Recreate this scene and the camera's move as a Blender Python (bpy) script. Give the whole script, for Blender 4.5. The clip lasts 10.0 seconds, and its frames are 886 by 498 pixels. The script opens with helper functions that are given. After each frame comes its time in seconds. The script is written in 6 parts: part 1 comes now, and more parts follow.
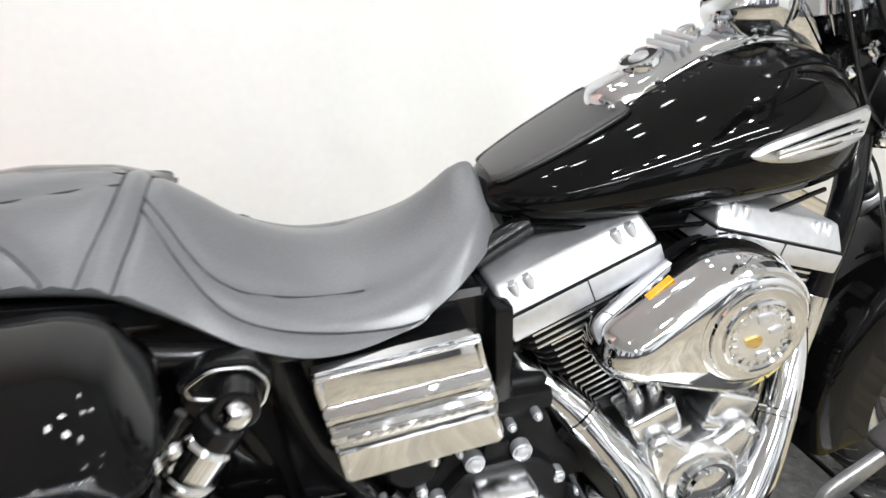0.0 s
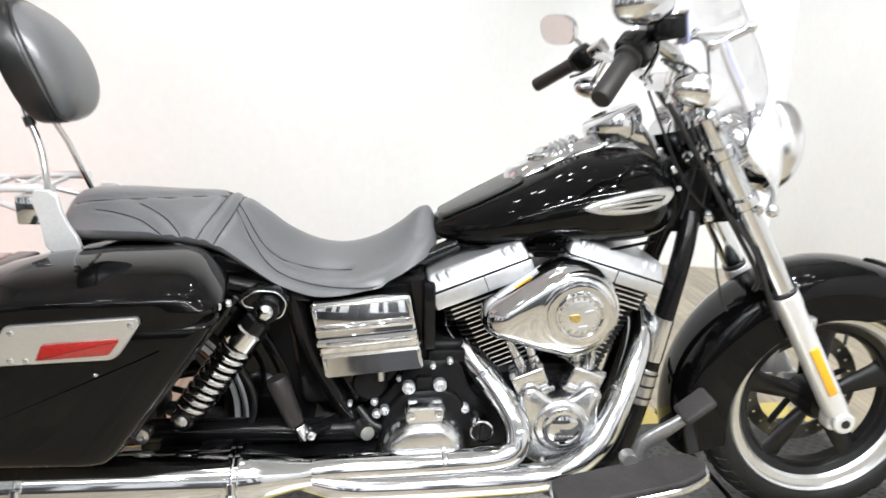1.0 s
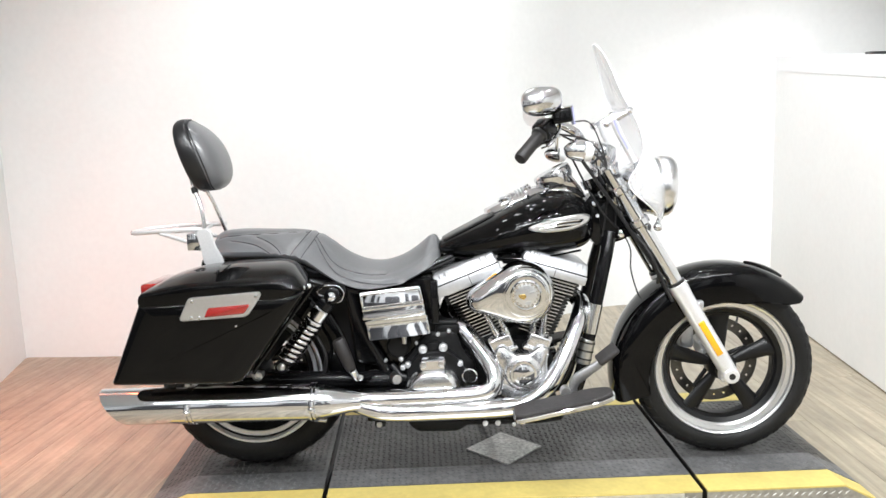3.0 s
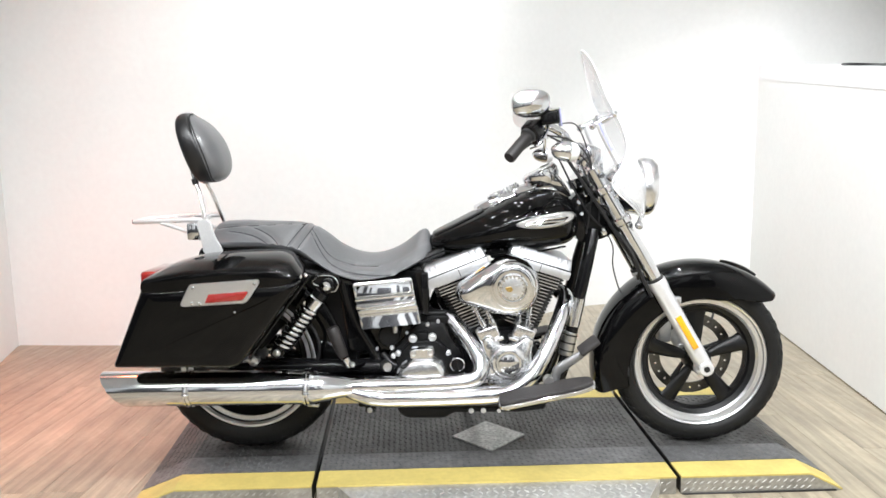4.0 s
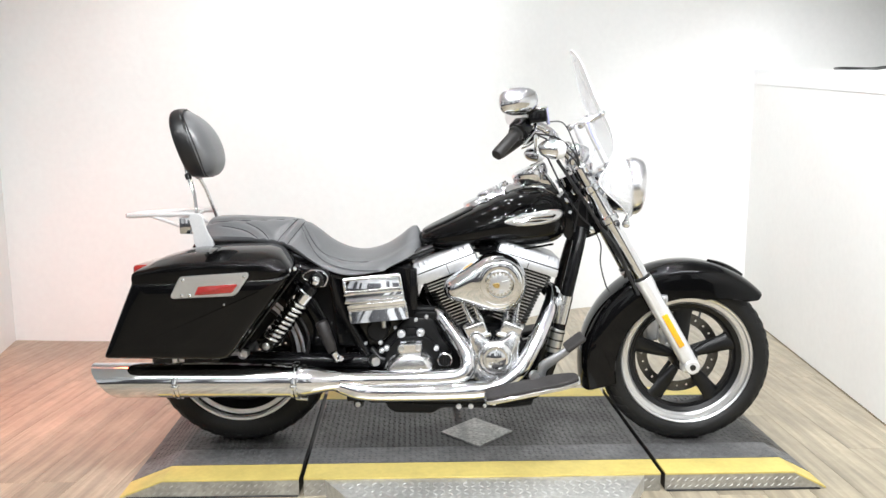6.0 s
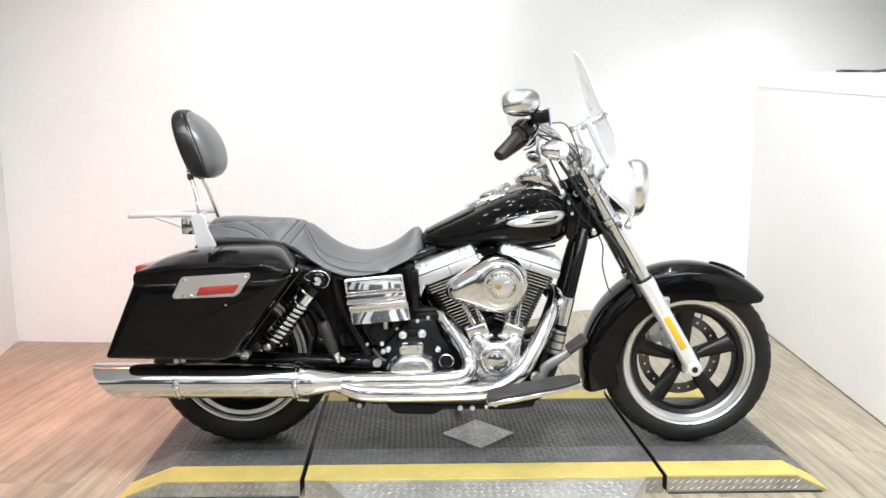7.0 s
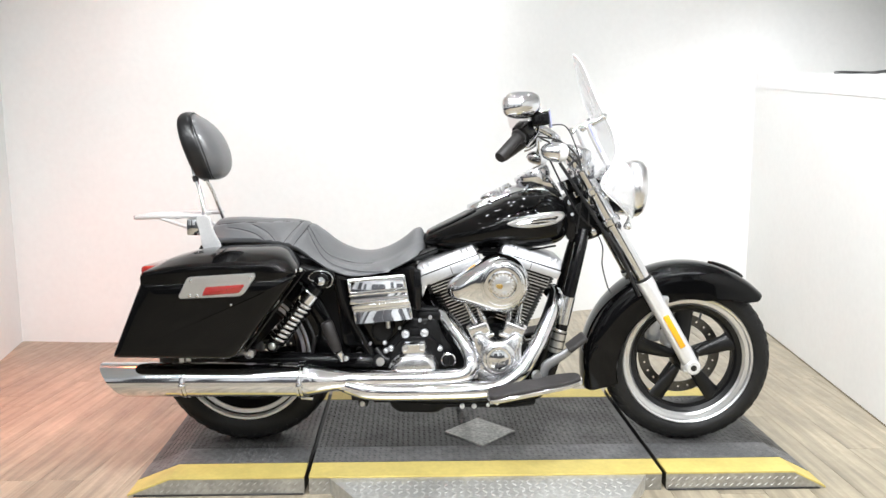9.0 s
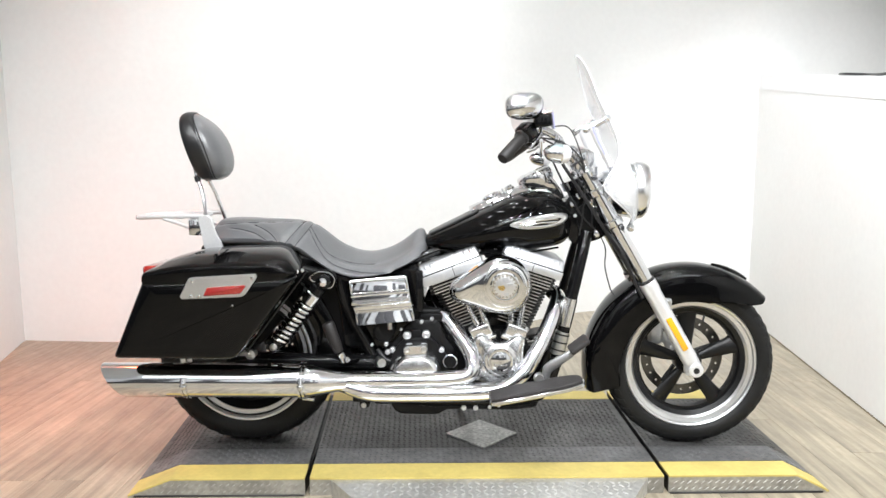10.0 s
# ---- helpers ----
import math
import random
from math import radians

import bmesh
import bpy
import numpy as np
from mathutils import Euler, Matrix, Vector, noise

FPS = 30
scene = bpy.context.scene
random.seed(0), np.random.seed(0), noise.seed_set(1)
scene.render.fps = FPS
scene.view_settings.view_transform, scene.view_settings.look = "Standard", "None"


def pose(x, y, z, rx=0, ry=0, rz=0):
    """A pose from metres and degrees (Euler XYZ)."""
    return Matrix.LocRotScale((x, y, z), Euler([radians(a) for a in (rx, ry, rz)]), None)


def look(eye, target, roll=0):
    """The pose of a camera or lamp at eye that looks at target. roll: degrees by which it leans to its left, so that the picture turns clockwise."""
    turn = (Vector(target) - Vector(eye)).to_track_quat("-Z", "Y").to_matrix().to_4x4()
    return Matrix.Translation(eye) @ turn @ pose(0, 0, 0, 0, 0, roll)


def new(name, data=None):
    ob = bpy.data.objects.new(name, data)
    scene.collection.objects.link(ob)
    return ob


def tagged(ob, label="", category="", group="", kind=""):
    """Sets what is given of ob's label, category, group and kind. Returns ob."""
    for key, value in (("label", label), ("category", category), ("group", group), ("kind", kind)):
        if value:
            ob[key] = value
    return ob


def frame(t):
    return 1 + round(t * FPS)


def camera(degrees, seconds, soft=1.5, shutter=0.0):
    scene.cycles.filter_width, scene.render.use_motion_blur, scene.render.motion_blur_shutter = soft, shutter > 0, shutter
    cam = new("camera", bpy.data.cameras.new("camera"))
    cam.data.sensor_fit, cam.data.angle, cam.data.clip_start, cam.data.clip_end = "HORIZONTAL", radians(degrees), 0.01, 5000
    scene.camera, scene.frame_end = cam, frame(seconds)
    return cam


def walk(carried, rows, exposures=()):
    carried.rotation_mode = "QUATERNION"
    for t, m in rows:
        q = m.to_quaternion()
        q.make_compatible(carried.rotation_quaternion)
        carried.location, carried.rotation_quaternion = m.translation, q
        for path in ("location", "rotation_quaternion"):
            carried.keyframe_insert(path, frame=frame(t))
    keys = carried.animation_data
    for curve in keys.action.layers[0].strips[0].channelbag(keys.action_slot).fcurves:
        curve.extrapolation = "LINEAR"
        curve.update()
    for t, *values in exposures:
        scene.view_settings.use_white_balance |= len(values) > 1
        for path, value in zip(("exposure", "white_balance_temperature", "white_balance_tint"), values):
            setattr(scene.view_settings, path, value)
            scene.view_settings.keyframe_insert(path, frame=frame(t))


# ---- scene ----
cam = camera(65.0, 10.0, shutter=0.4)

PATH = [
    (0, (-0.401, -0.852, 1.151), (0.026, 0.913, 0.313), -1.9),
    (0.3, (-0.381, -1.025, 1.175), (-0.119, 0.805, 0.417), -1.9),
    (0.5, (-0.352, -1.161, 1.170), (-0.157, 0.729, 0.546), 0.1),
    (0.6, (-0.328, -1.242, 1.156), (-0.166, 0.672, 0.600), 1.6),
    (0.7, (-0.279, -1.291, 1.183), (-0.135, 0.605, 0.562), 1.2),
    (0.8, (-0.268, -1.349, 1.172), (-0.078, 0.549, 0.569), 1.5),
    (1, (-0.244, -1.497, 1.159), (-0.089, 0.433, 0.658), 0.8),
    (1.2, (-0.241, -1.622, 1.162), (-0.056, 0.314, 0.698), 1.1),
    (1.5, (-0.263, -1.811, 1.167), (-0.15, 0.138, 0.733), -0.2),
    (1.7, (-0.217, -1.923, 1.173), (-0.115, 0.039, 0.798), -0.6),
    (2, (-0.165, -2.062, 1.154), (-0.127, -0.088, 0.83), -0.6),
    (2.2, (-0.099, -2.153, 1.123), (-0.146, -0.179, 0.803), -2.6),
    (2.5, (-0.088, -2.224, 1.154), (-0.138, -0.247, 0.857), -2.3),
    (2.7, (-0.042, -2.273, 1.14), (-0.121, -0.294, 0.862), -2.2),
    (3.8, (-0.106, -2.413, 1.158), (-0.116, -0.432, 0.881), -1.9),
    (4, (-0.063, -2.431, 1.136), (-0.095, -0.45, 0.859), -1.0),
    (4.5, (-0.027, -2.449, 1.115), (-0.088, -0.471, 0.823), -0.7),
    (5, (-0.014, -2.452, 1.118), (-0.072, -0.474, 0.827), -0.3),
    (5.5, (-0.015, -2.459, 1.116), (-0.056, -0.479, 0.839), -0.5),
    (7, (-0.019, -2.458, 1.105), (-0.062, -0.475, 0.85), -0.3),
    (7.5, (-0.012, -2.464, 1.116), (-0.065, -0.481, 0.857), -0.2),
    (8, (-0.019, -2.471, 1.112), (-0.068, -0.488, 0.863), -0.3),
    (8.5, (-0.025, -2.483, 1.118), (-0.07, -0.499, 0.865), -0.4),
    (9, (-0.021, -2.49, 1.109), (-0.067, -0.507, 0.855), -0.4),
    (9.5, (-0.021, -2.488, 1.107), (-0.077, -0.505, 0.852), -0.2),
    (10, (-0.019, -2.482, 1.111), (-0.073, -0.499, 0.858), -0.2),
]
walk(cam, [(t, look(eye, target, roll)) for t, eye, target, roll in PATH])

# ---- world and light ----
FLOOR, DECK = 0.03, 0.09
world = bpy.data.worlds.new("world")
scene.world = world
world.use_nodes = True
world.node_tree.nodes["Background"].inputs["Color"].default_value = (0.9, 0.92, 1.0, 1)
world.node_tree.nodes["Background"].inputs["Strength"].default_value = 0.25
scene.view_settings.exposure = 0.0


def lamp(name, kind, energy, eye, target, color=(1, 1, 1), size=0.1, **more):
    data = bpy.data.lights.new(name, kind)
    data.energy, data.color = energy, color
    if kind == "AREA":
        data.shape, data.size, data.size_y = "RECTANGLE", size, more.get("size_y", size)
        data.spread = radians(more.get("spread", 180))
    if kind == "SPOT":
        data.shadow_soft_size, data.spot_size, data.spot_blend = size, radians(more.get("cone", 100)), 0.6
    ob = new(name, data)
    ob.matrix_world = look(eye, target)
    return ob


# ceiling panels over the stand, a track of small spots, a red sign's glow from the side
SPOTS = [(-1.05, -1.55), (-0.80, -1.95), (-0.55, -1.60), (-0.15, -1.80), (0.35, -1.85), (0.70, -1.55), (1.05, -1.90)]
for sx, sy in SPOTS:
    lamp("track_spot_lamp", "SPOT", 14 if sx < -0.7 else 54, (sx, sy, 2.93), (sx * 0.7, 0.5, 0.3), (0.95, 0.978, 1.0), 0.035, cone=110)
for sx, sy, tx, ty in ((-1.5, 0.2, -1.6, 1.6), (-0.6, 0.3, -0.8, 2.0), (0.7, 0.7, 1.0, 2.55), (0.80, 0.55, 1.80, 1.1), (0.75, -0.5, 1.75, 0.5)):
    lamp("wall_spot_lamp", "SPOT", 6 if sx < -1 else 23 if sx < 0.6 else 20 if sy > 0.6 else 104, (sx, sy, 2.95), (tx, ty, 0.75), (0.95, 0.978, 1.0), 0.035, cone=95)
for sx, sy in ((-0.85, -3.0), (0.85, -3.0)):
    lamp("ceiling_tube_lamp", "AREA", 78, (sx, sy, 3.12), (sx, sy, 0), (0.95, 0.978, 1.0), 1.5, size_y=0.07)
for sx, sy in ((-2.4, -4.3), (0.0, -4.9), (2.0, -4.3)):
    lamp("showroom_tube_lamp", "AREA", 44, (sx, sy, 3.12), (sx, sy, 0), (0.95, 0.978, 1.0), 1.5, size_y=0.07)
lamp("red_sign_lamp", "AREA", 10.5, (-2.05, 0.45, 2.75), (-2.05, 0.42, 0.0), (1, 0.17, 0.07), 0.5, size_y=0.5, spread=66)


# ---- materials ----
def material(name, base, rough=0.5, metal=0.0, grain=0.0, grain_scale=60.0, stain=0.0, stain_scale=4.0, bump=0.0, bump_scale=200.0,
             coat=0.0, rough_vary=0.0, spec=0.5, object_random=0.0, coat_ior=1.5):
    m = bpy.data.materials.new(name)
    m.use_nodes = True
    nt = m.node_tree
    b = nt.nodes["Principled BSDF"]
    b.inputs["Metallic"].default_value, b.inputs["Roughness"].default_value = metal, rough
    b.inputs["Specular IOR Level"].default_value = spec
    b.inputs["Coat Weight"].default_value, b.inputs["Coat Roughness"].default_value = coat, 0.03
    b.inputs["Coat IOR"].default_value = coat_ior
    b.inputs["Base Color"].default_value = (*base, 1)
    pos = nt.nodes.new("ShaderNodeTexCoord").outputs["Object"]

    def tex(scale, detail=4.0):
        n = nt.nodes.new("ShaderNodeTexNoise")
        n.inputs["Scale"].default_value, n.inputs["Detail"].default_value = scale, detail
        nt.links.new(pos, n.inputs["Vector"])
        return n.outputs["Fac"]

    def ramp(fac, lo, hi):
        n = nt.nodes.new("ShaderNodeMapRange")
        n.inputs["From Min"].default_value, n.inputs["From Max"].default_value = 0.3, 0.7
        n.inputs["To Min"].default_value, n.inputs["To Max"].default_value = lo, hi
        nt.links.new(fac, n.inputs["Value"])
        return n.outputs["Result"]

    col = None
    for amount, scale in ((grain, grain_scale), (stain, stain_scale)):
        if amount:
            f = ramp(tex(scale), 1 - amount, 1 + amount)
            mul = nt.nodes.new("ShaderNodeVectorMath")
            mul.operation = "SCALE"
            if col is None:
                mul.inputs[0].default_value = base
            else:
                nt.links.new(col, mul.inputs[0])
            nt.links.new(f, mul.inputs["Scale"])
            col = mul.outputs[0]
    if object_random:
        info = nt.nodes.new("ShaderNodeObjectInfo")
        n = nt.nodes.new("ShaderNodeMapRange")
        n.inputs["To Min"].default_value, n.inputs["To Max"].default_value = 1 - object_random, 1 + object_random
        nt.links.new(info.outputs["Random"], n.inputs["Value"])
        mul = nt.nodes.new("ShaderNodeVectorMath")
        mul.operation = "SCALE"
        if col is None:
            mul.inputs[0].default_value = base
        else:
            nt.links.new(col, mul.inputs[0])
        nt.links.new(n.outputs["Result"], mul.inputs["Scale"])
        col = mul.outputs[0]
    if col is not None:
        nt.links.new(col, b.inputs["Base Color"])
    if rough_vary:
        nt.links.new(ramp(tex(18), rough - rough_vary, rough + rough_vary), b.inputs["Roughness"])
    if bump:
        n = nt.nodes.new("ShaderNodeBump")
        n.inputs["Strength"].default_value, n.inputs["Distance"].default_value = bump, 0.002
        nt.links.new(tex(bump_scale), n.inputs["Height"])
        nt.links.new(n.outputs["Normal"], b.inputs["Normal"])
    return m


CHROME = material("chrome", (0.74, 0.75, 0.77), 0.055, 1.0, rough_vary=0.012, bump=0.004, bump_scale=14)
SATIN = material("satin_aluminium", (0.62, 0.63, 0.65), 0.44, 0.85, grain=0.05, grain_scale=90, rough_vary=0.06, bump=0.04, bump_scale=120)
SILVER = material("silver_paint", (0.74, 0.74, 0.75), 0.32, 0.45, grain=0.04, grain_scale=200, coat=0.3, rough_vary=0.04)
BRUSHED = material("machined_aluminium", (0.71, 0.71, 0.715), 0.30, 0.9, grain=0.03, grain_scale=150)
PEDAL = material("forged_grey_steel", (0.30, 0.30, 0.305), 0.42, 0.9, grain=0.12, grain_scale=120, bump=0.06, bump_scale=200)
STEEL = material("zinc_steel", (0.62, 0.62, 0.62), 0.28, 1.0, grain=0.1, grain_scale=80)
PAINT = material("black_paint", (0.0022, 0.0022, 0.0024), 0.3, 0.0, coat=1.0, stain=0.2, stain_scale=2, bump=0.004, bump_scale=30, spec=0.0, coat_ior=1.32)
FRAME_BLACK = material("frame_black", (0.005, 0.005, 0.0055), 0.2, 0.0, coat=0.3, grain=0.2, bump=0.03, bump_scale=60, spec=0.1)
CRINKLE = material("crinkle_black", (0.006, 0.006, 0.0065), 0.42, 0.0, spec=0.18, grain=0.25, grain_scale=300, bump=0.25, bump_scale=500)
FIN_BLACK = material("cylinder_black", (0.008, 0.008, 0.0085), 0.4, 0.0, grain=0.2, spec=0.2)
LEATHER = material("seat_leather", (0.113, 0.115, 0.121), 0.33, 0.0, grain=0.12, grain_scale=350, stain=0.06, stain_scale=9, bump=0.14, bump_scale=420, rough_vary=0.015, spec=1.0)
BIB = material("bib_leather", (0.046, 0.044, 0.044), 0.36, 0.0, grain=0.14, grain_scale=350, stain=0.08, stain_scale=12, bump=0.14, bump_scale=420, spec=0.8)
VINYL = material("glossy_vinyl", (0.009, 0.009, 0.010), 0.30, 0.0, grain=0.12, grain_scale=300, bump=0.12, bump_scale=400)
POLISHED = material("polished_casting", (0.80, 0.805, 0.82), 0.22, 1.0, grain=0.04, grain_scale=60, rough_vary=0.05, bump=0.03, bump_scale=60)
STITCH = material("seat_seam", (0.022, 0.022, 0.024), 0.6, 0.0, grain=0.2, grain_scale=400)
RUBBER = material("tyre_rubber", (0.008, 0.008, 0.0083), 0.55, 0.0, spec=0.3, grain=0.2, grain_scale=140, stain=0.25, stain_scale=7, bump=0.12, bump_scale=260)
GRIP_RUBBER = material("grip_rubber", (0.014, 0.012, 0.012), 0.5, 0.0, grain=0.2, grain_scale=250, bump=0.2, bump_scale=400)
PAD_RUBBER = material("board_rubber", (0.03, 0.027, 0.027), 0.7, 0.0, grain=0.2, grain_scale=200, stain=0.2, stain_scale=20, bump=0.3, bump_scale=300)
BEAD = material("bright_machined_bead", (0.80, 0.81, 0.84), 0.34, 0.25, grain=0.05, grain_scale=120, rough_vary=0.05)
SPOKE = material("satin_black_spoke", (0.005, 0.005, 0.0055), 0.35, 0.0, spec=0.3, grain=0.15, bump=0.05, bump_scale=200)
DISC = material("brake_disc_steel", (0.12, 0.117, 0.112), 0.38, 1.0, grain=0.15, grain_scale=120)
RED = material("red_reflector", (0.26, 0.013, 0.010), 0.15, 0.0, coat=1.0, grain=0.25, grain_scale=250, bump=0.3, bump_scale=160)
ORANGE = material("amber_reflector", (0.85, 0.40, 0.012), 0.2, 0.0, coat=1.0, grain=0.12, grain_scale=250, bump=0.2, bump_scale=260)
YELLOW = material("yellow_paint", (0.55, 0.44, 0.135), 0.58, 0.0, grain=0.06, grain_scale=70, stain=0.10, stain_scale=9, bump=0.1, bump_scale=200)
PLATE = material("diamond_plate", (0.60, 0.595, 0.575), 0.44, 0.7, grain=0.15, grain_scale=60, stain=0.15, stain_scale=5, rough_vary=0.08)
PLATE_DARK = material("worn_dark_plate", (0.052, 0.051, 0.050), 0.42, 0.25, grain=0.4, grain_scale=45, stain=0.8, stain_scale=4.5, rough_vary=0.1, bump=0.15, bump_scale=150)
PLATE_MID = material("worn_grey_plate", (0.135, 0.135, 0.137), 0.48, 0.35, grain=0.22, grain_scale=50, stain=0.22, stain_scale=6, rough_vary=0.1)
SKIRT = material("skirt_plate", (0.34, 0.325, 0.29), 0.46, 0.5, grain=0.2, grain_scale=60, stain=0.25, stain_scale=7, rough_vary=0.08)
SKIRT_LUG = material("worn_lug_metal", (0.47, 0.46, 0.43), 0.5, 0.3, grain=0.15, grain_scale=90)
GALV = material("galvanised_plate", (0.42, 0.42, 0.41), 0.38, 0.6, grain=0.45, grain_scale=85, stain=0.2, stain_scale=14)
WALL = material("white_wall_paint", (0.80, 0.80, 0.79), 0.6, 0.0, grain=0.015, grain_scale=30, stain=0.025, stain_scale=1.2, bump=0.08, bump_scale=90)
TRIM = material("white_trim_paint", (0.82, 0.82, 0.83), 0.45, 0.0, grain=0.02, grain_scale=40)
CEIL = material("ceiling_paint", (0.78, 0.81, 0.85), 0.8, 0.0, grain=0.03, grain_scale=20)
SHOWROOM = material("showroom_wall_paint", (0.76, 0.78, 0.80), 0.7, 0.0, grain=0.05, grain_scale=10, stain=0.2, stain_scale=0.8)
PLANK = material("oak_vinyl_plank", (0.318, 0.274, 0.203), 0.36, 0.0, grain=0.05, grain_scale=50, stain=0.16, stain_scale=3, rough_vary=0.06, object_random=0.14)
# dark finish of the unseen things added for the bike to reflect
UNSEEN_DARK = material("unseen_dark", (0.075, 0.076, 0.085), 0.5, 0.0, grain=0.1, grain_scale=12)
SUBFLOOR = material("plank_joint", (0.17, 0.14, 0.095), 0.8, 0.0, grain=0.2)
GOLD = material("gold_medallion", (0.75, 0.55, 0.22), 0.25, 1.0, grain=0.1, grain_scale=200)
MIRROR = material("mirror_glass", (0.9, 0.9, 0.9), 0.01, 1.0)
CABLE = material("black_cable", (0.012, 0.012, 0.013), 0.4, 0.0, grain=0.2)
# colour of the bluish reflections laid on chrome and black parts
BLUE = material("bluish_reflection", (0.42, 0.43, 0.68), 0.25, 0.0, coat=0.5)
LENS = material("lamp_lens", (0.85, 0.86, 0.88), 0.06, 0.0, coat=1.0, bump=0.3, bump_scale=120, spec=0.8)


def glass(name, tint, rough=0.01, haze=0.24):
    m = bpy.data.materials.new(name)
    m.use_nodes = True
    nt = m.node_tree
    nt.nodes.remove(nt.nodes["Principled BSDF"])
    out = nt.nodes["Material Output"]
    mix, clear, gloss, fres = (nt.nodes.new(n) for n in ("ShaderNodeMixShader", "ShaderNodeBsdfTransparent", "ShaderNodeBsdfGlossy", "ShaderNodeLayerWeight"))
    clear.inputs["Color"].default_value = (*tint, 1)
    gloss.inputs["Roughness"].default_value = rough
    fres.inputs["Blend"].default_value = 0.5
    curve, scaled = nt.nodes.new("ShaderNodeMath"), nt.nodes.new("ShaderNodeMath")
    curve.operation, scaled.operation = "POWER", "MULTIPLY_ADD"
    curve.inputs[1].default_value = 2.6
    scaled.inputs[1].default_value, scaled.inputs[2].default_value = 0.72, 0.03
    nt.links.new(fres.outputs["Facing"], curve.inputs[0])
    nt.links.new(curve.outputs[0], scaled.inputs[0])
    nt.links.new(scaled.outputs[0], mix.inputs[0])
    nt.links.new(clear.outputs[0], mix.inputs[1])
    nt.links.new(gloss.outputs[0], mix.inputs[2])
    # white diffuse veil stands in for glare that pales what lies behind
    glare, veil = nt.nodes.new("ShaderNodeBsdfDiffuse"), nt.nodes.new("ShaderNodeMixShader")
    glare.inputs["Color"].default_value = (0.96, 0.96, 0.97, 1)
    veil.inputs[0].default_value = haze
    nt.links.new(mix.outputs[0], veil.inputs[1])
    nt.links.new(glare.outputs[0], veil.inputs[2])
    nt.links.new(veil.outputs[0], out.inputs["Surface"])
    return m


SHIELD = glass("clear_polycarbonate", (0.98, 0.983, 0.988))


# grain along the planks
def plank_grain(m):
    nt = m.node_tree
    b = nt.nodes["Principled BSDF"]
    src = b.inputs["Base Color"].links[0].from_socket
    tc, mp, nz, info = (nt.nodes.new(n) for n in ("ShaderNodeTexCoord", "ShaderNodeMapping", "ShaderNodeTexNoise", "ShaderNodeObjectInfo"))
    nt.links.new(tc.outputs["Object"], mp.inputs["Vector"])
    mp.inputs["Scale"].default_value = (38, 2.2, 1)
    nt.links.new(info.outputs["Location"], mp.inputs["Location"])
    nz.inputs["Scale"].default_value, nz.inputs["Detail"].default_value, nz.inputs["Distortion"].default_value = 1.0, 6, 0.8
    nt.links.new(mp.outputs[0], nz.inputs["Vector"])
    mr, mul = nt.nodes.new("ShaderNodeMapRange"), nt.nodes.new("ShaderNodeVectorMath")
    mr.inputs["From Min"].default_value, mr.inputs["From Max"].default_value = 0.3, 0.7
    mr.inputs["To Min"].default_value, mr.inputs["To Max"].default_value = 0.68, 1.24
    mul.operation = "SCALE"
    nt.links.new(nz.outputs["Fac"], mr.inputs["Value"])
    nt.links.new(src, mul.inputs[0])
    nt.links.new(mr.outputs[0], mul.inputs["Scale"])
    nt.links.new(mul.outputs[0], b.inputs["Base Color"])


plank_grain(PLANK)


# ---- mesh helpers ----
V = Vector


def part(name, bm, mat, parent=None, label="", sharp=38, m=None):
    """Links a bmesh as one mesh object, under a thing or a part."""
    if m is not None:
        bm.transform(m)
    bmesh.ops.recalc_face_normals(bm, faces=bm.faces)
    me = bpy.data.meshes.new(name)
    bm.to_mesh(me)
    bm.free()
    for p in me.polygons:
        p.use_smooth = True
    me.set_sharp_from_angle(angle=radians(sharp))
    me.materials.append(mat)
    ob = new(name, me)
    if parent is not None:
        while parent.parent and parent.parent.parent:
            parent = parent.parent
        ob.parent = parent
    if label:
        ob["label"] = label
    return ob


def share(name, src, parent, m, label=""):
    """Another part on the same mesh, at the pose m."""
    ob = new(name, src.data)
    ob.parent = parent
    ob.matrix_basis = m
    if label:
        ob["label"] = label
    return ob


def join(*bms):
    out = bms[0]
    for b in bms[1:]:
        me = bpy.data.meshes.new("tmp")
        b.to_mesh(me)
        b.free()
        out.from_mesh(me)
        bpy.data.meshes.remove(me)
    return out


def bevel(bm, width, seg=2, angle=25):
    if width > 0:
        es = [e for e in bm.edges if len(e.link_faces) == 2 and e.calc_face_angle(0) > radians(angle)]
        bmesh.ops.bevel(bm, geom=es, offset=width, segments=seg, profile=0.5, affect="EDGES", clamp_overlap=True)
    return bm


def rbox(x0, x1, y0, y1, z0, z1, r=0.004, seg=2):
    bm = bmesh.new()
    bmesh.ops.create_cube(bm, size=1, matrix=Matrix.Translation(((x0 + x1) / 2, (y0 + y1) / 2, (z0 + z1) / 2)) @ Matrix.Diagonal((x1 - x0, y1 - y0, z1 - z0, 1)))
    return bevel(bm, r, seg)


def loft(rings, cap=True, closed=True, wrap=False):
    bm = bmesh.new()
    rows = [[bm.verts.new(p) for p in ring] for ring in rings]
    n = len(rows[0])
    pairs = list(zip(rows, rows[1:])) + ([(rows[-1], rows[0])] if wrap else [])
    for a, b in pairs:
        for i in range(n if closed else n - 1):
            j = (i + 1) % n
            bm.faces.new((a[i], a[j], b[j], b[i]))
    if cap and closed and not wrap:
        bm.faces.new(rows[0])
        bm.faces.new(rows[-1])
    return bm


def frame_of(axis):
    axis = V(axis).normalized()
    side = axis.orthogonal().normalized()
    return axis, side, axis.cross(side)


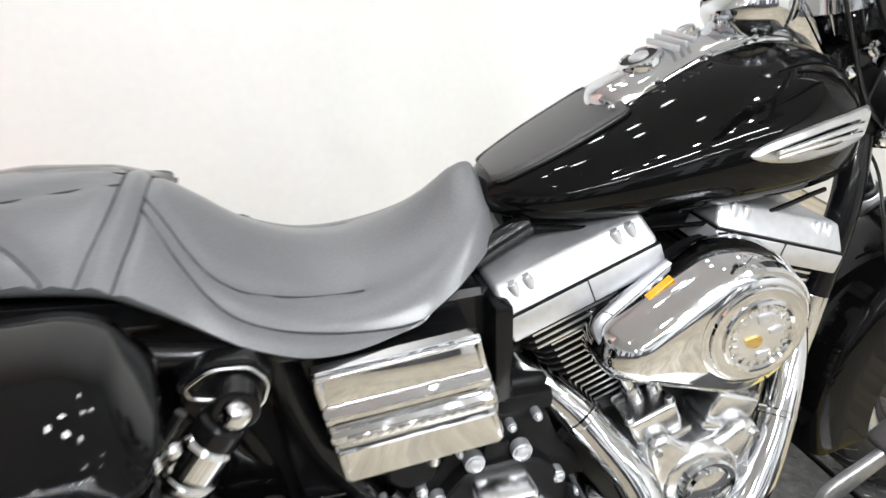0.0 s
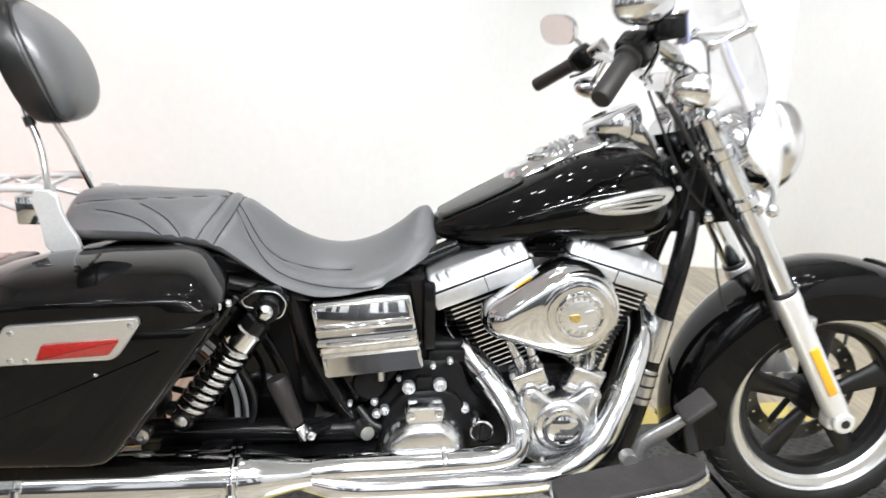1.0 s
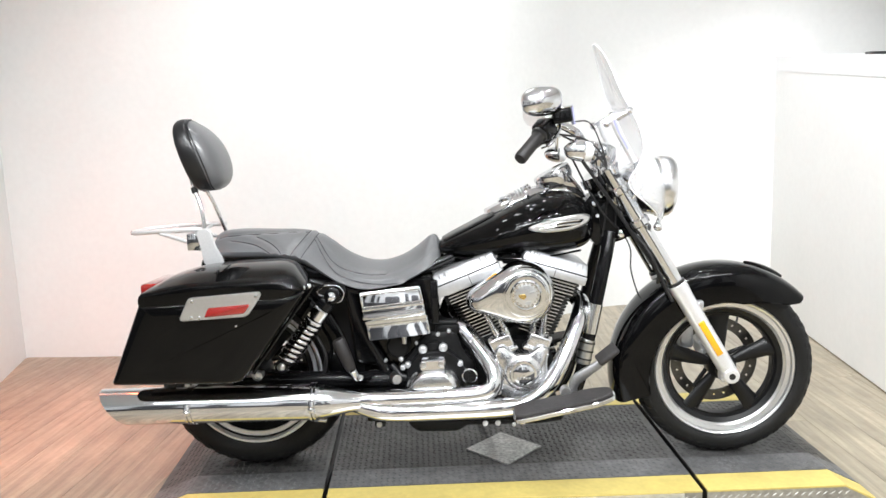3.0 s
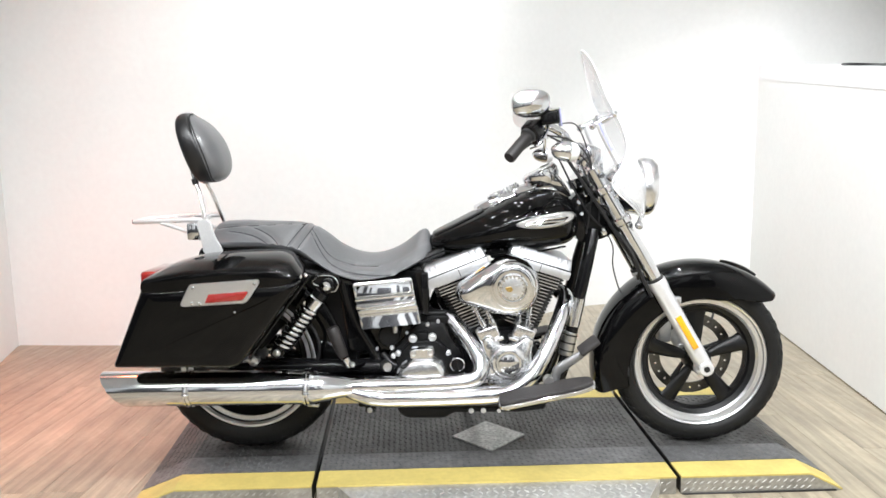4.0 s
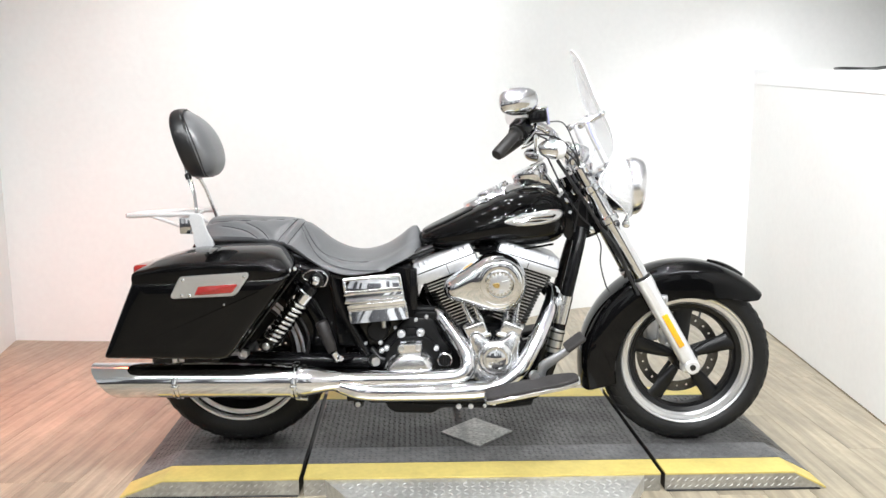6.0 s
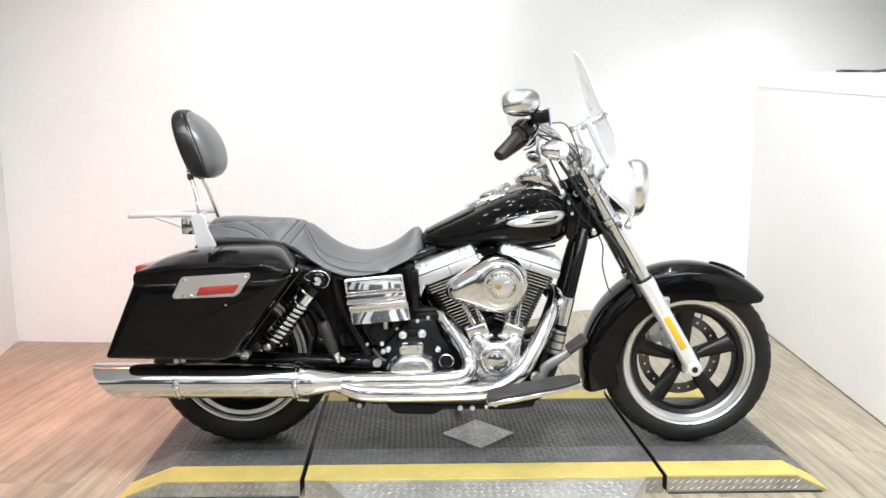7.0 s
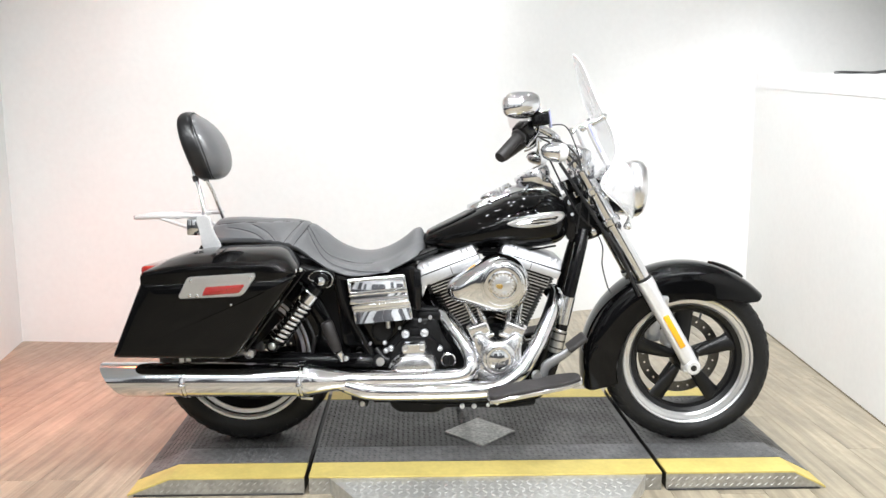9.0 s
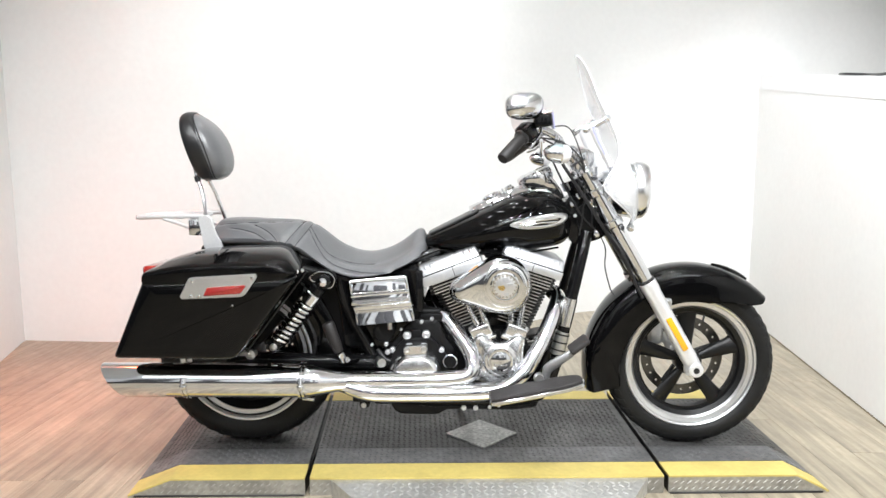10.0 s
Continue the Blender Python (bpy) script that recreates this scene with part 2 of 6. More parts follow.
def lathe(profile, origin, axis, n=32, cap=True, start=0.0):
    """profile: (along, radius) pairs, turned about the axis."""
    a, s, u = frame_of(axis)
    o = V(origin)
    rings = []
    for along, r in profile:
        rings.append([o + a * along + (s * math.cos(start + 2 * math.pi * i / n) + u * math.sin(start + 2 * math.pi * i / n)) * max(r, 1e-4) for i in range(n)])
    return loft(rings, cap)


def ring(profile, origin, axis, n=48):
    """A closed profile of (along, radius) turned about the axis."""
    a, s, u = frame_of(axis)
    o = V(origin)
    rings = []
    for i in range(n):
        d = s * math.cos(2 * math.pi * i / n) + u * math.sin(2 * math.pi * i / n)
        rings.append([o + a * al + d * r for al, r in profile])
    return loft(rings, wrap=True)


def rod(p, q, r, n=16, r2=None, edge=0.15):
    p, q = V(p), V(q)
    d = (q - p).length
    r2 = r if r2 is None else r2
    e = min(edge * r, d * 0.2)
    return lathe([(0, r - e), (e, r), (d - e, r2), (d, r2 - e)], p, q - p, n)


def spline(points, steps=8):
    pts = [V(p) for p in points]
    pts = [pts[0] * 2 - pts[1]] + pts + [pts[-1] * 2 - pts[-2]]
    out = []
    for i in range(1, len(pts) - 2):
        a, b, c, d = pts[i - 1:i + 3]
        for k in range(steps):
            t = k / steps
            out.append(0.5 * ((2 * b) + (c - a) * t + (2 * a - 5 * b + 4 * c - d) * t * t + (3 * b - a - 3 * c + d) * t ** 3))
    out.append(pts[-2])
    return out


def tube(points, r, n=14, steps=8, radii=None, smooth=True):
    """A pipe along a smooth line; radii: one for each given point."""
    path = spline(points, steps) if smooth else [V(p) for p in points]
    if radii:
        rr = np.interp(np.linspace(0, len(radii) - 1, len(path)), range(len(radii)), radii)
    else:
        rr = [r] * len(path)
    side = (path[1] - path[0]).orthogonal().normalized()
    rings = []
    for i, p in enumerate(path):
        t = (path[min(i + 1, len(path) - 1)] - path[max(i - 1, 0)]).normalized()
        side = (side - t * side.dot(t)).normalized()
        up = t.cross(side)
        rings.append([p + (side * math.cos(2 * math.pi * k / n) + up * math.sin(2 * math.pi * k / n)) * float(rr[i]) for k in range(n)])
    return loft(rings)


def rounded(poly, times=2):
    """Corner cutting on a closed 2D outline."""
    for _ in range(times):
        out = []
        for i, p in enumerate(poly):
            q = poly[(i + 1) % len(poly)]
            out += [(p[0] * 0.75 + q[0] * 0.25, p[1] * 0.75 + q[1] * 0.25), (p[0] * 0.25 + q[0] * 0.75, p[1] * 0.25 + q[1] * 0.75)]
        poly = out
    return poly


def slab(poly, levels):
    """An (x, z) outline stacked along y; levels: (y, inset)."""
    n = len(poly)
    area = sum(poly[i][0] * poly[(i + 1) % n][1] - poly[(i + 1) % n][0] * poly[i][1] for i in range(n))
    sign = 1 if area > 0 else -1
    cx, cz = sum(p[0] for p in poly) / n, sum(p[1] for p in poly) / n
    rings = []
    size = max(max(p[0] for p in poly) - min(p[0] for p in poly), max(p[1] for p in poly) - min(p[1] for p in poly)) / 2
    for y, inset in levels:
        row = []
        near, far = min(inset, 0.010), max(0.0, inset - 0.010)
        for i, p in enumerate(poly):
            a, b = poly[i - 1], poly[(i + 1) % n]
            tx, tz = b[0] - a[0], b[1] - a[1]
            ln = math.hypot(tx, tz) or 1
            nx, nz = -tz / ln * sign, tx / ln * sign
            x, z = p[0] + nx * near, p[1] + nz * near
            x, z = x + (cx - x) * far / size, z + (cz - z) * far / size
            row.append(V((x, y, z)))
        rings.append(row)
    return loft(rings)


def dome(p, axis, r, h, n=14):
    return lathe([(-0.002, r), (0, r), (h * 0.5, r * 0.88), (h * 0.85, r * 0.55), (h, 0.0005)], p, axis, n)


def hexbolt(p, axis, r, h):
    return join(lathe([(0, r * 1.3), (h * 0.25, r * 1.3)], p, axis, 14), lathe([(h * 0.2, r), (h * 0.9, r), (h, r * 0.85)], p, axis, 6))


def empty(name, label, category, group="", loc=(0, 0, 0), kind=""):
    ob = new(name)
    ob.location = loc
    return tagged(ob, label, category, group, kind)

# ---- the room ----
def wall_run(name, points, z0, z1, thick, mat, tops=None):
    """A wall along plan points, standing outward by its thickness."""
    bm = bmesh.new()
    tops = tops or [z1] * len(points)
    ins, outs = [], []
    for i, (x, y) in enumerate(points):
        a, b = points[max(i - 1, 0)], points[min(i + 1, len(points) - 1)]
        d = V((b[0] - a[0], b[1] - a[1])).normalized()
        nx, ny = -d.y * thick, d.x * thick
        ins.append((bm.verts.new((x, y, z0)), bm.verts.new((x, y, tops[i]))))
        outs.append((bm.verts.new((x + nx, y + ny, z0)), bm.verts.new((x + nx, y + ny, tops[i]))))
    for i in range(len(points) - 1):
        bm.faces.new((ins[i][0], ins[i + 1][0], ins[i + 1][1], ins[i][1]))
        bm.faces.new((outs[i][0], outs[i][1], outs[i + 1][1], outs[i + 1][0]))
        bm.faces.new((ins[i][1], ins[i + 1][1], outs[i + 1][1], outs[i][1]))
    for i in (0, -1):
        bm.faces.new((ins[i][0], ins[i][1], outs[i][1], outs[i][0]))
    return tagged(part(name, bm, mat, sharp=20), kind="structure")


CEIL_Z = 3.15
# the back wall swings away in a long soft bend behind the stand
north = [(p.x, p.y) for p in spline([V((x, y, 0)) for x, y in (
    (-2.69, 1.588), (-2.02, 1.555), (-1.3, 1.585), (-0.7, 1.64), (-0.25, 1.72), (0.05, 1.83), (0.25, 1.96), (0.45, 2.13), (0.65, 2.31),
    (0.85, 2.43), (1.05, 2.49), (1.3, 2.47), (1.6, 2.39), (1.95, 2.28), (2.2, 2.25), (2.5, 2.28), (2.8, 2.38), (3.1, 2.52))], 4)]
tagged(wall_run("wall_north", north, FLOOR - 0.02, CEIL_Z, 0.15, WALL), "white painted back wall of the display bay", "wall")
tagged(wall_run("wall_west", [(-2.22, 0.20), (-2.685, 1.591)], FLOOR - 0.02, CEIL_Z, 0.12, WALL), "white painted side wall catching a red glow", "wall")
tagged(wall_run("wall_east", [(1.953, 2.28), (1.606, -0.50)], FLOOR - 0.02, 2.0, 0.14, WALL, tops=[1.588, 1.24]), "low white partition wall with a sloping top", "wall")
# cap board along the sloping top of the partition
bm = bmesh.new()
cap = []
for x, y, lo, hi in ((1.953, 2.28, 1.572, 1.665), (1.606, -0.50, 1.232, 1.328)):
    d = V((0.379, 3.03)).normalized()
    n = V((-d.y, d.x))
    cap.append([(x + n.x * 0.003, y + n.y * 0.003, lo), (x + n.x * 0.003, y + n.y * 0.003, hi), (x - n.x * 0.155, y - n.y * 0.155, hi), (x - n.x * 0.155, y - n.y * 0.155, lo)])
tagged(part("trim_cap_board", loft(cap), TRIM, sharp=20), "white cap board on the partition wall", "trim", kind="structure")
tagged(wall_run("wall_far_east", [(3.1, 4.6), (3.1, -6.0)], FLOOR - 0.02, CEIL_Z, 0.15, WALL), "pale wall beyond the partition", "wall", kind="structure")
tagged(wall_run("wall_south", [(3.1, -6.0), (-4.2, -6.0)], FLOOR - 0.02, CEIL_Z, 0.15, SHOWROOM), "pale showroom wall behind the viewer", "wall", kind="structure")
tagged(wall_run("wall_far_west", [(-4.2, -6.0), (-4.2, 0.2), (-2.24, 0.2)], FLOOR - 0.02, CEIL_Z, 0.12, SHOWROOM), "pale showroom side wall", "wall", kind="structure")
tagged(part("ceiling", rbox(-4.4, 3.3, -6.2, 4.8, CEIL_Z, CEIL_Z + 0.1, 0), CEIL), "pale grey painted ceiling", "ceiling", kind="structure")
# dark band behind the viewer, added to darken low reflections
tagged(part("trim_dado", join(rbox(-4.19, 3.09, -6.0, -5.93, FLOOR, 1.0, 0.004), rbox(-4.2, -4.13, -5.9, 0.1, FLOOR, 1.0, 0.004)), UNSEEN_DARK), "added dark band low on the unseen showroom walls", "trim", kind="structure")
# plain dark block in two halves, added unseen at the showroom's end wall for reflections
unseen_block = tagged(part("door_1", rbox(-1.85, -1.06, -5.95, -5.90, FLOOR, 2.1, 0.01), UNSEEN_DARK), "added unseen dark block for the chrome to reflect", "door", kind="structure")
part("door_leaf", rbox(-1.045, -0.25, -5.95, -5.90, FLOOR, 2.1, 0.01), UNSEEN_DARK, unseen_block)
# dark panels round the showroom behind the viewer, added unseen to break up chrome reflections
for k, (px, wide, low, high) in enumerate(((-3.55, 0.55, 1.05, 2.5), (-2.75, 0.30, 1.05, 2.2), (0.55, 0.38, 1.05, 2.6), (1.45, 0.80, 1.05, 2.3), (2.55, 0.35, 1.05, 2.6))):
    tagged(part("trim_panel_%d" % (k + 1), rbox(px - wide / 2, px + wide / 2, -5.985, -5.955, low, high, 0.004), UNSEEN_DARK), "added unseen dark panel for the chrome to reflect", "panel", kind="structure")
for k, (py, wide) in enumerate(((-5.0, 0.5), (-3.8, 0.9), (-2.3, 0.4), (-1.1, 0.7))):
    tagged(part("trim_side_panel_%d" % (k + 1), rbox(-4.185, -4.155, py - wide / 2, py + wide / 2, 1.05, 2.4, 0.004), UNSEEN_DARK), "added unseen dark panel for the chrome to reflect", "panel", kind="structure")
# loose black lead lying along the cap board
lead_pts = [V((1.606 + 0.125 * (y + 0.50) + off, y, 1.3335 + 0.1212 * (y + 0.50) + up)) for y, off, up in ((-0.3, 0.02, 0.0), (0.0, 0.006, 0.001), (0.3, 0.012, 0.0), (0.45, 0.004, 0.006), (0.6, 0.012, 0.0), (0.78, 0.05, -0.001), (0.92, 0.010, 0.002), (1.05, 0.03, 0.0))]
tagged(part("cable", tube(lead_pts, 0.0065, 8, 6), CABLE, None, "", 60), "loose black cable lying on the white partition cap", "cable")
# thin dark strip standing in for the shadow gap at the foot of the partition
d = V((0.379, 3.03, 0)).normalized()
n = V((-d.y, d.x, 0))
tagged(part("trim_joint", loft([[V((x, y, 0)) + n * q + V((0, 0, z)) for q, z in ((0.001, FLOOR - 0.004), (0.005, FLOOR - 0.004), (0.005, FLOOR + 0.005), (0.001, FLOOR + 0.005))] for x, y in ((1.953, 2.28), (1.606, -0.50))]), SUBFLOOR), "dark strip for the shadow gap at the foot of the partition", "trim", kind="structure")
floor = tagged(part("floor", rbox(-4.3, 3.22, -6.12, 4.6, FLOOR - 0.1, FLOOR - 0.006, 0), SUBFLOOR), "pale oak vinyl plank floor", "floor", kind="structure")

# ---- the wheel-lift stand the motorcycle is parked on ----
TURN = 2.0
stand = empty("lift_platform", "low steel diamond-plate platform with yellow painted edges", "platform")
stand.rotation_euler = (0, 0, radians(TURN))
SKIRT_Y, YEL_Y, FAR_Y, FAR_YEL = -0.335, -0.228, 0.505, 0.40
# the plan: three deck panels with ramped ends
ENDS = (-1.115, -0.975, -0.532, 0.636, 1.065, 1.170)
GAP = 0.008


def flare(x, y):
    """The platform is a little wider along its far edge."""
    return 0.65 + (x - 0.65) * (1 + 0.036 * (y - SKIRT_Y) / (FAR_Y - SKIRT_Y))


def deck(name, x0, x1, y0, y1, ramp_lo, ramp_hi, mat, lift=0.0, thick=0.006):
    """A sheet on the deck that falls to the floor over its ramped ends."""
    bm = bmesh.new()
    xs = [x0] + [x for x in (ENDS[1], ENDS[4]) if x0 < x < x1] + [x1]

    def top(x):
        if x < ENDS[1]:
            return FLOOR + 0.006 + (DECK - FLOOR - 0.006) * max(0, (x - ENDS[0]) / (ENDS[1] - ENDS[0]))
        if x > ENDS[4]:
            return FLOOR + 0.006 + (DECK - FLOOR - 0.006) * max(0, (ENDS[5] - x) / (ENDS[5] - ENDS[4]))
        return DECK
    rows = []
    for x in xs:
        z = top(x) + lift
        rows.append([V((flare(x, y0), y0, z)), V((flare(x, y1), y1, z)), V((flare(x, y1), y1, z - thick)), V((flare(x, y0), y0, z - thick))])
    return loft(rows), top


panels = []
for k, (x0, x1) in enumerate(((ENDS[0], ENDS[2] - GAP), (ENDS[2] + GAP, ENDS[3] - GAP), (ENDS[3] + GAP, ENDS[5]))):
    b, top_of = deck("deck", x0, x1, YEL_Y, FAR_YEL, 0, 0, PLATE_DARK)
    panels.append(part("deck_panel", b, PLATE_DARK, stand, "dark worn tread-plate deck panel", 15))
    b, _ = deck("deck", x0, x1, -0.225, -0.105, 0, 0, PLATE_MID, 0.0015, 0.003)
    part("scuffed_strip", b, PLATE_MID, panels[-1], "lighter scuffed tread-plate strip", 15)
    b, _ = deck("deck", x0, x1, SKIRT_Y, YEL_Y - 0.001, 0, 0, YELLOW, 0.001)
    part("yellow_stripe", b, YELLOW, stand, "yellow painted safety stripe along the edge", 15)
    b, _ = deck("deck", x0, x1, FAR_YEL + 0.001, FAR_Y, 0, 0, YELLOW, 0.001)
    part("yellow_stripe", b, YELLOW, stand, "yellow painted safety stripe along the edge", 15)
    # front and back skirts, cut down along the ramps
    for y0, y1 in ((SKIRT_Y + 0.002, SKIRT_Y + 0.008), (FAR_Y - 0.008, FAR_Y - 0.002)):
        bm = bmesh.new()
        xs = [x0] + [x for x in (ENDS[1], ENDS[4]) if x0 < x < x1] + [x1]
        part("skirt", loft([[V((flare(x, y0), y0, FLOOR)), V((flare(x, y1), y1, FLOOR)), V((flare(x, y1), y1, top_of(x) - 0.005)), V((flare(x, y0), y0, top_of(x) - 0.005))] for x in xs]), SKIRT, stand, "bare diamond-plate skirt", 15)
    # black box standing in for the shade of the void under the panel
    part("underside", rbox(max(x0, ENDS[1]) + 0.002, min(x1, ENDS[4]) - 0.002, SKIRT_Y + 0.012, FAR_Y - 0.012, FLOOR, DECK - 0.008, 0), CRINKLE, stand)


def lugs(x0, x1, y0, y1, pitch, ln, wd, h, at, turn=45.0, alike=False):
    """Raised lens-shaped treads of diamond plate, alternating their slant."""
    verts, faces = [], []
    nx, ny = int((x1 - x0) / pitch), int((y1 - y0) / pitch)
    for i in range(nx):
        for j in range(ny):
            x, y = x0 + (i + (0.5 if not alike or j % 2 else 0.05)) * pitch, y0 + (j + 0.5) * pitch
            a = radians(turn if alike or (i + j) % 2 else -turn)
            c, s = math.cos(a), math.sin(a)
            k = len(verts)
            for px, py, pz in ((-ln, 0, -0.001), (0, -wd, -0.001), (ln, 0, -0.001), (0, wd, -0.001), (-ln * 0.55, 0, h), (ln * 0.55, 0, h)):
                verts.append(at(x + px * c - py * s, y + px * s + py * c, pz))
            faces += [(k, k + 1, k + 4), (k + 1, k + 2, k + 5), (k + 1, k + 5, k + 4), (k + 2, k + 3, k + 5), (k + 3, k, k + 4), (k + 3, k + 4, k + 5)]
    me = bpy.data.meshes.new("tread_lugs")
    me.from_pydata(verts, [], faces)
    b = bmesh.new()
    b.from_mesh(me)
    bpy.data.meshes.remove(me)
    return b


for k, (x0, x1) in enumerate(((ENDS[0] + 0.02, ENDS[2] - 0.01), (ENDS[2] + 0.01, ENDS[3] - 0.01), (ENDS[3] + 0.01, ENDS[5] - 0.02))):
    tagged(part("tread_relief", lugs(x0, x1, -0.10, FAR_YEL, 0.0195, 0.0095, 0.0034, 0.0017, lambda x, y, z: (flare(x, y), y, top_of(x) + z)), PLATE_DARK, panels[k], sharp=15), kind="stuff")
    tagged(part("tread_relief", lugs(x0, x1, -0.225, -0.105, 0.0195, 0.0095, 0.0034, 0.0017, lambda x, y, z: (flare(x, y), y, top_of(x) + 0.0015 + z)), PLATE_MID, panels[k], sharp=15), kind="stuff")
for x0, x1 in ((ENDS[1] - 0.03, ENDS[2] - 0.02), (ENDS[2] + 0.01, ENDS[2] + 0.08), (ENDS[3] - 0.09, ENDS[3] - 0.02), (ENDS[3] + 0.02, ENDS[4] + 0.03)):
    tagged(part("skirt_relief", lugs(x0, x1, FLOOR + 0.004, DECK - 0.008, 0.0225, 0.0115, 0.0023, 0.0018, lambda x, y, z: (x, SKIRT_Y + 0.002 - z, y), 38.0, True), SKIRT_LUG, stand, sharp=15), kind="stuff")
# dark strip along the foot of the skirts, put in as their contact shadow
for x0, x1 in ((ENDS[0] + 0.02, ENDS[2] - 0.012), (ENDS[3] + 0.012, ENDS[5] - 0.02)):
    part("edge_strip", rbox(x0, x1, SKIRT_Y - 0.004, SKIRT_Y + 0.004, FLOOR, FLOOR + 0.0045, 0.001, 1), CABLE, stand, "dark strip for the contact shadow under the skirt")
# bare metal diamond plate let into the deck
bm = slab([(0.055 - 0.135, 0), (0.055, -0.135), (0.055 + 0.135, 0), (0.055, 0.135)], [(0.0, 0), (0.0035, 0), (0.0045, 0.001)])
part("diamond_patch", bm, GALV, stand, "bare galvanised diamond-shaped plate", 15, Matrix.Translation((0, 0.025, DECK)) @ Matrix.Rotation(radians(90), 4, "X"))
# round-cornered step plate in front
plan = rounded([(-0.455, SKIRT_Y + 0.001), (-0.455, SKIRT_Y + 0.001), (-0.30, -0.56), (-0.10, -0.70), (0.25, -0.70), (0.44, -0.56), (0.575, SKIRT_Y + 0.001), (0.575, SKIRT_Y + 0.001)], 1)
bm = bmesh.new()
rows = [[V((x, y, z)) for x, y in plan] for z in (FLOOR, DECK - 0.010, DECK - 0.006)]
step = tagged(part("step_plate", loft(rows), PLATE, None, sharp=20), "bright aluminium diamond-plate step in front of the platform", "step plate")
step.rotation_euler = (0, 0, radians(TURN))


def on_step(x, y):
    return abs(x - 0.06) < 0.5 - 0.72 * max(0, -0.34 - y) and y > -0.69


b = lugs(-0.45, 0.57, -0.69, SKIRT_Y - 0.012, 0.024, 0.0115, 0.004, 0.002, lambda x, y, z: (x, y, DECK - 0.006 + z))
bmesh.ops.delete(b, geom=[v for v in b.verts if not on_step(v.co.x, v.co.y)], context="VERTS")
bmesh.ops.delete(b, geom=[v for v in b.verts if not v.link_faces], context="VERTS")
tagged(part("tread_relief", b, PLATE, step, sharp=15), kind="stuff")


# ---- ceiling lamps above and behind the viewer ----
GLOW = bpy.data.materials.new("lamp_glow")
GLOW.use_nodes = True
gb = GLOW.node_tree.nodes["Principled BSDF"]
gb.inputs["Emission Color"].default_value, gb.inputs["Emission Strength"].default_value = (0.97, 0.985, 1.0, 1), 70.0
HEADS = [(-1.05, 0.35), (-0.8, 0.55), (-0.75, 0.3), (-0.35, 0.3), (0.0, -0.35), (-0.25, 0.80), (-0.4, 1.15), (0.05, 1.0), (1.2, -0.3), (-1.6, -1.0), (0.4, -1.75), (1.10, 0.30)]
for hx_, hy_ in HEADS:
    tl = empty("track_light", "small round ceiling spotlight, switched on", "ceiling light", "ceiling spotlights", (hx_, hy_, CEIL_Z))
    part("can", lathe([(0, 0.02), (-0.03, 0.02), (-0.04, 0.055), (-0.14, 0.052), (-0.14, 0.044), (-0.12, 0.042)], (0, 0, 0), (0, 0, 1), 20), TRIM, tl, "", 30)
    part("bulb", lathe([(-0.122, 0.042), (-0.130, 0.034), (-0.134, 0.001)], (0, 0, 0), (0, 0, 1), 18), GLOW, tl, "glowing lamp face", 30)

# ---- the motorcycle ----
bike = empty("motorcycle", "black and chrome touring motorcycle parked on the platform", "motorcycle", loc=(0, 0, 0))
FX, FZ, FR = 0.797, 0.390, 0.299
RX, RZ, RR = -0.795, 0.415, 0.325
YAXIS = (0, 1, 0)


def group(name, label="", parent=None):
    ob = new(name)
    ob.parent = parent or bike
    if label:
        ob["label"] = label
    return ob


def tyre(cx, cz, r_out, r_rim, half, n=96):
    prof = [(-half * 0.72, r_rim), (-half * 0.93, r_rim + 0.014), (-half, r_rim + 0.45 * (r_out - r_rim)), (-half * 0.90, r_out - 0.022),
            (-half * 0.72, r_out - 0.009), (-half * 0.4, r_out - 0.002), (0, r_out), (half * 0.4, r_out - 0.002), (half * 0.72, r_out - 0.009),
            (half * 0.90, r_out - 0.022), (half, r_rim + 0.45 * (r_out - r_rim)), (half * 0.93, r_rim + 0.014), (half * 0.72, r_rim)]
    return ring(prof, (cx, 0, cz), YAXIS, n)


def tread_blocks(cx, cz, r_out, half, count):
    """Raised tread bars slanting across both shoulders."""
    out = None
    for k in range(count):
        for side in (-1, 1):
            a = 2 * math.pi * (k + (0.5 if side > 0 else 0)) / count
            bm = bmesh.new()
            vs = []
            for along, lean, drop in ((0.12, -0.02, 0.0), (0.5, 0.03, 0.0035), (0.80, 0.09, 0.0125), (0.955, 0.12, 0.029)):
                for w in (-0.032, 0.032):
                    aa = a + lean + w
                    for lift in (-0.004, 0.0019):
                        r = r_out - drop + lift
                        vs.append(bm.verts.new((cx + r * math.cos(aa), side * half * along, cz + r * math.sin(aa))))
            for i in (0, 4, 8):
                q = vs[i:i + 8]
                for f in ((1, 3, 7, 5), (0, 1, 5, 4), (2, 6, 7, 3)):
                    bm.faces.new([q[v] for v in f])
            bm.faces.new((vs[0], vs[2], vs[3], vs[1]))
            bm.faces.new((vs[12], vs[13], vs[15], vs[14]))
            out = bm if out is None else join(out, bm)
    return out


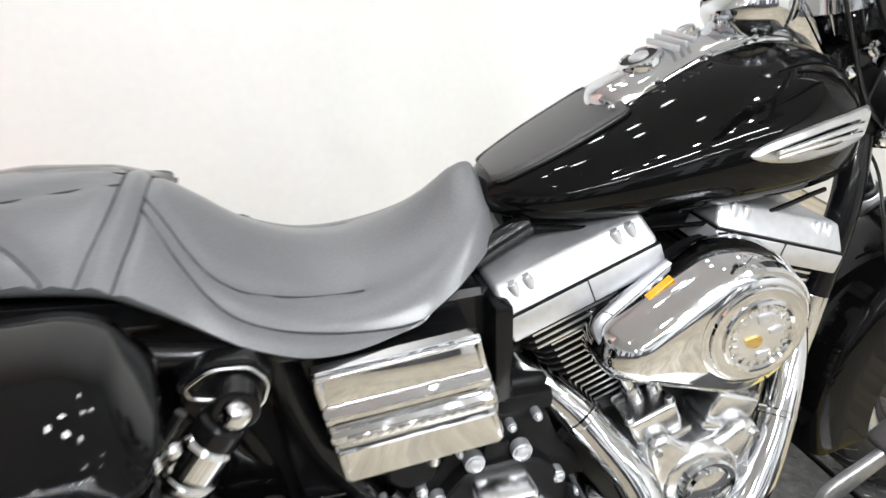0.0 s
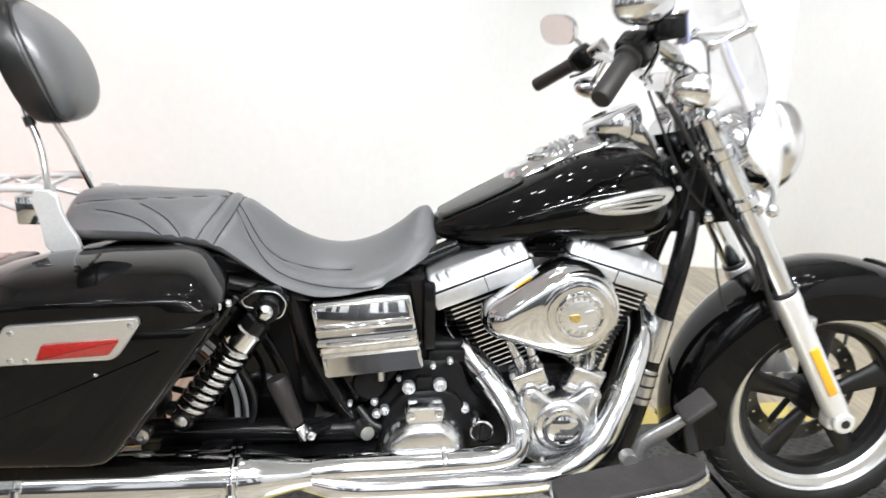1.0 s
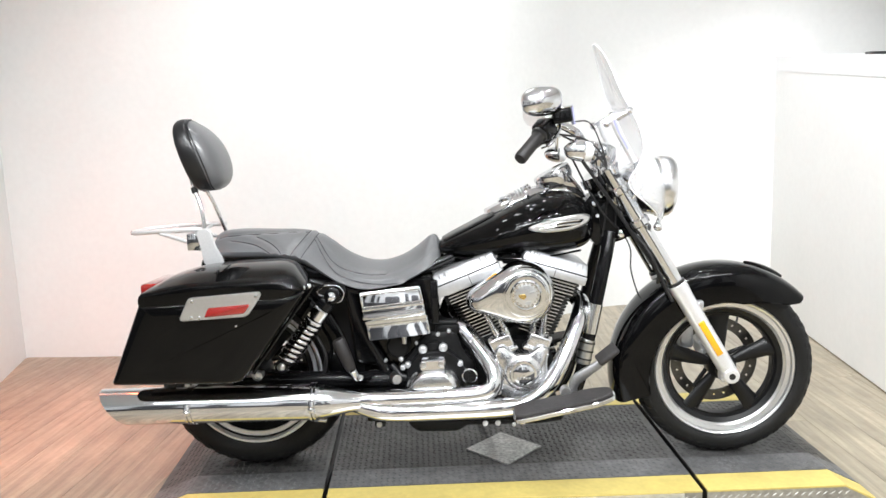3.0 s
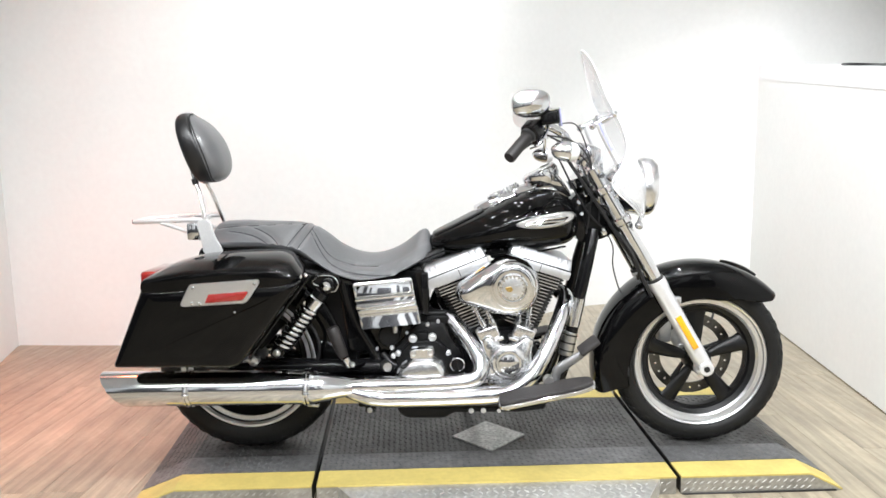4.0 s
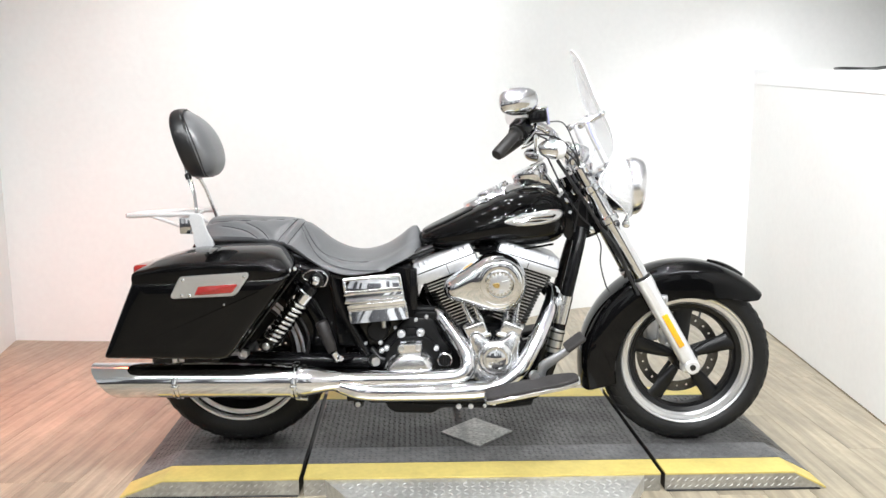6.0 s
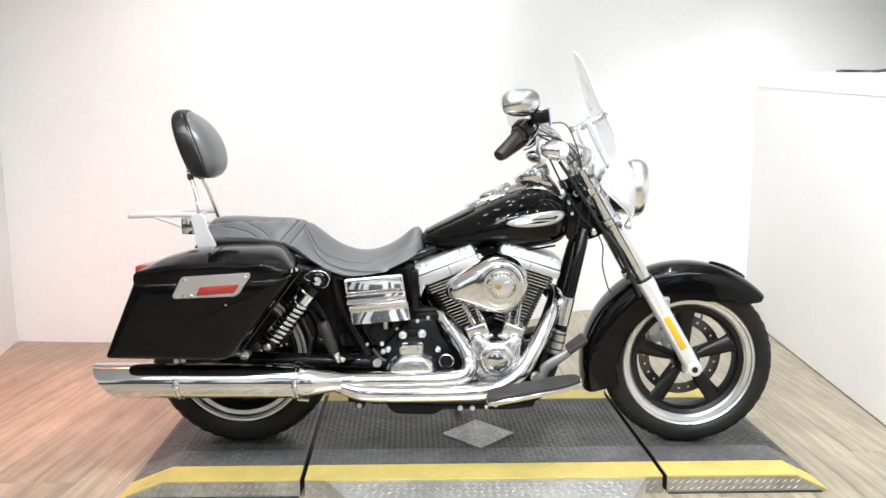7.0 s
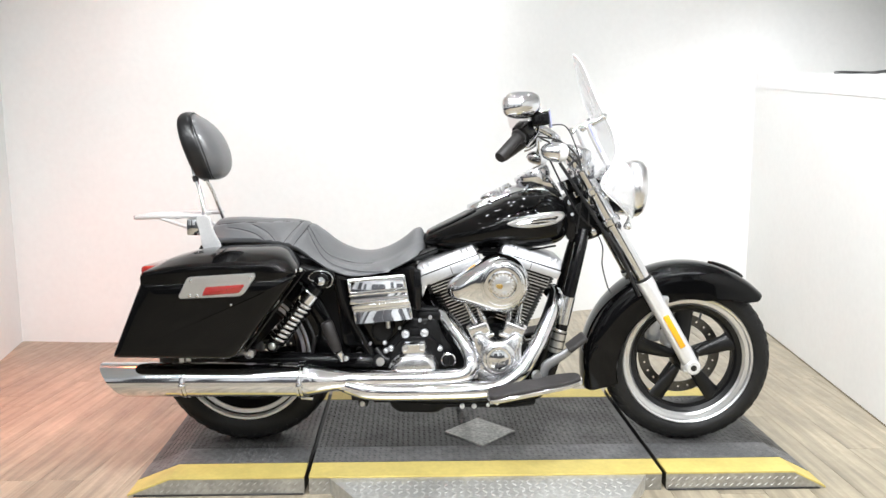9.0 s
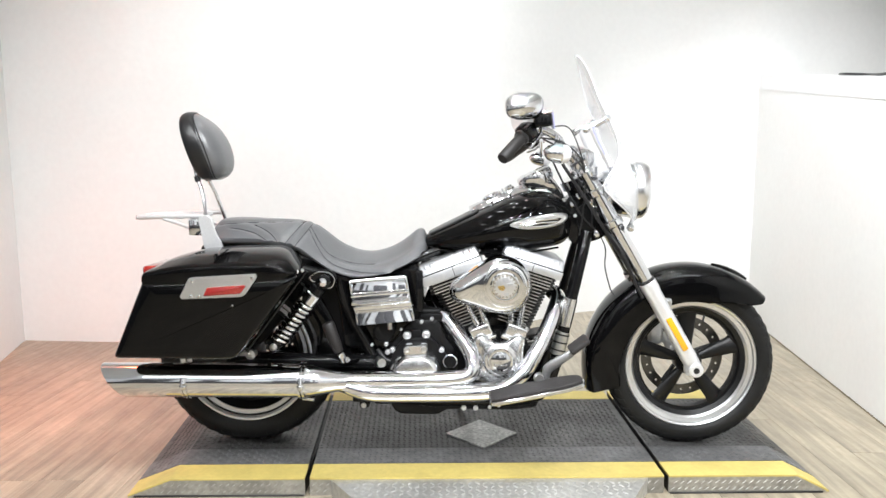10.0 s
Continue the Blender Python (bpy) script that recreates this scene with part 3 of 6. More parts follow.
def blade_spoke(cx, cz, ang, r0, r1, y0):
    """A cast spoke that flares and twists towards the rim."""
    rings = []
    for t in (0, 0.15, 0.35, 0.6, 0.8, 0.93, 1.0):
        r = r0 + (r1 - r0) * t
        w = 0.012 + 0.020 * t ** 0.6 + 0.006 * max(0.0, t - 0.85) / 0.15
        th = 0.016 - 0.004 * t
        tw = radians(26 * (t - 0.3))
        pts = []
        for k in range(10):
            q = 2 * math.pi * k / 10
            u, v = w * math.cos(q), th * math.sin(q)
            u, v = u * math.cos(tw) - v * math.sin(tw), u * math.sin(tw) + v * math.cos(tw)
            pts.append(V((cx + r * math.cos(ang) - u * math.sin(ang), y0 + v, cz + r * math.sin(ang) + u * math.cos(ang))))
        rings.append(pts)
    return loft(rings)


def rotor(cx, cz, y, r_in, r_out, th=0.005):
    """A drilled brake disc."""
    bm = bmesh.new()
    n = 120
    rows = []
    mid = (r_in + r_out) / 2
    for rad in (r_in, mid - 0.0035, mid + 0.0035, r_out):
        rows.append([[bm.verts.new((cx + rad * math.cos(2 * math.pi * i / n), yy, cz + rad * math.sin(2 * math.pi * i / n))) for i in range(n)] for yy in (y - th / 2, y + th / 2)])
    for i in range(n):
        j = (i + 1) % n
        for k in range(3):
            if k == 1 and i % 5 == 0:
                for q, w in ((i, j),):
                    bm.faces.new((rows[1][0][q], rows[2][0][q], rows[2][1][q], rows[1][1][q]))
                    bm.faces.new((rows[1][0][w], rows[1][1][w], rows[2][1][w], rows[2][0][w]))
                    bm.faces.new((rows[1][0][q], rows[1][1][q], rows[1][1][w], rows[1][0][w]))
                    bm.faces.new((rows[2][0][q], rows[2][0][w], rows[2][1][w], rows[2][1][q]))
                continue
            a, b = rows[k], rows[k + 1]
            bm.faces.new((a[0][i], a[0][j], b[0][j], b[0][i]))
            bm.faces.new((a[1][i], b[1][i], b[1][j], a[1][j]))
        bm.faces.new((rows[3][0][i], rows[3][0][j], rows[3][1][j], rows[3][1][i]))
        bm.faces.new((rows[0][0][i], rows[0][1][i], rows[0][1][j], rows[0][0][j]))
    return bm


def wheel(name, cx, cz, r_out, r_rim, half, first, disc_y, label):
    w = group(name, label)
    part("tyre", tyre(cx, cz, r_out, r_rim, half), RUBBER, w, "black rubber tyre", 50)
    tagged(part("tread", tread_blocks(cx, cz, r_out, half, 44), RUBBER, w, "", 20), kind="stuff")
    lip = [(-half * 0.80, r_rim + 0.006), (-half * 0.86, r_rim + 0.002), (-half * 0.80, r_rim - 0.004), (-half * 0.70, r_rim - 0.007), (-half * 0.64, r_rim - 0.020), (-half * 0.58, r_rim - 0.022), (-half * 0.36, r_rim - 0.042), (-half * 0.20, r_rim - 0.048),
           (half * 0.20, r_rim - 0.048), (half * 0.42, r_rim - 0.030), (half * 0.55, r_rim - 0.012), (half * 0.80, r_rim - 0.004), (half * 0.86, r_rim + 0.002), (half * 0.80, r_rim + 0.006)]
    part("rim", ring(lip, (cx, 0, cz), YAXIS, 96), BRUSHED, w, "polished machined alloy rim", 30)
    part("rim_barrel", ring([(-half * 0.24, r_rim - 0.0465), (-half * 0.22, r_rim - 0.055), (half * 0.22, r_rim - 0.055), (half * 0.24, r_rim - 0.0465)], (cx, 0, cz), YAXIS, 72), SPOKE, w, "satin black inner rim", 30)
    for k in range(5):
        part("spoke", blade_spoke(cx, cz, radians(first + 72 * k), 0.036, r_rim - 0.046, -0.004), SPOKE, w, "satin black cast spoke", 40)
    part("hub", lathe([(-0.055, 0.020), (-0.052, 0.036), (-0.030, 0.046), (0.030, 0.046), (0.052, 0.036), (0.055, 0.020)], (cx, 0, cz), YAXIS, 28), SPOKE, w)
    part("brake_disc", rotor(cx, cz, disc_y, 0.112, 0.150), DISC, w, "drilled steel brake disc", 30)
    for k in range(5):
        a = radians(first + 72 * k)
        p = V((cx + 0.03 * math.cos(a), disc_y, cz + 0.03 * math.sin(a)))
        q = V((cx + 0.122 * math.cos(a), disc_y, cz + 0.122 * math.sin(a)))
        part("disc_carrier_arm", tube([p, (p + q) / 2, q], 0.008, 8, 3), SPOKE, w)
    a = radians(first + 52)
    part("valve_stem", tube([(cx + (r_rim - 0.045) * math.cos(a), -0.01, cz + (r_rim - 0.045) * math.sin(a)), (cx + (r_rim - 0.06) * math.cos(a), -0.014, cz + (r_rim - 0.06) * math.sin(a)),
                             (cx + (r_rim - 0.078) * math.cos(a), -0.020, cz + (r_rim - 0.078) * math.sin(a))], 0.004, 8, 3), CABLE, w)
    return w


front = wheel("front_wheel", FX, FZ, FR, 0.2275, 0.062, 20, 0.058, "black five-spoke front wheel with a polished rim")
rear = wheel("rear_wheel", RX, RZ, RR, 0.230, 0.078, 55, 0.085, "black five-spoke rear wheel with a polished rim")

part("rim_inner", ring([(-0.0305, 0.2005), (-0.0335, 0.1985), (-0.0245, 0.1835), (-0.0145, 0.1783), (-0.0125, 0.1810)], (FX, 0, FZ), YAXIS, 96), SPOKE, front, "satin black inner rim", 30)
# the rear rim's two bright machined beads
for r_a, r_b, yy in ((0.245, 0.231, -0.068), (0.221, 0.204, -0.053)):
    part("machined_bead", ring([(yy + 0.012, r_a), (yy, r_a - 0.002), (yy, r_b + 0.002), (yy + 0.012, r_b)], (RX, 0, RZ), YAXIS, 96), BEAD, rear, "bright machined rim bead", 30)
part("rim_groove", ring([(-0.050, 0.2325), (-0.0615, 0.2315), (-0.0605, 0.2220), (-0.050, 0.2205)], (RX, 0, RZ), YAXIS, 96), SPOKE, rear, "black rim groove", 30)
part("rim_inner", ring([(-0.045, 0.2050), (-0.0515, 0.2042), (-0.030, 0.1855), (-0.014, 0.1800), (-0.012, 0.1830)], (RX, 0, RZ), YAXIS, 96), SPOKE, rear, "black inner rim", 30)

# front fender: a shell round the tyre, deeper at the back
def fender(cx, cz, r, half, a0, a1, depth, n=40, thick=0.005, lipflare=0.004):
    rings = []
    for i in range(n + 1):
        t = i / n
        a = radians(a0 + (a1 - a0) * t)
        rr = r if not callable(r) else r(t)
        skirt = depth(t)
        prof = []
        for k in range(13):
            s = -1 + 2 * k / 12
            if abs(s) > 0.72:
                e = (abs(s) - 0.72) / 0.28
                y, d = half * math.copysign(1 + lipflare / half * e, s), 0.028 + e * (skirt - 0.028)
            else:
                q = abs(s) / 0.72
                y, d = half * math.sin(q * math.pi / 2) * math.copysign(1, s), 0.028 * (1 - math.cos(q * math.pi / 2))
            prof.append((y, d))
        outer = [V((cx + (rr - d) * math.cos(a), y, cz + (rr - d) * math.sin(a))) for y, d in prof]
        inner = [V((cx + (rr - d - thick) * math.cos(a), y * (1 - thick / half), cz + (rr - d - thick) * math.sin(a))) for y, d in reversed(prof)]
        rings.append(outer + inner)
    return loft(rings)


front_fender = part("front_fender", fender(FX, FZ, lambda t: 0.353 + 0.028 * t ** 1.5, 0.088, 45, 196, lambda t: 0.036 + 0.087 * min(1, t / 0.22) ** 0.6 * (1 - 0.35 * max(0, t - 0.6))), PAINT, bike, "glossy black front fender", 45)
# raised trim on the fender's crown
rings = []
for i in range(13):
    a = radians(56 + 22 * i / 12)
    rr = 0.3545 + 0.004 * math.sin(math.pi * i / 12)
    hw = 0.016 * math.sin(math.pi * (0.12 + 0.76 * i / 12))
    rings.append([V((FX + (rr + dz) * math.cos(a), y, FZ + (rr + dz) * math.sin(a))) for y, dz in ((-hw, -0.006), (-hw * 0.6, 0.004), (0, 0.007), (hw * 0.6, 0.004), (hw, -0.006))])
part("crown_trim", loft(rings), PAINT, front_fender, "raised black crown trim", 40)

# fork legs
FD = V((0.791 - 0.448, 0, FZ - 0.986)).normalized()
FTOP = V((0.448, 0, 0.986))


def on_fork(s, y, off=0.0):
    p = FTOP + FD * s
    return V((p.x + off * -FD.z, y, p.z + off * FD.x))


FORK_L = (V((0.791, 0, FZ)) - FTOP).length
for side in (-1, 1):
    y = side * 0.112
    leg = group("fork_leg", "chrome and silver telescopic fork leg")
    part("fork_tube", rod(on_fork(-0.10, y), on_fork(FORK_L * 0.55, y), 0.0245, 24), CHROME, leg, "chrome fork tube", 40)
    a, b = on_fork(FORK_L * 0.485, y), on_fork(FORK_L + 0.030, y)
    L = (b - a).length
    part("fork_slider", lathe([(0, 0.026), (0.004, 0.0300), (0.03, 0.0305), (0.05, 0.0280), (L * 0.62, 0.0275), (L * 0.8, 0.0280), (L - 0.022, 0.0265), (L - 0.006, 0.021), (L, 0.012)], a, b - a, 28), SILVER, leg, "silver painted fork slider", 40)
    part("dust_seal", lathe([(-0.008, 0.026), (-0.006, 0.0285), (0.003, 0.0285)], a, b - a, 24), CABLE, leg)
    part("axle_clamp", rbox(FX - 0.038, FX + 0.012, y - side * 0.030, y + side * 0.016, FZ - 0.026, FZ + 0.030, 0.010, 3), SILVER, leg, "", 40)
    part("axle_nut", lathe([(-0.006, 0.012), (0.0, 0.016), (0.006, 0.016), (0.008, 0.010), (0.004, 0.007)], (FX - 0.010, y + side * 0.018, FZ), (0, side, 0), 20), STEEL, leg, "", 30)
    part("axle_boss", lathe([(-0.012, 0.026), (0.004, 0.0255), (0.008, 0.021)], (FX - 0.010, y + side * 0.024, FZ), (0, side, 0), 26), SILVER, leg, "", 40)
    # flat black disc stands in for the shade inside the axle hole
    part("axle_recess", lathe([(0.0, 0.0105), (0.0025, 0.0100), (0.0026, 0.001)], (FX - 0.010, y + side * 0.0315, FZ), (0, side, 0), 20), CABLE, leg, "dark disc for the shaded axle hole", 30)
    # amber reflector strip set on the outer face
    m = Matrix.Translation(on_fork(FORK_L * 0.785, y + side * 0.0285)) @ Matrix(((-FD.z, 0, -FD.x, 0), (0, 1, 0, 0), (FD.x, 0, -FD.z, 0), (0, 0, 0, 1)))
    part("reflector", rbox(-0.0105, 0.0105, -0.004, 0.004, -0.064, 0.064, 0.003), ORANGE, leg, "amber fork reflector", 30, m)
    bracket = on_fork(FORK_L * 0.62, y * 0.86)
    part("fender_bracket", rbox(bracket.x - 0.012, bracket.x + 0.045, min(y * 0.98, y * 0.76), max(y * 0.98, y * 0.76), bracket.z - 0.010, bracket.z + 0.018, 0.005), SATIN, leg, "", 30)
    part("bracket_bolt", hexbolt((bracket.x + 0.03, y * 0.98, bracket.z + 0.004), (0, side, 0), 0.007, 0.008), STEEL, leg)

# far-side brake calliper
cal = rbox(FX - 0.128, FX - 0.075, 0.035, 0.085, FZ + 0.045, FZ + 0.150, 0.012, 3)
part("brake_calliper", cal, SATIN, bike, "silver front brake calliper", 40)

# triple clamps, steering neck and its covers
def yoke(s, thick, name, mat, fwd=0.03):
    c = on_fork(s, 0)
    poly = rounded([(c.x - 0.085, -0.03), (c.x - 0.085, 0.03), (c.x - 0.02, 0.125), (c.x + fwd, 0.145), (c.x + fwd, -0.145), (c.x - 0.02, -0.125)], 2)
    rows = [[V((x, y, c.z + dz)) for x, y in poly] for dz in (-thick, -thick * 0.8, thick * 0.8, thick)]
    m = Matrix.Translation(c) @ Matrix.Rotation(radians(-27), 4, "Y") @ Matrix.Translation(-c)
    return part(name, loft(rows), mat, bike, "", 40, m)


yoke(-0.075, 0.016, "upper_fork_clamp", CHROME)
yoke(0.115, 0.018, "lower_fork_clamp", FRAME_BLACK)
neck = part("steering_neck", rod((0.385, 0, 1.03), (0.455, 0, 0.83), 0.036, 24), FRAME_BLACK, bike, "black steering neck", 40)
part("neck_gusset", slab(rounded([(0.33, 0.975), (0.40, 1.00), (0.455, 0.86), (0.40, 0.81), (0.35, 0.83)], 2), [(-0.045, 0.012), (-0.04, 0.0), (0.04, 0.0), (0.045, 0.012)]), FRAME_BLACK, bike, "", 40)
part("neck_bolt", dome((0.452, -0.062, 0.858), (0, -1, 0), 0.017, 0.012, 20), CHROME, bike, "chrome dome bolt", 40)
part("horn_cover", slab(rounded([(0.375, 0.95), (0.43, 0.97), (0.47, 0.90), (0.44, 0.84), (0.385, 0.86)], 2), [(-0.056, 0.016), (-0.050, 0.004), (-0.03, 0), (0.03, 0), (0.050, 0.004), (0.056, 0.016)]), CRINKLE, bike, "", 40)

# caps, bolts and fittings round the steering head
for side in (-1, 1):
    part("fork_cap", dome(on_fork(-0.10, side * 0.112), -FD, 0.024, 0.014, 20), CHROME, bike, "chrome fork cap", 40)
    part("pinch_bolt", hexbolt(on_fork(-0.075, side * 0.143) + V((0.012, 0, 0)), (0, side, 0), 0.007, 0.009), CHROME, bike)
    part("pinch_bolt", hexbolt(on_fork(0.115, side * 0.143) + V((0.012, 0, 0)), (0, side, 0), 0.007, 0.009), CHROME, bike)
for p, r in (((0.398, -0.062, 1.030), 0.010), ((0.412, -0.082, 1.005), 0.008), ((0.384, -0.060, 0.985), 0.008), ((0.425, -0.070, 0.965), 0.007), ((0.362, -0.052, 0.955), 0.007), ((0.372, -0.056, 0.915), 0.006)):
    part("head_fitting", join(rod(p, V(p) + V((0, -0.014, 0.003)), r, 14), lathe([(0, r * 1.3), (0.004, r * 1.35), (0.007, r)], V(p) + V((0, -0.012, 0.003)), (0, -1, 0.2), 14)), CHROME, bike, "small chrome fitting", 40)
part("line_union", tube([(0.385, -0.070, 1.045), (0.400, -0.084, 1.020), (0.420, -0.088, 0.990), (0.430, -0.080, 0.955)], 0.007, 10), CHROME, bike, "", 60)
part("throttle_cable", tube([on_fork(-0.16, -0.100, -0.054), on_fork(0.0, -0.102, -0.043), on_fork(0.14, -0.104, -0.037), on_fork(0.27, -0.106, -0.032), on_fork(0.31, -0.085, -0.045)], 0.0058, 10), CABLE, bike, "black cable beside the fork", 60)
part("throttle_cable", tube([on_fork(-0.20, -0.085, -0.075), on_fork(-0.05, -0.075, -0.082), on_fork(0.05, -0.065, -0.075), on_fork(0.12, -0.06, -0.05)], 0.0032, 10), CABLE, bike, "black cable beside the fork", 60)
# black block added to keep the gap ahead of the rear wheel dark
part("belt_guard", rbox(-0.72, -0.28, 0.010, 0.05, 0.335, 0.42, 0.006), FRAME_BLACK, bike, "added black block that hides the floor behind the swingarm")
# pale blue block stands in for a bluish reflection on the union
part("union_film", rbox(0.375, 0.405, -0.078, -0.070, 1.030, 1.052, 0.003), BLUE, bike, "bluish reflection put in as a small pale block")

# frame: downtubes, backbone, lower rails
for side in (-1, 1):
    part("downtube", tube([(0.418, side * 0.045, 0.86), (0.392, side * 0.075, 0.76), (0.350, side * 0.088, 0.58), (0.303, side * 0.098, 0.38), (0.25, side * 0.105, 0.29), (0.12, side * 0.11, 0.27)], 0.022, 16), FRAME_BLACK, bike, "glossy black frame downtube", 60)
    part("lower_rail", tube([(0.14, side * 0.11, 0.27), (-0.15, side * 0.115, 0.272), (-0.35, side * 0.12, 0.30), (-0.40, side * 0.12, 0.40)], 0.018, 12), FRAME_BLACK, bike, "glossy black lower frame rail", 60)
    part("seat_rail", tube([(-0.10, side * 0.07, 0.80), (-0.35, side * 0.13, 0.715), (-0.50, side * 0.165, 0.735), (-0.72, side * 0.175, 0.785), (-0.95, side * 0.175, 0.775)], 0.016, 12), FRAME_BLACK, bike, "", 60)
    part("rear_upright", tube([(-0.44, side * 0.15, 0.72), (-0.40, side * 0.145, 0.58), (-0.33, side * 0.14, 0.44), (-0.32, side * 0.135, 0.33)], 0.020, 12), FRAME_BLACK, bike, "", 60)
    part("swingarm", tube([(-0.27, side * 0.150, 0.415), (-0.45, side * 0.165, 0.425), (-0.70, side * 0.165, 0.43), (RX - 0.03, side * 0.150, RZ)], 0.026, 14), FRAME_BLACK, bike, "glossy black swingarm", 60)
part("backbone", rod((0.40, 0, 0.94), (-0.12, 0, 0.80), 0.035, 18), FRAME_BLACK, bike)
# cooler body and clamps beside the near downtube
cool = group("oil_cooler", "silver-banded cylinder on the frame downtube")
def along_tube(t):
    return V((0.392, -0.075, 0.76)).lerp(V((0.303, -0.098, 0.38)), t)


part("cooler_sleeve", rod(along_tube(0.33), along_tube(0.60), 0.0245, 20), POLISHED, cool, "bright sleeve", 40)
part("canister", rod(along_tube(0.64), along_tube(0.86), 0.0250, 20), STEEL, cool, "grey metal canister", 40)
for k in range(3):
    part("band", rod(along_tube(0.665 + 0.07 * k), along_tube(0.680 + 0.07 * k), 0.0262, 20), CABLE, cool, "dark clamp band", 40)

# ---- tank ----
TANK = [(-0.150, 0.838, 0.820, 0.030), (-0.140, 0.851, 0.806, 0.056), (-0.10, 0.873, 0.799, 0.095), (-0.04, 0.902, 0.796, 0.126), (0.05, 0.946, 0.797, 0.158), (0.14, 0.986, 0.799, 0.176),
        (0.22, 1.006, 0.801, 0.178), (0.28, 1.004, 0.806, 0.168), (0.32, 0.988, 0.815, 0.148), (0.345, 0.962, 0.832, 0.118), (0.358, 0.930, 0.858, 0.078), (0.362, 0.905, 0.880, 0.03)]


def smooth_rows(rows, steps=4):
    out = []
    arr = np.array(rows)
    n = len(arr)
    for i in range(n - 1):
        a, b, c, d = arr[max(i - 1, 0)], arr[i], arr[i + 1], arr[min(i + 2, n - 1)]
        for k in range(steps):
            t = k / steps
            out.append(0.5 * ((2 * b) + (c - a) * t + (2 * a - 5 * b + 4 * c - d) * t * t + (3 * b - a - 3 * c + d) * t ** 3))
    out.append(arr[-1])
    return out


TANK_ROWS = smooth_rows(TANK)
rings = []
for x, top, bot, hw in TANK_ROWS:
    zc = bot + (top - bot) * 0.42
    row = []
    for k in range(40):
        a = 2 * math.pi * k / 40
        c, s = math.cos(a), math.sin(a)
        y = hw * math.copysign(abs(c) ** (0.90 if s >= 0 else 0.78), c)
        if s >= 0:
            z = zc + (top - zc) * abs(s) ** 0.90
        else:
            z = zc - (zc - bot) * abs(s) ** 0.62
            y *= 1 - 0.12 * abs(s)
        row.append(V((x, y, z)))
    rings.append(row)
tank = part("fuel_tank", loft(rings), PAINT, bike, "glossy black teardrop fuel tank", 60)
part("tank_seam", tube([(-0.12, -0.075, 0.802), (0.02, -0.118, 0.797), (0.18, -0.138, 0.799), (0.31, -0.118, 0.815)], 0.0035, 8), PAINT, tank)
# cast chrome badge on the flank: a winged teardrop
for side in (-1, 1):
    badge = slab(rounded([(0.128, 0.893), (0.165, 0.912), (0.24, 0.930), (0.315, 0.938), (0.343, 0.926), (0.330, 0.902), (0.28, 0.887), (0.19, 0.880)], 2),
                 [(0, 0), (0.005, 0.001), (0.009, 0.006)] if side > 0 else [(0, 0), (-0.005, 0.001), (-0.009, 0.006)])
    for v in badge.verts:
        x = v.co.x
        v.co.y += side * (float(np.interp(x, [0.12, 0.20, 0.27, 0.31, 0.345], [0.169, 0.175, 0.167, 0.152, 0.122])) + 0.001)
    bd = part("tank_badge", badge, BRUSHED, bike, "chrome winged tank badge", 30)
    for k, (za, zb) in enumerate(((0.898, 0.918), (0.893, 0.906))):
        y = [side * (float(np.interp(x, [0.12, 0.20, 0.27, 0.31, 0.345], [0.169, 0.175, 0.167, 0.152, 0.122])) + 0.011) for x in (0.17, 0.235, 0.30)]
        part("badge_rib", tube([(0.17, y[0], za), (0.235, y[1], (za + zb) / 2 + 0.004), (0.30, y[2], zb)], 0.0035, 8, 4), CHROME, bd)

# leather bib and chrome console down the tank's spine
def spine(x):
    return float(np.interp(x, [r[0] for r in TANK], [r[1] for r in TANK]))


def strip(x0, x1, hw, lift, n=16, hw2=None, fall=0.9):
    """A band lying on the tank's spine, its edges following the tank downward."""
    rings = []
    for i in range(n + 1):
        t = i / n
        x = x0 + (x1 - x0) * t
        w = (hw + ((hw2 or hw) - hw) * t) * min(1.0, 0.12 + (7.0 * t) ** 0.5, 0.55 + 3.2 * (1 - t))
        z = spine(x)
        rings.append([V((x, w * q, z + lift * h - fall * w * q * w * q / 0.09 * 0.35)) for q, h in ((-1, -1.2), (-1, 0.35), (-0.9, 0.8), (-0.5, 1), (0, 1), (0.5, 1), (0.9, 0.8), (1, 0.35), (1, -1.2))])
    return loft(rings)


def tank_z(x, y):
    top, bot, hw = (float(np.interp(x, [r[0] for r in TANK_ROWS], [r[k] for r in TANK_ROWS])) for k in (1, 2, 3))
    c = min(1.0, abs(y) / hw) ** (1 / 0.90)
    zc = bot + (top - bot) * 0.42
    return zc + (top - zc) * (1 - c * c) ** 0.45


rings = []
for i in range(17):
    x = -0.136 + 0.172 * i / 16
    w = float(np.interp(x, [-0.136, -0.12, -0.06, 0.02, 0.036], [0.034, 0.052, 0.066, 0.070, 0.064]))
    ys = [w * q / 10 for q in range(-10, 11)]
    rings.append([V((x, y, tank_z(x, y) + (0.0055 if abs(y) < w * 0.95 else 0.001))) for y in ys] + [V((x, y, tank_z(x, y) - 0.004)) for y in reversed(ys)])
part("tank_bib", loft(rings), BIB, bike, "grey-black leather tank bib", 45)
for side in (-1, 1):
    part("bib_piping", tube([(x, side * (w + 0.001), tank_z(x, w) + 0.003) for x, w in ((-0.130, 0.043), (-0.12, 0.052), (-0.06, 0.066), (0.02, 0.070), (0.036, 0.064))], 0.0035, 8, 5), CABLE, bike, "black bib piping", 60)
console = group("dash_console", "chrome tank console with speedometer and filler cap")
part("console_body", strip(0.008, 0.335, 0.054, 0.023, n=22, hw2=0.040, fall=1.6), CHROME, console, "", 45)
sp = V((0.245, 0, 1.040))
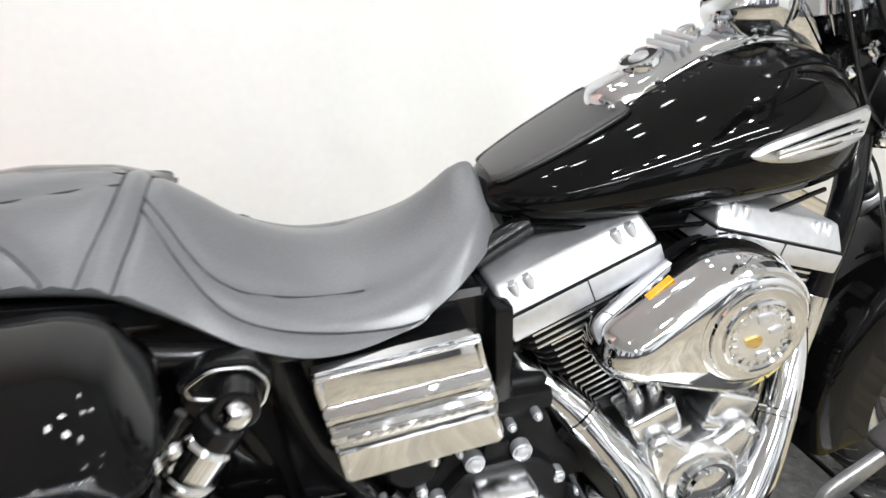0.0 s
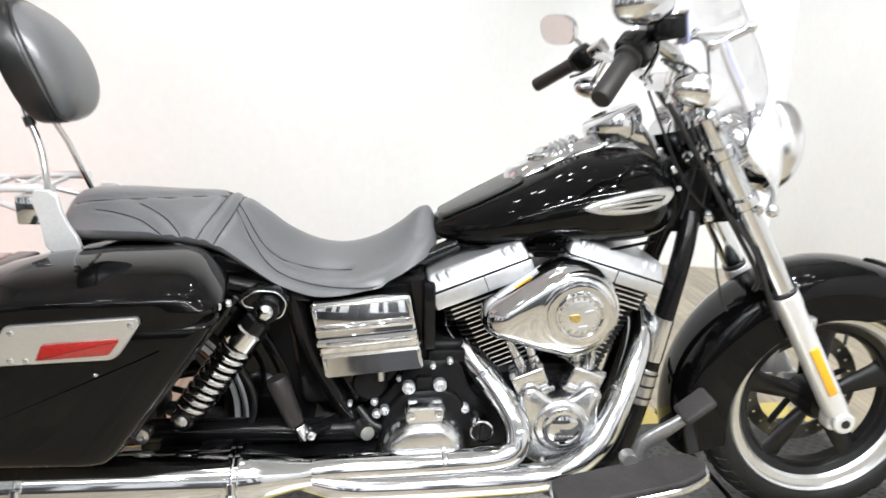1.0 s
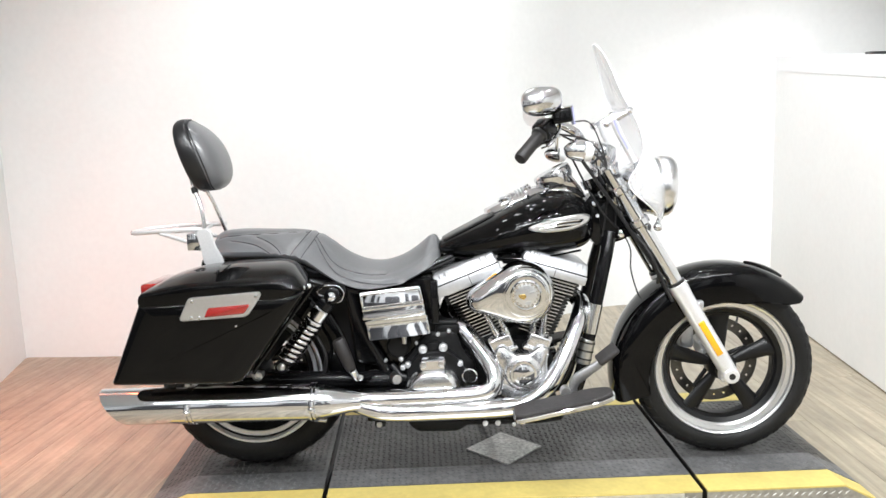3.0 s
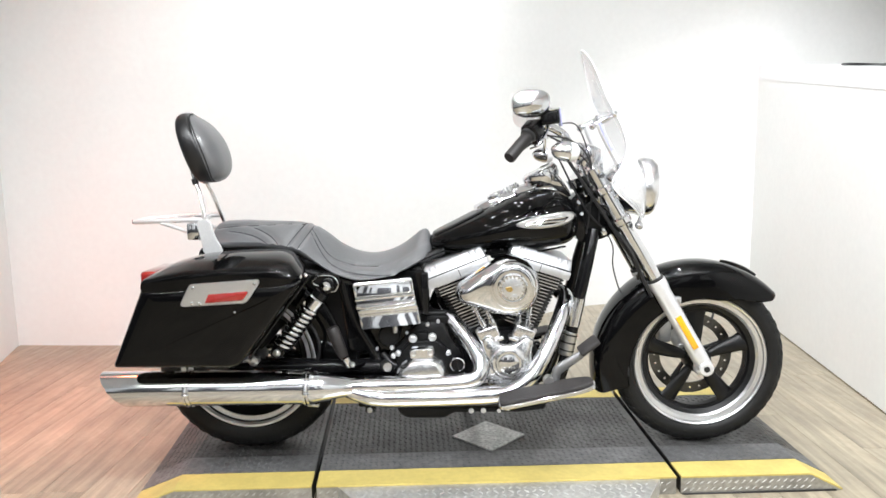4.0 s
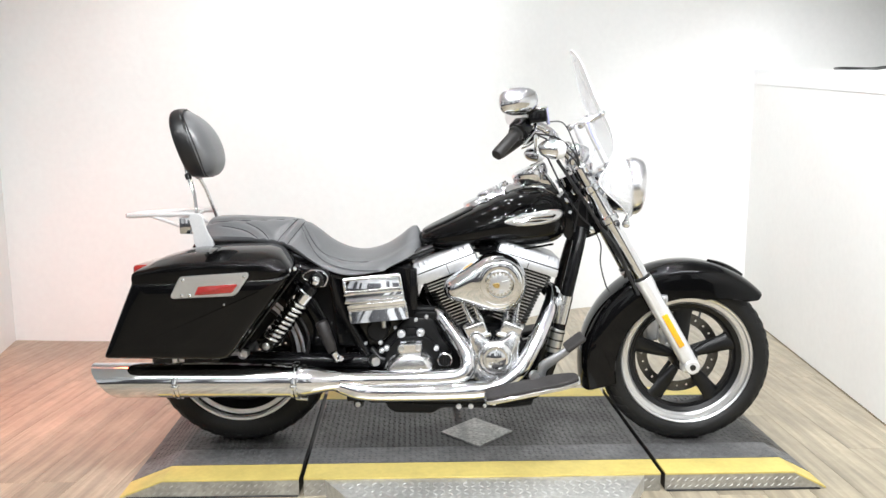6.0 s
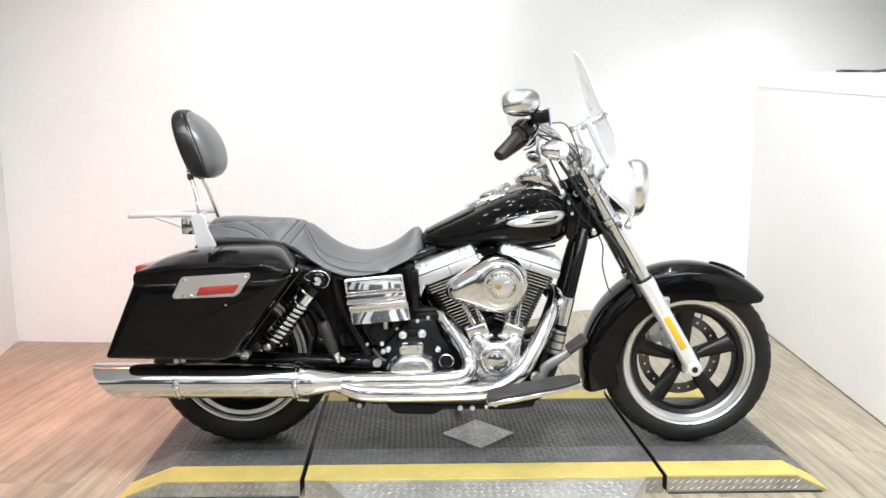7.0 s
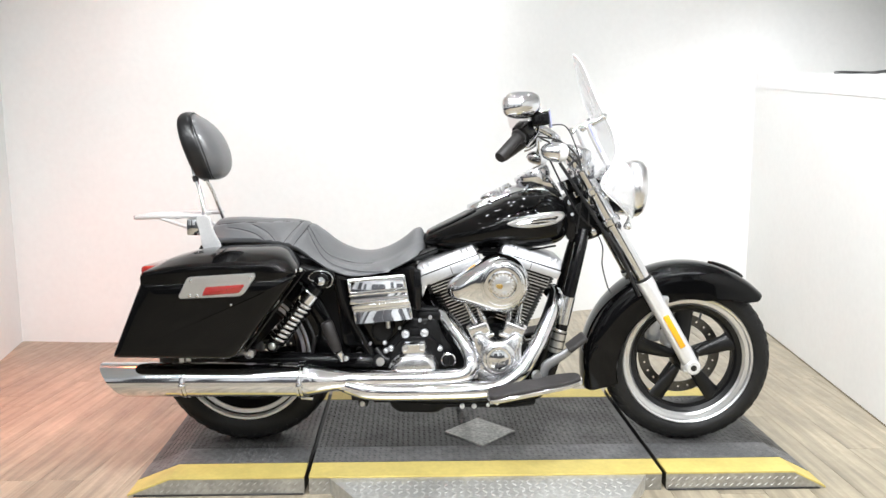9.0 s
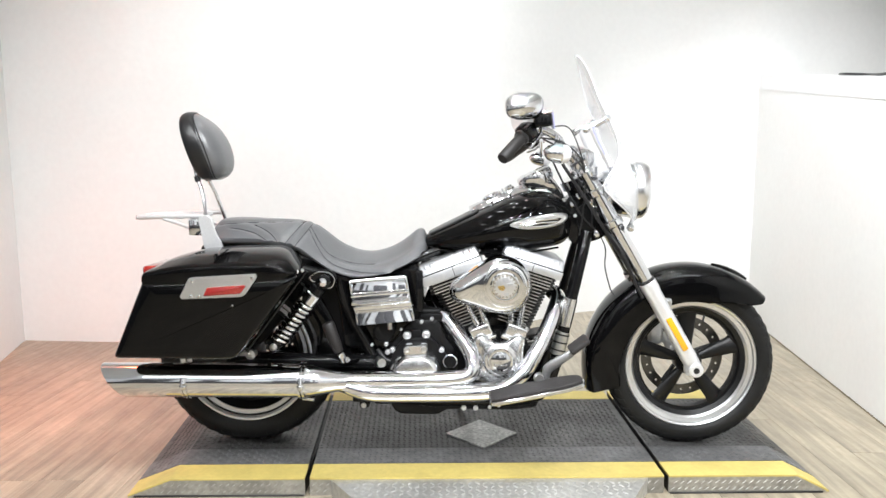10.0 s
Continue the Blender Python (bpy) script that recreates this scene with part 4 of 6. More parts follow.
ax = V((-0.42, 0, 0.9)).normalized()
part("speedometer_pod", lathe([(-0.02, 0.055), (0.0, 0.064), (0.018, 0.066), (0.030, 0.062), (0.034, 0.056)], sp, ax, 36), CHROME, console, "chrome speedometer pod", 35)
part("speedometer_dial", lathe([(0.030, 0.054), (0.0325, 0.054)], sp, ax, 36), CRINKLE, console, "black speedometer dial", 30)
part("filler_cap", lathe([(-0.016, 0.030), (-0.003, 0.032), (0.003, 0.030), (0.005, 0.026), (0.002, 0.024)], (0.082, 0, spine(0.082) + 0.025), (-0.42, 0, 0.9), 32), CHROME, console, "chrome fuel filler cap", 35)
part("cap_dial", lathe([(0.000, 0.0245), (0.0025, 0.0245)], (0.082, 0, spine(0.082) + 0.025), (-0.42, 0, 0.9), 28), CRINKLE, console, "dark cap face", 30)
part("cap_centre", lathe([(0.002, 0.014), (0.006, 0.013), (0.007, 0.008)], (0.082, 0, spine(0.082) + 0.025), (-0.42, 0, 0.9), 20), SATIN, console, "", 30)
part("ignition_knob", lathe([(-0.008, 0.016), (0.002, 0.017), (0.005, 0.012), (0.010, 0.012), (0.012, 0.006)], (0.150, 0, spine(0.150) + 0.024), (-0.4, 0, 0.9), 20), CHROME, console, "chrome ignition switch", 35)
for k in range(3):
    part("trim_louvre", rbox(0.112 + 0.011 * k, 0.117 + 0.011 * k, -0.040, 0.040, spine(0.115 + 0.011 * k) + 0.022, spine(0.115 + 0.011 * k) + 0.031, 0.002), SATIN, console)
part("console_nose", slab(rounded([(0.265, 1.012), (0.262, 1.068), (0.285, 1.066), (0.335, 1.000), (0.345, 0.972), (0.31, 0.985)], 2), [(-0.042, 0.008), (-0.036, 0), (0.036, 0), (0.042, 0.008)]), CHROME, console, "", 40)
for k in range(4):
    part("console_rivet", dome((0.02 + 0.065 * k, -0.053, spine(0.02 + 0.065 * k) + 0.006), (0, -0.8, 0.6), 0.005, 0.004, 10), CHROME, console)

# ---- seat ----
SEAT = [(-0.897, 0.878, 0.842, 0.055), (-0.890, 0.894, 0.830, 0.092), (-0.868, 0.907, 0.816, 0.130), (-0.80, 0.911, 0.814, 0.150), (-0.70, 0.906, 0.814, 0.160), (-0.60, 0.902, 0.801, 0.166), (-0.555, 0.892, 0.782, 0.168),
        (-0.506, 0.862, 0.757, 0.170), (-0.456, 0.824, 0.736, 0.183), (-0.395, 0.796, 0.719, 0.190), (-0.333, 0.789, 0.719, 0.186), (-0.271, 0.805, 0.730, 0.170), (-0.220, 0.834, 0.747, 0.146), (-0.182, 0.864, 0.764, 0.118),
        (-0.158, 0.869, 0.778, 0.095), (-0.145, 0.850, 0.792, 0.074), (-0.140, 0.825, 0.806, 0.04)]
SEAT_ROWS = smooth_rows(SEAT, 8)
# seams and pleats as (x, share of the half width)
BAND = [[(-0.553, 0.0), (-0.556, 0.3), (-0.562, 0.55), (-0.572, 0.8), (-0.582, 1.0)], [(-0.580, 0.0), (-0.584, 0.3), (-0.592, 0.55), (-0.604, 0.8), (-0.615, 1.0)]]
PLEATS = [[(-0.556, 0.22), (-0.535, 0.38), (-0.515, 0.52), (-0.490, 0.62), (-0.455, 0.62), (-0.40, 0.56), (-0.355, 0.55), (-0.32, 0.57)],
          [(-0.556, 0.36), (-0.525, 0.62), (-0.495, 0.79), (-0.465, 0.84), (-0.42, 0.84), (-0.355, 0.86), (-0.295, 0.94), (-0.26, 0.99)],
          [(-0.870, 0.50), (-0.835, 0.45), (-0.775, 0.40), (-0.695, 0.30), (-0.625, 0.20), (-0.58, 0.12)],
          [(-0.825, 0.64), (-0.785, 0.68), (-0.73, 0.79), (-0.69, 0.95), (-0.680, 0.995)], [(-0.745, 0.48), (-0.725, 0.55), (-0.68, 0.75), (-0.65, 0.94), (-0.645, 0.995)]]


def seat_row(x):
    return [float(np.interp(x, [q[0] for q in SEAT_ROWS], [q[k] for q in SEAT_ROWS])) for k in range(1, 4)]


def seat_z(x, u, row=None):
    """Height of the seat's upper skin at x and a share u of the half width: a soft ridge in the rider's dip, a fuller pad behind."""
    top, bot, hw = row or seat_row(x)
    k = 1 / (1 + math.exp((x + 0.54) / 0.03))
    low = bot + (top - bot) * (0.10 + 0.28 * k)
    z = top - (top - low) * u ** (1.30 + 0.6 * k)
    return z + (top - low) * 0.07 * math.sin(math.pi * min(1.0, max(0.0, (u - 0.60) / 0.40))) * (1 - k)


def crease(x, u, hw):
    """Depth of the stitched valleys near (x, u)."""
    best = 1.0
    for line in BAND + PLEATS:
        for (x0, u0), (x1, u1) in zip(line, line[1:]):
            ax_, ay_, bx_, by_ = x1 - x0, (u1 - u0) * hw, x - x0, (u - u0) * hw
            t = max(0.0, min(1.0, (ax_ * bx_ + ay_ * by_) / (ax_ * ax_ + ay_ * ay_)))
            best = min(best, math.hypot(bx_ - ax_ * t, by_ - ay_ * t))
    return 0.0062 * math.exp(-(best / 0.0080) ** 2)


def seat_section(x, top, bot, hw, n=84):
    row = []
    low = seat_z(x, 1.0, (top, bot, hw))
    for k in range(n):
        a = 2 * math.pi * k / n
        c, s = math.cos(a), math.sin(a)
        if s >= 0:
            u = abs(c) ** 0.8
            row.append(V((x, hw * math.copysign(u, c), seat_z(x, u, (top, bot, hw)) - crease(x, u, hw))))
        else:
            row.append(V((x, hw * math.copysign(abs(c) ** 0.70, c) * (1 - 0.10 * abs(s)), low - (low - bot) * abs(s) ** 0.55)))
    return row


seat = part("seat", loft([seat_section(*r) for r in SEAT_ROWS]), LEATHER, bike, "black leather two-up seat", 60)
for line in BAND + PLEATS:
    for side in (-1, 1):
        pts = []
        for x, u in line:
            hw = seat_row(x)[2]
            pts.append(V((x, side * u * hw * 1.001, seat_z(x, u) - crease(x, u, hw) + 0.0013)))
        part("seam", tube(pts, 0.0013, 8, 6), STITCH, seat, "", 60)

# ---- passenger backrest and luggage rack ----
back = group("backrest", "padded black passenger backrest on chrome uprights")
prof = [(1.048, 0.050), (1.060, 0.078), (1.10, 0.102), (1.15, 0.116), (1.20, 0.116), (1.242, 0.098), (1.266, 0.068), (1.277, 0.034), (1.280, 0.010)]


def back_pad(x_back, x_front, grow, power):
    """The pad's outline stacked upward, leaning back, fuller in the lower half."""
    rings = []
    for z, hw in smooth_rows(prof, 4):
        t = (z - 1.05) / 0.218
        xr = -0.918 - 0.060 * t
        fat = math.sin(math.pi * (0.17 + 0.58 * (1 - t))) ** 0.8
        tip = math.sqrt(max(0.02, 1 - abs((z - 1.160) / 0.122) ** 5))
        row = []
        for k in range(32):
            a = 2 * math.pi * k / 32
            c, s = math.cos(a), math.sin(a)
            row.append(V((xr + 0.010 + ((x_front * fat * abs(s) ** power if s > 0 else x_back * abs(s) ** 0.6) - 0.010) * tip, (hw + grow) * math.copysign(abs(c) ** 0.68, c), 1.16 + (z - 1.16) * (1 + grow / 0.11))))
        rings.append(row)
    return loft(rings)


part("pad", back_pad(-0.01, 0.092, -0.002, 0.50), LEATHER, back, "grey-black leather backrest cushion", 60)
part("back_shell", back_pad(-0.027, 0.058, 0.003, 0.34), VINYL, back, "glossy black vinyl back and sides", 60)
part("piping", tube([p for p in [V((-0.918 - 0.060 * (z - 1.05) / 0.218 + 0.052 * abs(math.sin(math.pi * (0.17 + 0.58 * (1 - (z - 1.05) / 0.218)))) ** 0.8, -(hw - 0.002), z)) for z, hw in prof]], 0.0025, 8), STITCH, back, "", 60)
for side in (-1, 1):
    part("upright", tube([(-0.960, side * (0.058 if side < 0 else 0.036), 1.12), (-0.943, side * (0.060 if side < 0 else 0.038), 1.05), (-0.924, side * (0.070 if side < 0 else 0.050), 1.00), (-0.908, side * (0.096 if side < 0 else 0.064), 0.94), (-0.901, side * (0.122 if side < 0 else 0.082), 0.90), (-0.895, side * (0.146 if side < 0 else 0.100), 0.86)], 0.0068, 12), CHROME, back, "chrome backrest upright", 60)
    cy = side * (0.060 if side < 0 else 0.039)
    part("clamp_collar", rod((-0.946, cy, 1.060), (-0.941, cy, 1.040), 0.0105, 14), CABLE, back)
    # side plate with a slot for the docking point
    plate = slab(rounded([(-0.915, 0.930 if side < 0 else 0.895), (-0.865, 0.930 if side < 0 else 0.895), (-0.858, 0.88), (-0.828, 0.825), (-0.835, 0.806), (-0.893, 0.806), (-0.900, 0.865)], 1),
                 [(side * 0.150, 0.002), (side * 0.152, 0), (side * 0.160, 0), (side * 0.162, 0.002)])
    part("side_plate", plate, SILVER, back, "polished backrest side plate", 30)
rack = group("luggage_rack", "slim chrome luggage rack behind the backrest")
for side in (-1, 1):
    part("rack_rail", tube([(-0.90, side * 0.088, 0.922), (-0.98, side * 0.088, 0.922), (-1.08, side * 0.084, 0.919), (-1.15, side * 0.066, 0.915), (-1.172, side * 0.033, 0.913), (-1.176, 0, 0.912)], 0.0085, 12), SILVER, rack, "", 60)
    part("rack_strut", tube([(-0.915, side * 0.13, 0.862), (-0.97, side * 0.105, 0.885), (-1.06, side * 0.086, 0.912)], 0.006, 10), SILVER, rack, "", 60)
for k in range(3):
    part("rack_bar", tube([(-0.95 - 0.06 * k, -0.086, 0.916 - 0.001 * k), (-0.95 - 0.06 * k, 0, 0.914 - 0.001 * k), (-0.95 - 0.06 * k, 0.086, 0.916 - 0.001 * k)], 0.005, 10), SILVER, rack, "", 60)
part("rack_bracket", rbox(-0.955, -0.915, -0.135, -0.090, 0.858, 0.914, 0.004), CHROME, rack)
part("rack_reflector", rbox(-1.184, -1.174, -0.035, 0.035, 0.905, 0.919, 0.003), RED, rack, "red rack reflector")

# ---- rear fender and tail lamp ----
part("rear_fender", fender(RX, RZ, lambda t: 0.375 + 0.01 * t, 0.105, -8, 162, lambda t: 0.10), PAINT, bike, "glossy black rear fender", 45)
for side in (-1, 1):
    part("fender_strut", slab(rounded([(-0.48, 0.755), (-0.52, 0.79), (-0.75, 0.812), (-0.93, 0.80), (-0.93, 0.772), (-0.70, 0.765)], 1), [(side * 0.118, 0), (side * 0.132, 0), (side * 0.134, 0.004)]), FRAME_BLACK, bike, "", 40)
tail = group("tail_lamp", "red tail lamp on the rear fender")
part("lamp_housing", rbox(-1.088, -1.03, -0.10, 0.10, 0.684, 0.748, 0.012, 3), FRAME_BLACK, tail)
part("lens", rbox(-1.143, -1.084, -0.098, 0.098, 0.690, 0.746, 0.012, 3), RED, tail, "red ribbed lens", 40)

# ---- saddlebags ----
BODY = [(-1.107, 0.502), (-0.752, 0.498), (-0.720, 0.502), (-0.697, 0.522), (-0.505, 0.768), (-0.985, 0.752), (-0.998, 0.750)]
LID = [(-0.985, 0.712), (-0.999, 0.753), (-0.988, 0.785), (-0.945, 0.815), (-0.864, 0.842), (-0.74, 0.857), (-0.585, 0.858), (-0.548, 0.846), (-0.524, 0.808), (-0.505, 0.771), (-0.541, 0.724), (-0.700, 0.730), (-0.900, 0.718)]


def round_corner(poly, r=0.012, seg=3):
    """Rounds each corner by a fixed radius."""
    out = []
    n = len(poly)
    for i, p in enumerate(poly):
        a, b, c = V(poly[i - 1]), V(p), V(poly[(i + 1) % n])
        d1, d2 = (a - b), (c - b)
        k = min(r, d1.length * 0.45, d2.length * 0.45)
        p1, p2 = b + d1.normalized() * k, b + d2.normalized() * k
        for s in range(seg + 1):
            t = s / seg
            q = p1 * (1 - t) ** 2 + b * 2 * t * (1 - t) + p2 * t * t
            out.append((q.x, q.y))
    return out


for side in (-1, 1):
    bag = group("saddlebag", "glossy black hard saddlebag with a chrome latch plate")
    bag.location.x = -0.055 if side > 0 else 0.0
    lv = [(0.205, 0.010), (0.212, 0.002), (0.24, 0), (0.390, 0), (0.404, 0.002), (0.414, 0.006), (0.4205, 0.011), (0.4240, 0.020), (0.4262, 0.040), (0.4276, 0.075), (0.4278, 0.095), (0.4278, 0.125)]
    body = slab(round_corner(BODY, 0.026, 5), [(side * y, i) for y, i in lv])
    for v in body.verts:
        v.co.x -= 0.28 * max(0.0, 0.42 - abs(v.co.y)) * min(1.0, max(0.0, v.co.x + 0.78) / 0.22)
    part("bag_body", body, PAINT, bag, "", 60)
    lv = [(0.205, 0.010), (0.212, 0.002), (0.24, 0), (0.30, 0), (0.335, 0.001), (0.366, 0.004), (0.390, 0.010), (0.407, 0.019), (0.417, 0.031), (0.4225, 0.05), (0.425, 0.09), (0.4252, 0.18)]
    lid = slab(round_corner(LID, 0.02), [(side * y, i) for y, i in lv])
    for v in lid.verts:
        v.co.x -= 0.16 * max(0.0, 0.42 - abs(v.co.y)) * min(1.0, max(0.0, v.co.x + 0.78) / 0.22)
        low = min(1.0, max(0.0, (0.800 - v.co.z) / 0.03))
        if abs(v.co.y) > 0.36 and v.co.x < -0.56:
            v.co.y = side * (abs(v.co.y) * (1 - low) + max(0.4235, abs(v.co.y)) * low)
        up, over = max(0.0, v.co.z - 0.775), max(0.0, abs(v.co.y) - 0.25)
        v.co.z -= (0.0 if side < 0 else 0.55) * up * min(1.0, max(0.0, v.co.x + 0.67) / 0.14) ** 1.5 + up / 0.08 * (0.019 + 0.026 * (over / 0.16) ** 2)
    part("bag_lid", lid, PAINT, bag, "glossy black bag lid", 60)
    part("seal", slab(round_corner([(-0.995, 0.748), (-0.995, 0.756), (-0.9, 0.768), (-0.70, 0.780), (-0.575, 0.774), (-0.575, 0.764)], 0.002, 1), [(side * 0.23, 0), (side * 0.412, 0.001)]), CABLE, bag)
    # latch plate, a parallelogram with its red reflector
    lp = part("latch_plate", slab(round_corner([(-0.843, 0.762), (-0.640, 0.774), (-0.636, 0.764), (-0.672, 0.712), (-0.684, 0.703), (-0.868, 0.695), (-0.874, 0.703)], 0.008, 2), [(side * 0.415, 0), (side * 0.4325, 0), (side * 0.435, 0.002)]), BRUSHED, bag, "satin chrome latch plate", 30)
    part("reflector", slab(round_corner([(-0.787, 0.7335), (-0.672, 0.741), (-0.669, 0.736), (-0.686, 0.714), (-0.80, 0.706)], 0.004, 2), [(side * 0.432, 0), (side * 0.439, 0.0005), (side * 0.440, 0.003)]), RED, lp, "red reflector strip", 30)
    for x, z in ((-0.832, 0.752), (-0.650, 0.762), (-0.838, 0.706), (-0.815, 0.7055)):
        part("plate_screw", dome((x, side * 0.435, z), (0, side, 0), 0.0055, 0.003, 10), CHROME, lp)
    # chrome domes put in as the highlight dots of the near lid's front corner
    for k in range(4 if side < 0 else 0):
        part("clasp_knuckle", dome((-0.555 + 0.014 * k, side * (0.404 - 0.012 * k), 0.772 + 0.002 * (k % 2)), (0.2, side, 0.1), 0.0065, 0.006, 12), CHROME, bag, "small chrome dome for a glint at the lid's front corner", 30)
    part("stud", dome((-0.715, side * 0.4280, 0.676), (0, side, 0), 0.004, 0.003, 10), CHROME, bag)
    # edge guard running down the leading edge
    part("edge_moulding", tube([(-0.515, side * 0.30, 0.762), (-0.60, side * 0.305, 0.652), (-0.70, side * 0.305, 0.520), (-0.715, side * 0.305, 0.497)], 0.006, 8), FRAME_BLACK, bag, "", 60)
    part("mount_bar", rod((-0.98, side * 0.25, 0.478), (-0.70, side * 0.25, 0.478), 0.010, 12), STEEL, bag)
    part("mount_knob", lathe([(0, 0.016), (0.012, 0.016), (0.014, 0.008), (0.006, 0.006)], (-0.715, side * 0.262, 0.478), (0, side, 0), 18), STEEL, bag, "", 30)

# battery box and inner panels filling the frame's middle
part("battery_box", slab(round_corner([(-0.43, 0.46), (-0.20, 0.46), (-0.15, 0.62), (-0.16, 0.745), (-0.46, 0.735)], 0.02, 3), [(-0.125, 0.008), (-0.118, 0), (0.118, 0), (0.125, 0.008)]), FRAME_BLACK, bike, "black battery box", 40)
part("inner_fender", slab(round_corner([(-0.50, 0.40), (-0.41, 0.40), (-0.38, 0.74), (-0.60, 0.80), (-0.62, 0.74), (-0.50, 0.62)], 0.02, 3), [(-0.10, 0.008), (-0.095, 0), (0.095, 0), (0.10, 0.008)]), CRINKLE, bike, "", 40)

# ---- engine ----
engine = group("engine", "air-cooled V-twin engine with black fins and polished covers")
CX, CZ = 0.072, 0.415


def cyl_frame(tilt):
    """Engine space with z up the cylinder: from the crank's centre."""
    return Matrix.Translation((CX, -0.005, CZ)) @ Matrix.Rotation(radians(tilt), 4, "Y")


for tilt, shift, low in ((-21.0, (0, 0, 0), 0.0), (18.0, (0.0375, 0, 0.007), 0.007)):
    m = Matrix.Translation(shift) @ cyl_frame(tilt)
    cyl = group("cylinder", "black finned engine cylinder")
    part("barrel", lathe([(0.12, 0.058), (0.30, 0.060)], (0, 0, 0), (0, 0, 1), 24), FIN_BLACK, cyl, "", 40, m)
    for k in range(13):
        s = 0.137 + k * 0.0118
        w = 0.072 + 0.0012 * k
        b = rbox(-w, w, -0.118 - 0.0010 * k, 0.085, s - 0.0016, s + 0.0016, 0.0)
        bmesh.ops.bevel(b, geom=[e for e in b.edges if abs(e.verts[0].co.z - e.verts[1].co.z) > 0.002], offset=0.026, segments=4, profile=0.5, affect="EDGES")
        part("fin", b, FIN_BLACK, cyl, "", 30, m)
        rim = rbox(-w + 0.024, w - 0.024, -0.1195 - 0.0010 * k, -0.1175 - 0.0010 * k, s - 0.0013, s + 0.0013, 0)
        part("fin_edge", rim, BRUSHED, cyl, "machined bright fin edge", 30, m)
    # head with three deeper fins, and the polished rocker box on top
    for k in range(4 if tilt < 0 else 5):
        s = 0.292 + k * 0.0105
        b = rbox(-0.098, 0.098, -0.140, 0.09, s - 0.002, s + 0.002, 0)
        bmesh.ops.bevel(b, geom=[e for e in b.edges if abs(e.verts[0].co.z - e.verts[1].co.z) > 0.002], offset=0.018, segments=3, profile=0.5, affect="EDGES")
        part("fin", b, FIN_BLACK, cyl, "", 30, m)
        part("fin_edge", rbox(-0.082, 0.082, -0.1415, -0.1395, s - 0.0016, s + 0.0016, 0), BRUSHED, cyl, "", 30, m)
    part("head", rbox(-0.085, 0.085, -0.125, 0.08, 0.285, 0.335, 0.008), FIN_BLACK, cyl, "", 30, m)
    box = group("rocker_box", "satin silver rocker box")
    part("lower_cover", rbox(-0.108, 0.108, -0.156, 0.092, 0.326 + low, 0.3615, 0.004, 2), SATIN, box, "", 35, m)
    up = rbox(-0.1075, 0.1075, -0.1555, 0.0915, 0.3625, 0.398, 0)
    for v in up.verts:
        if v.co.z > 0.38:
            v.co.y += 0.024 if v.co.y < 0 else -0.02
            v.co.x *= 0.96
    part("upper_cover", bevel(up, 0.007, 3), SATIN, box, "", 35, m)
    part("gasket", rbox(-0.1065, 0.1065, -0.1545, 0.0905, 0.3605, 0.3635, 0), CRINKLE, box, "", 30, m)
    for x in (-0.070, 0.072):
        for dx in (-0.010, 0.010):
            part("boss", rod((x + dx, -0.140, 0.366), (x + dx, -0.134, 0.3935), 0.0075, 14), SATIN, box, "", 35, m)
            part("cover_bolt", lathe([(0, 0.0048), (0.0025, 0.0048), (0.0028, 0.003)], (x + dx, -0.134, 0.3935), (0, 0, 1), 10), SATIN, box, "", 30, m)
    part("parting_line", rbox(0.004, 0.006, -0.1565, -0.10, 0.328, 0.361, 0), CABLE, box, "", 30, m)
    # pushrod tubes
    for dx in (-0.020, 0.020):
        p = m @ V((dx + (0.020 if tilt < 0 else -0.020), -0.130, 0.31))
        q = V((CX + (-0.022 if tilt < 0 else 0.090) + dx * 0.8, -0.155, 0.552))
        pr = group("pushrod_tube", "chrome pushrod tube")
        part("tube", rod(p, q, 0.0095, 14), CHROME, pr, "", 40)
        part("spring_cap", rod(q + (p - q) * 0.0, q + (p - q) * 0.16, 0.0125, 14), CHROME, pr, "", 40)

# lifter blocks
for dx, rot in ((-0.026, -22), (0.092, 22)):
    m = Matrix.Translation((CX + dx, -0.155, 0.536)) @ Matrix.Rotation(radians(rot), 4, "Y")
    blk = group("lifter_block", "chrome tappet block")
    part("block", rbox(-0.036, 0.036, -0.040, 0.030, -0.022, 0.022, 0.007, 3), POLISHED, blk, "", 35, m)
    part("flange", rbox(-0.043, 0.043, -0.046, 0.034, -0.036, -0.022, 0.005, 2), POLISHED, blk, "", 35, m)
    for x in (-0.030, 0.030):
        part("flange_bolt", hexbolt((x, -0.030, 0.019), (0, 0, 1), 0.006, 0.009), STEEL, blk, "", 30, m)

# crankcase and the polished cam cover
part("crankcase", slab(round_corner([(-0.09, 0.33), (0.20, 0.33), (0.235, 0.40), (0.205, 0.50), (0.15, 0.545), (-0.02, 0.545), (-0.085, 0.48)], 0.03, 3), [(-0.135, 0.012), (-0.125, 0), (0.16, 0), (0.17, 0.012)]), CRINKLE, engine, "black crinkle-finish crankcase", 40)
CAM = round_corner([(0.020, 0.520), (0.028, 0.475), (0.018, 0.420), (0.035, 0.372), (0.075, 0.350), (0.125, 0.352), (0.165, 0.372), (0.196, 0.420), (0.186, 0.470), (0.195, 0.520), (0.165, 0.535), (0.130, 0.505), (0.085, 0.505), (0.050, 0.538)], 0.018, 3)
cam_cover = part("cam_cover", slab(CAM, [(-0.13, 0), (-0.203, 0), (-0.213, 0.003), (-0.218, 0.010)]), POLISHED, engine, "polished silver cam cover", 40)
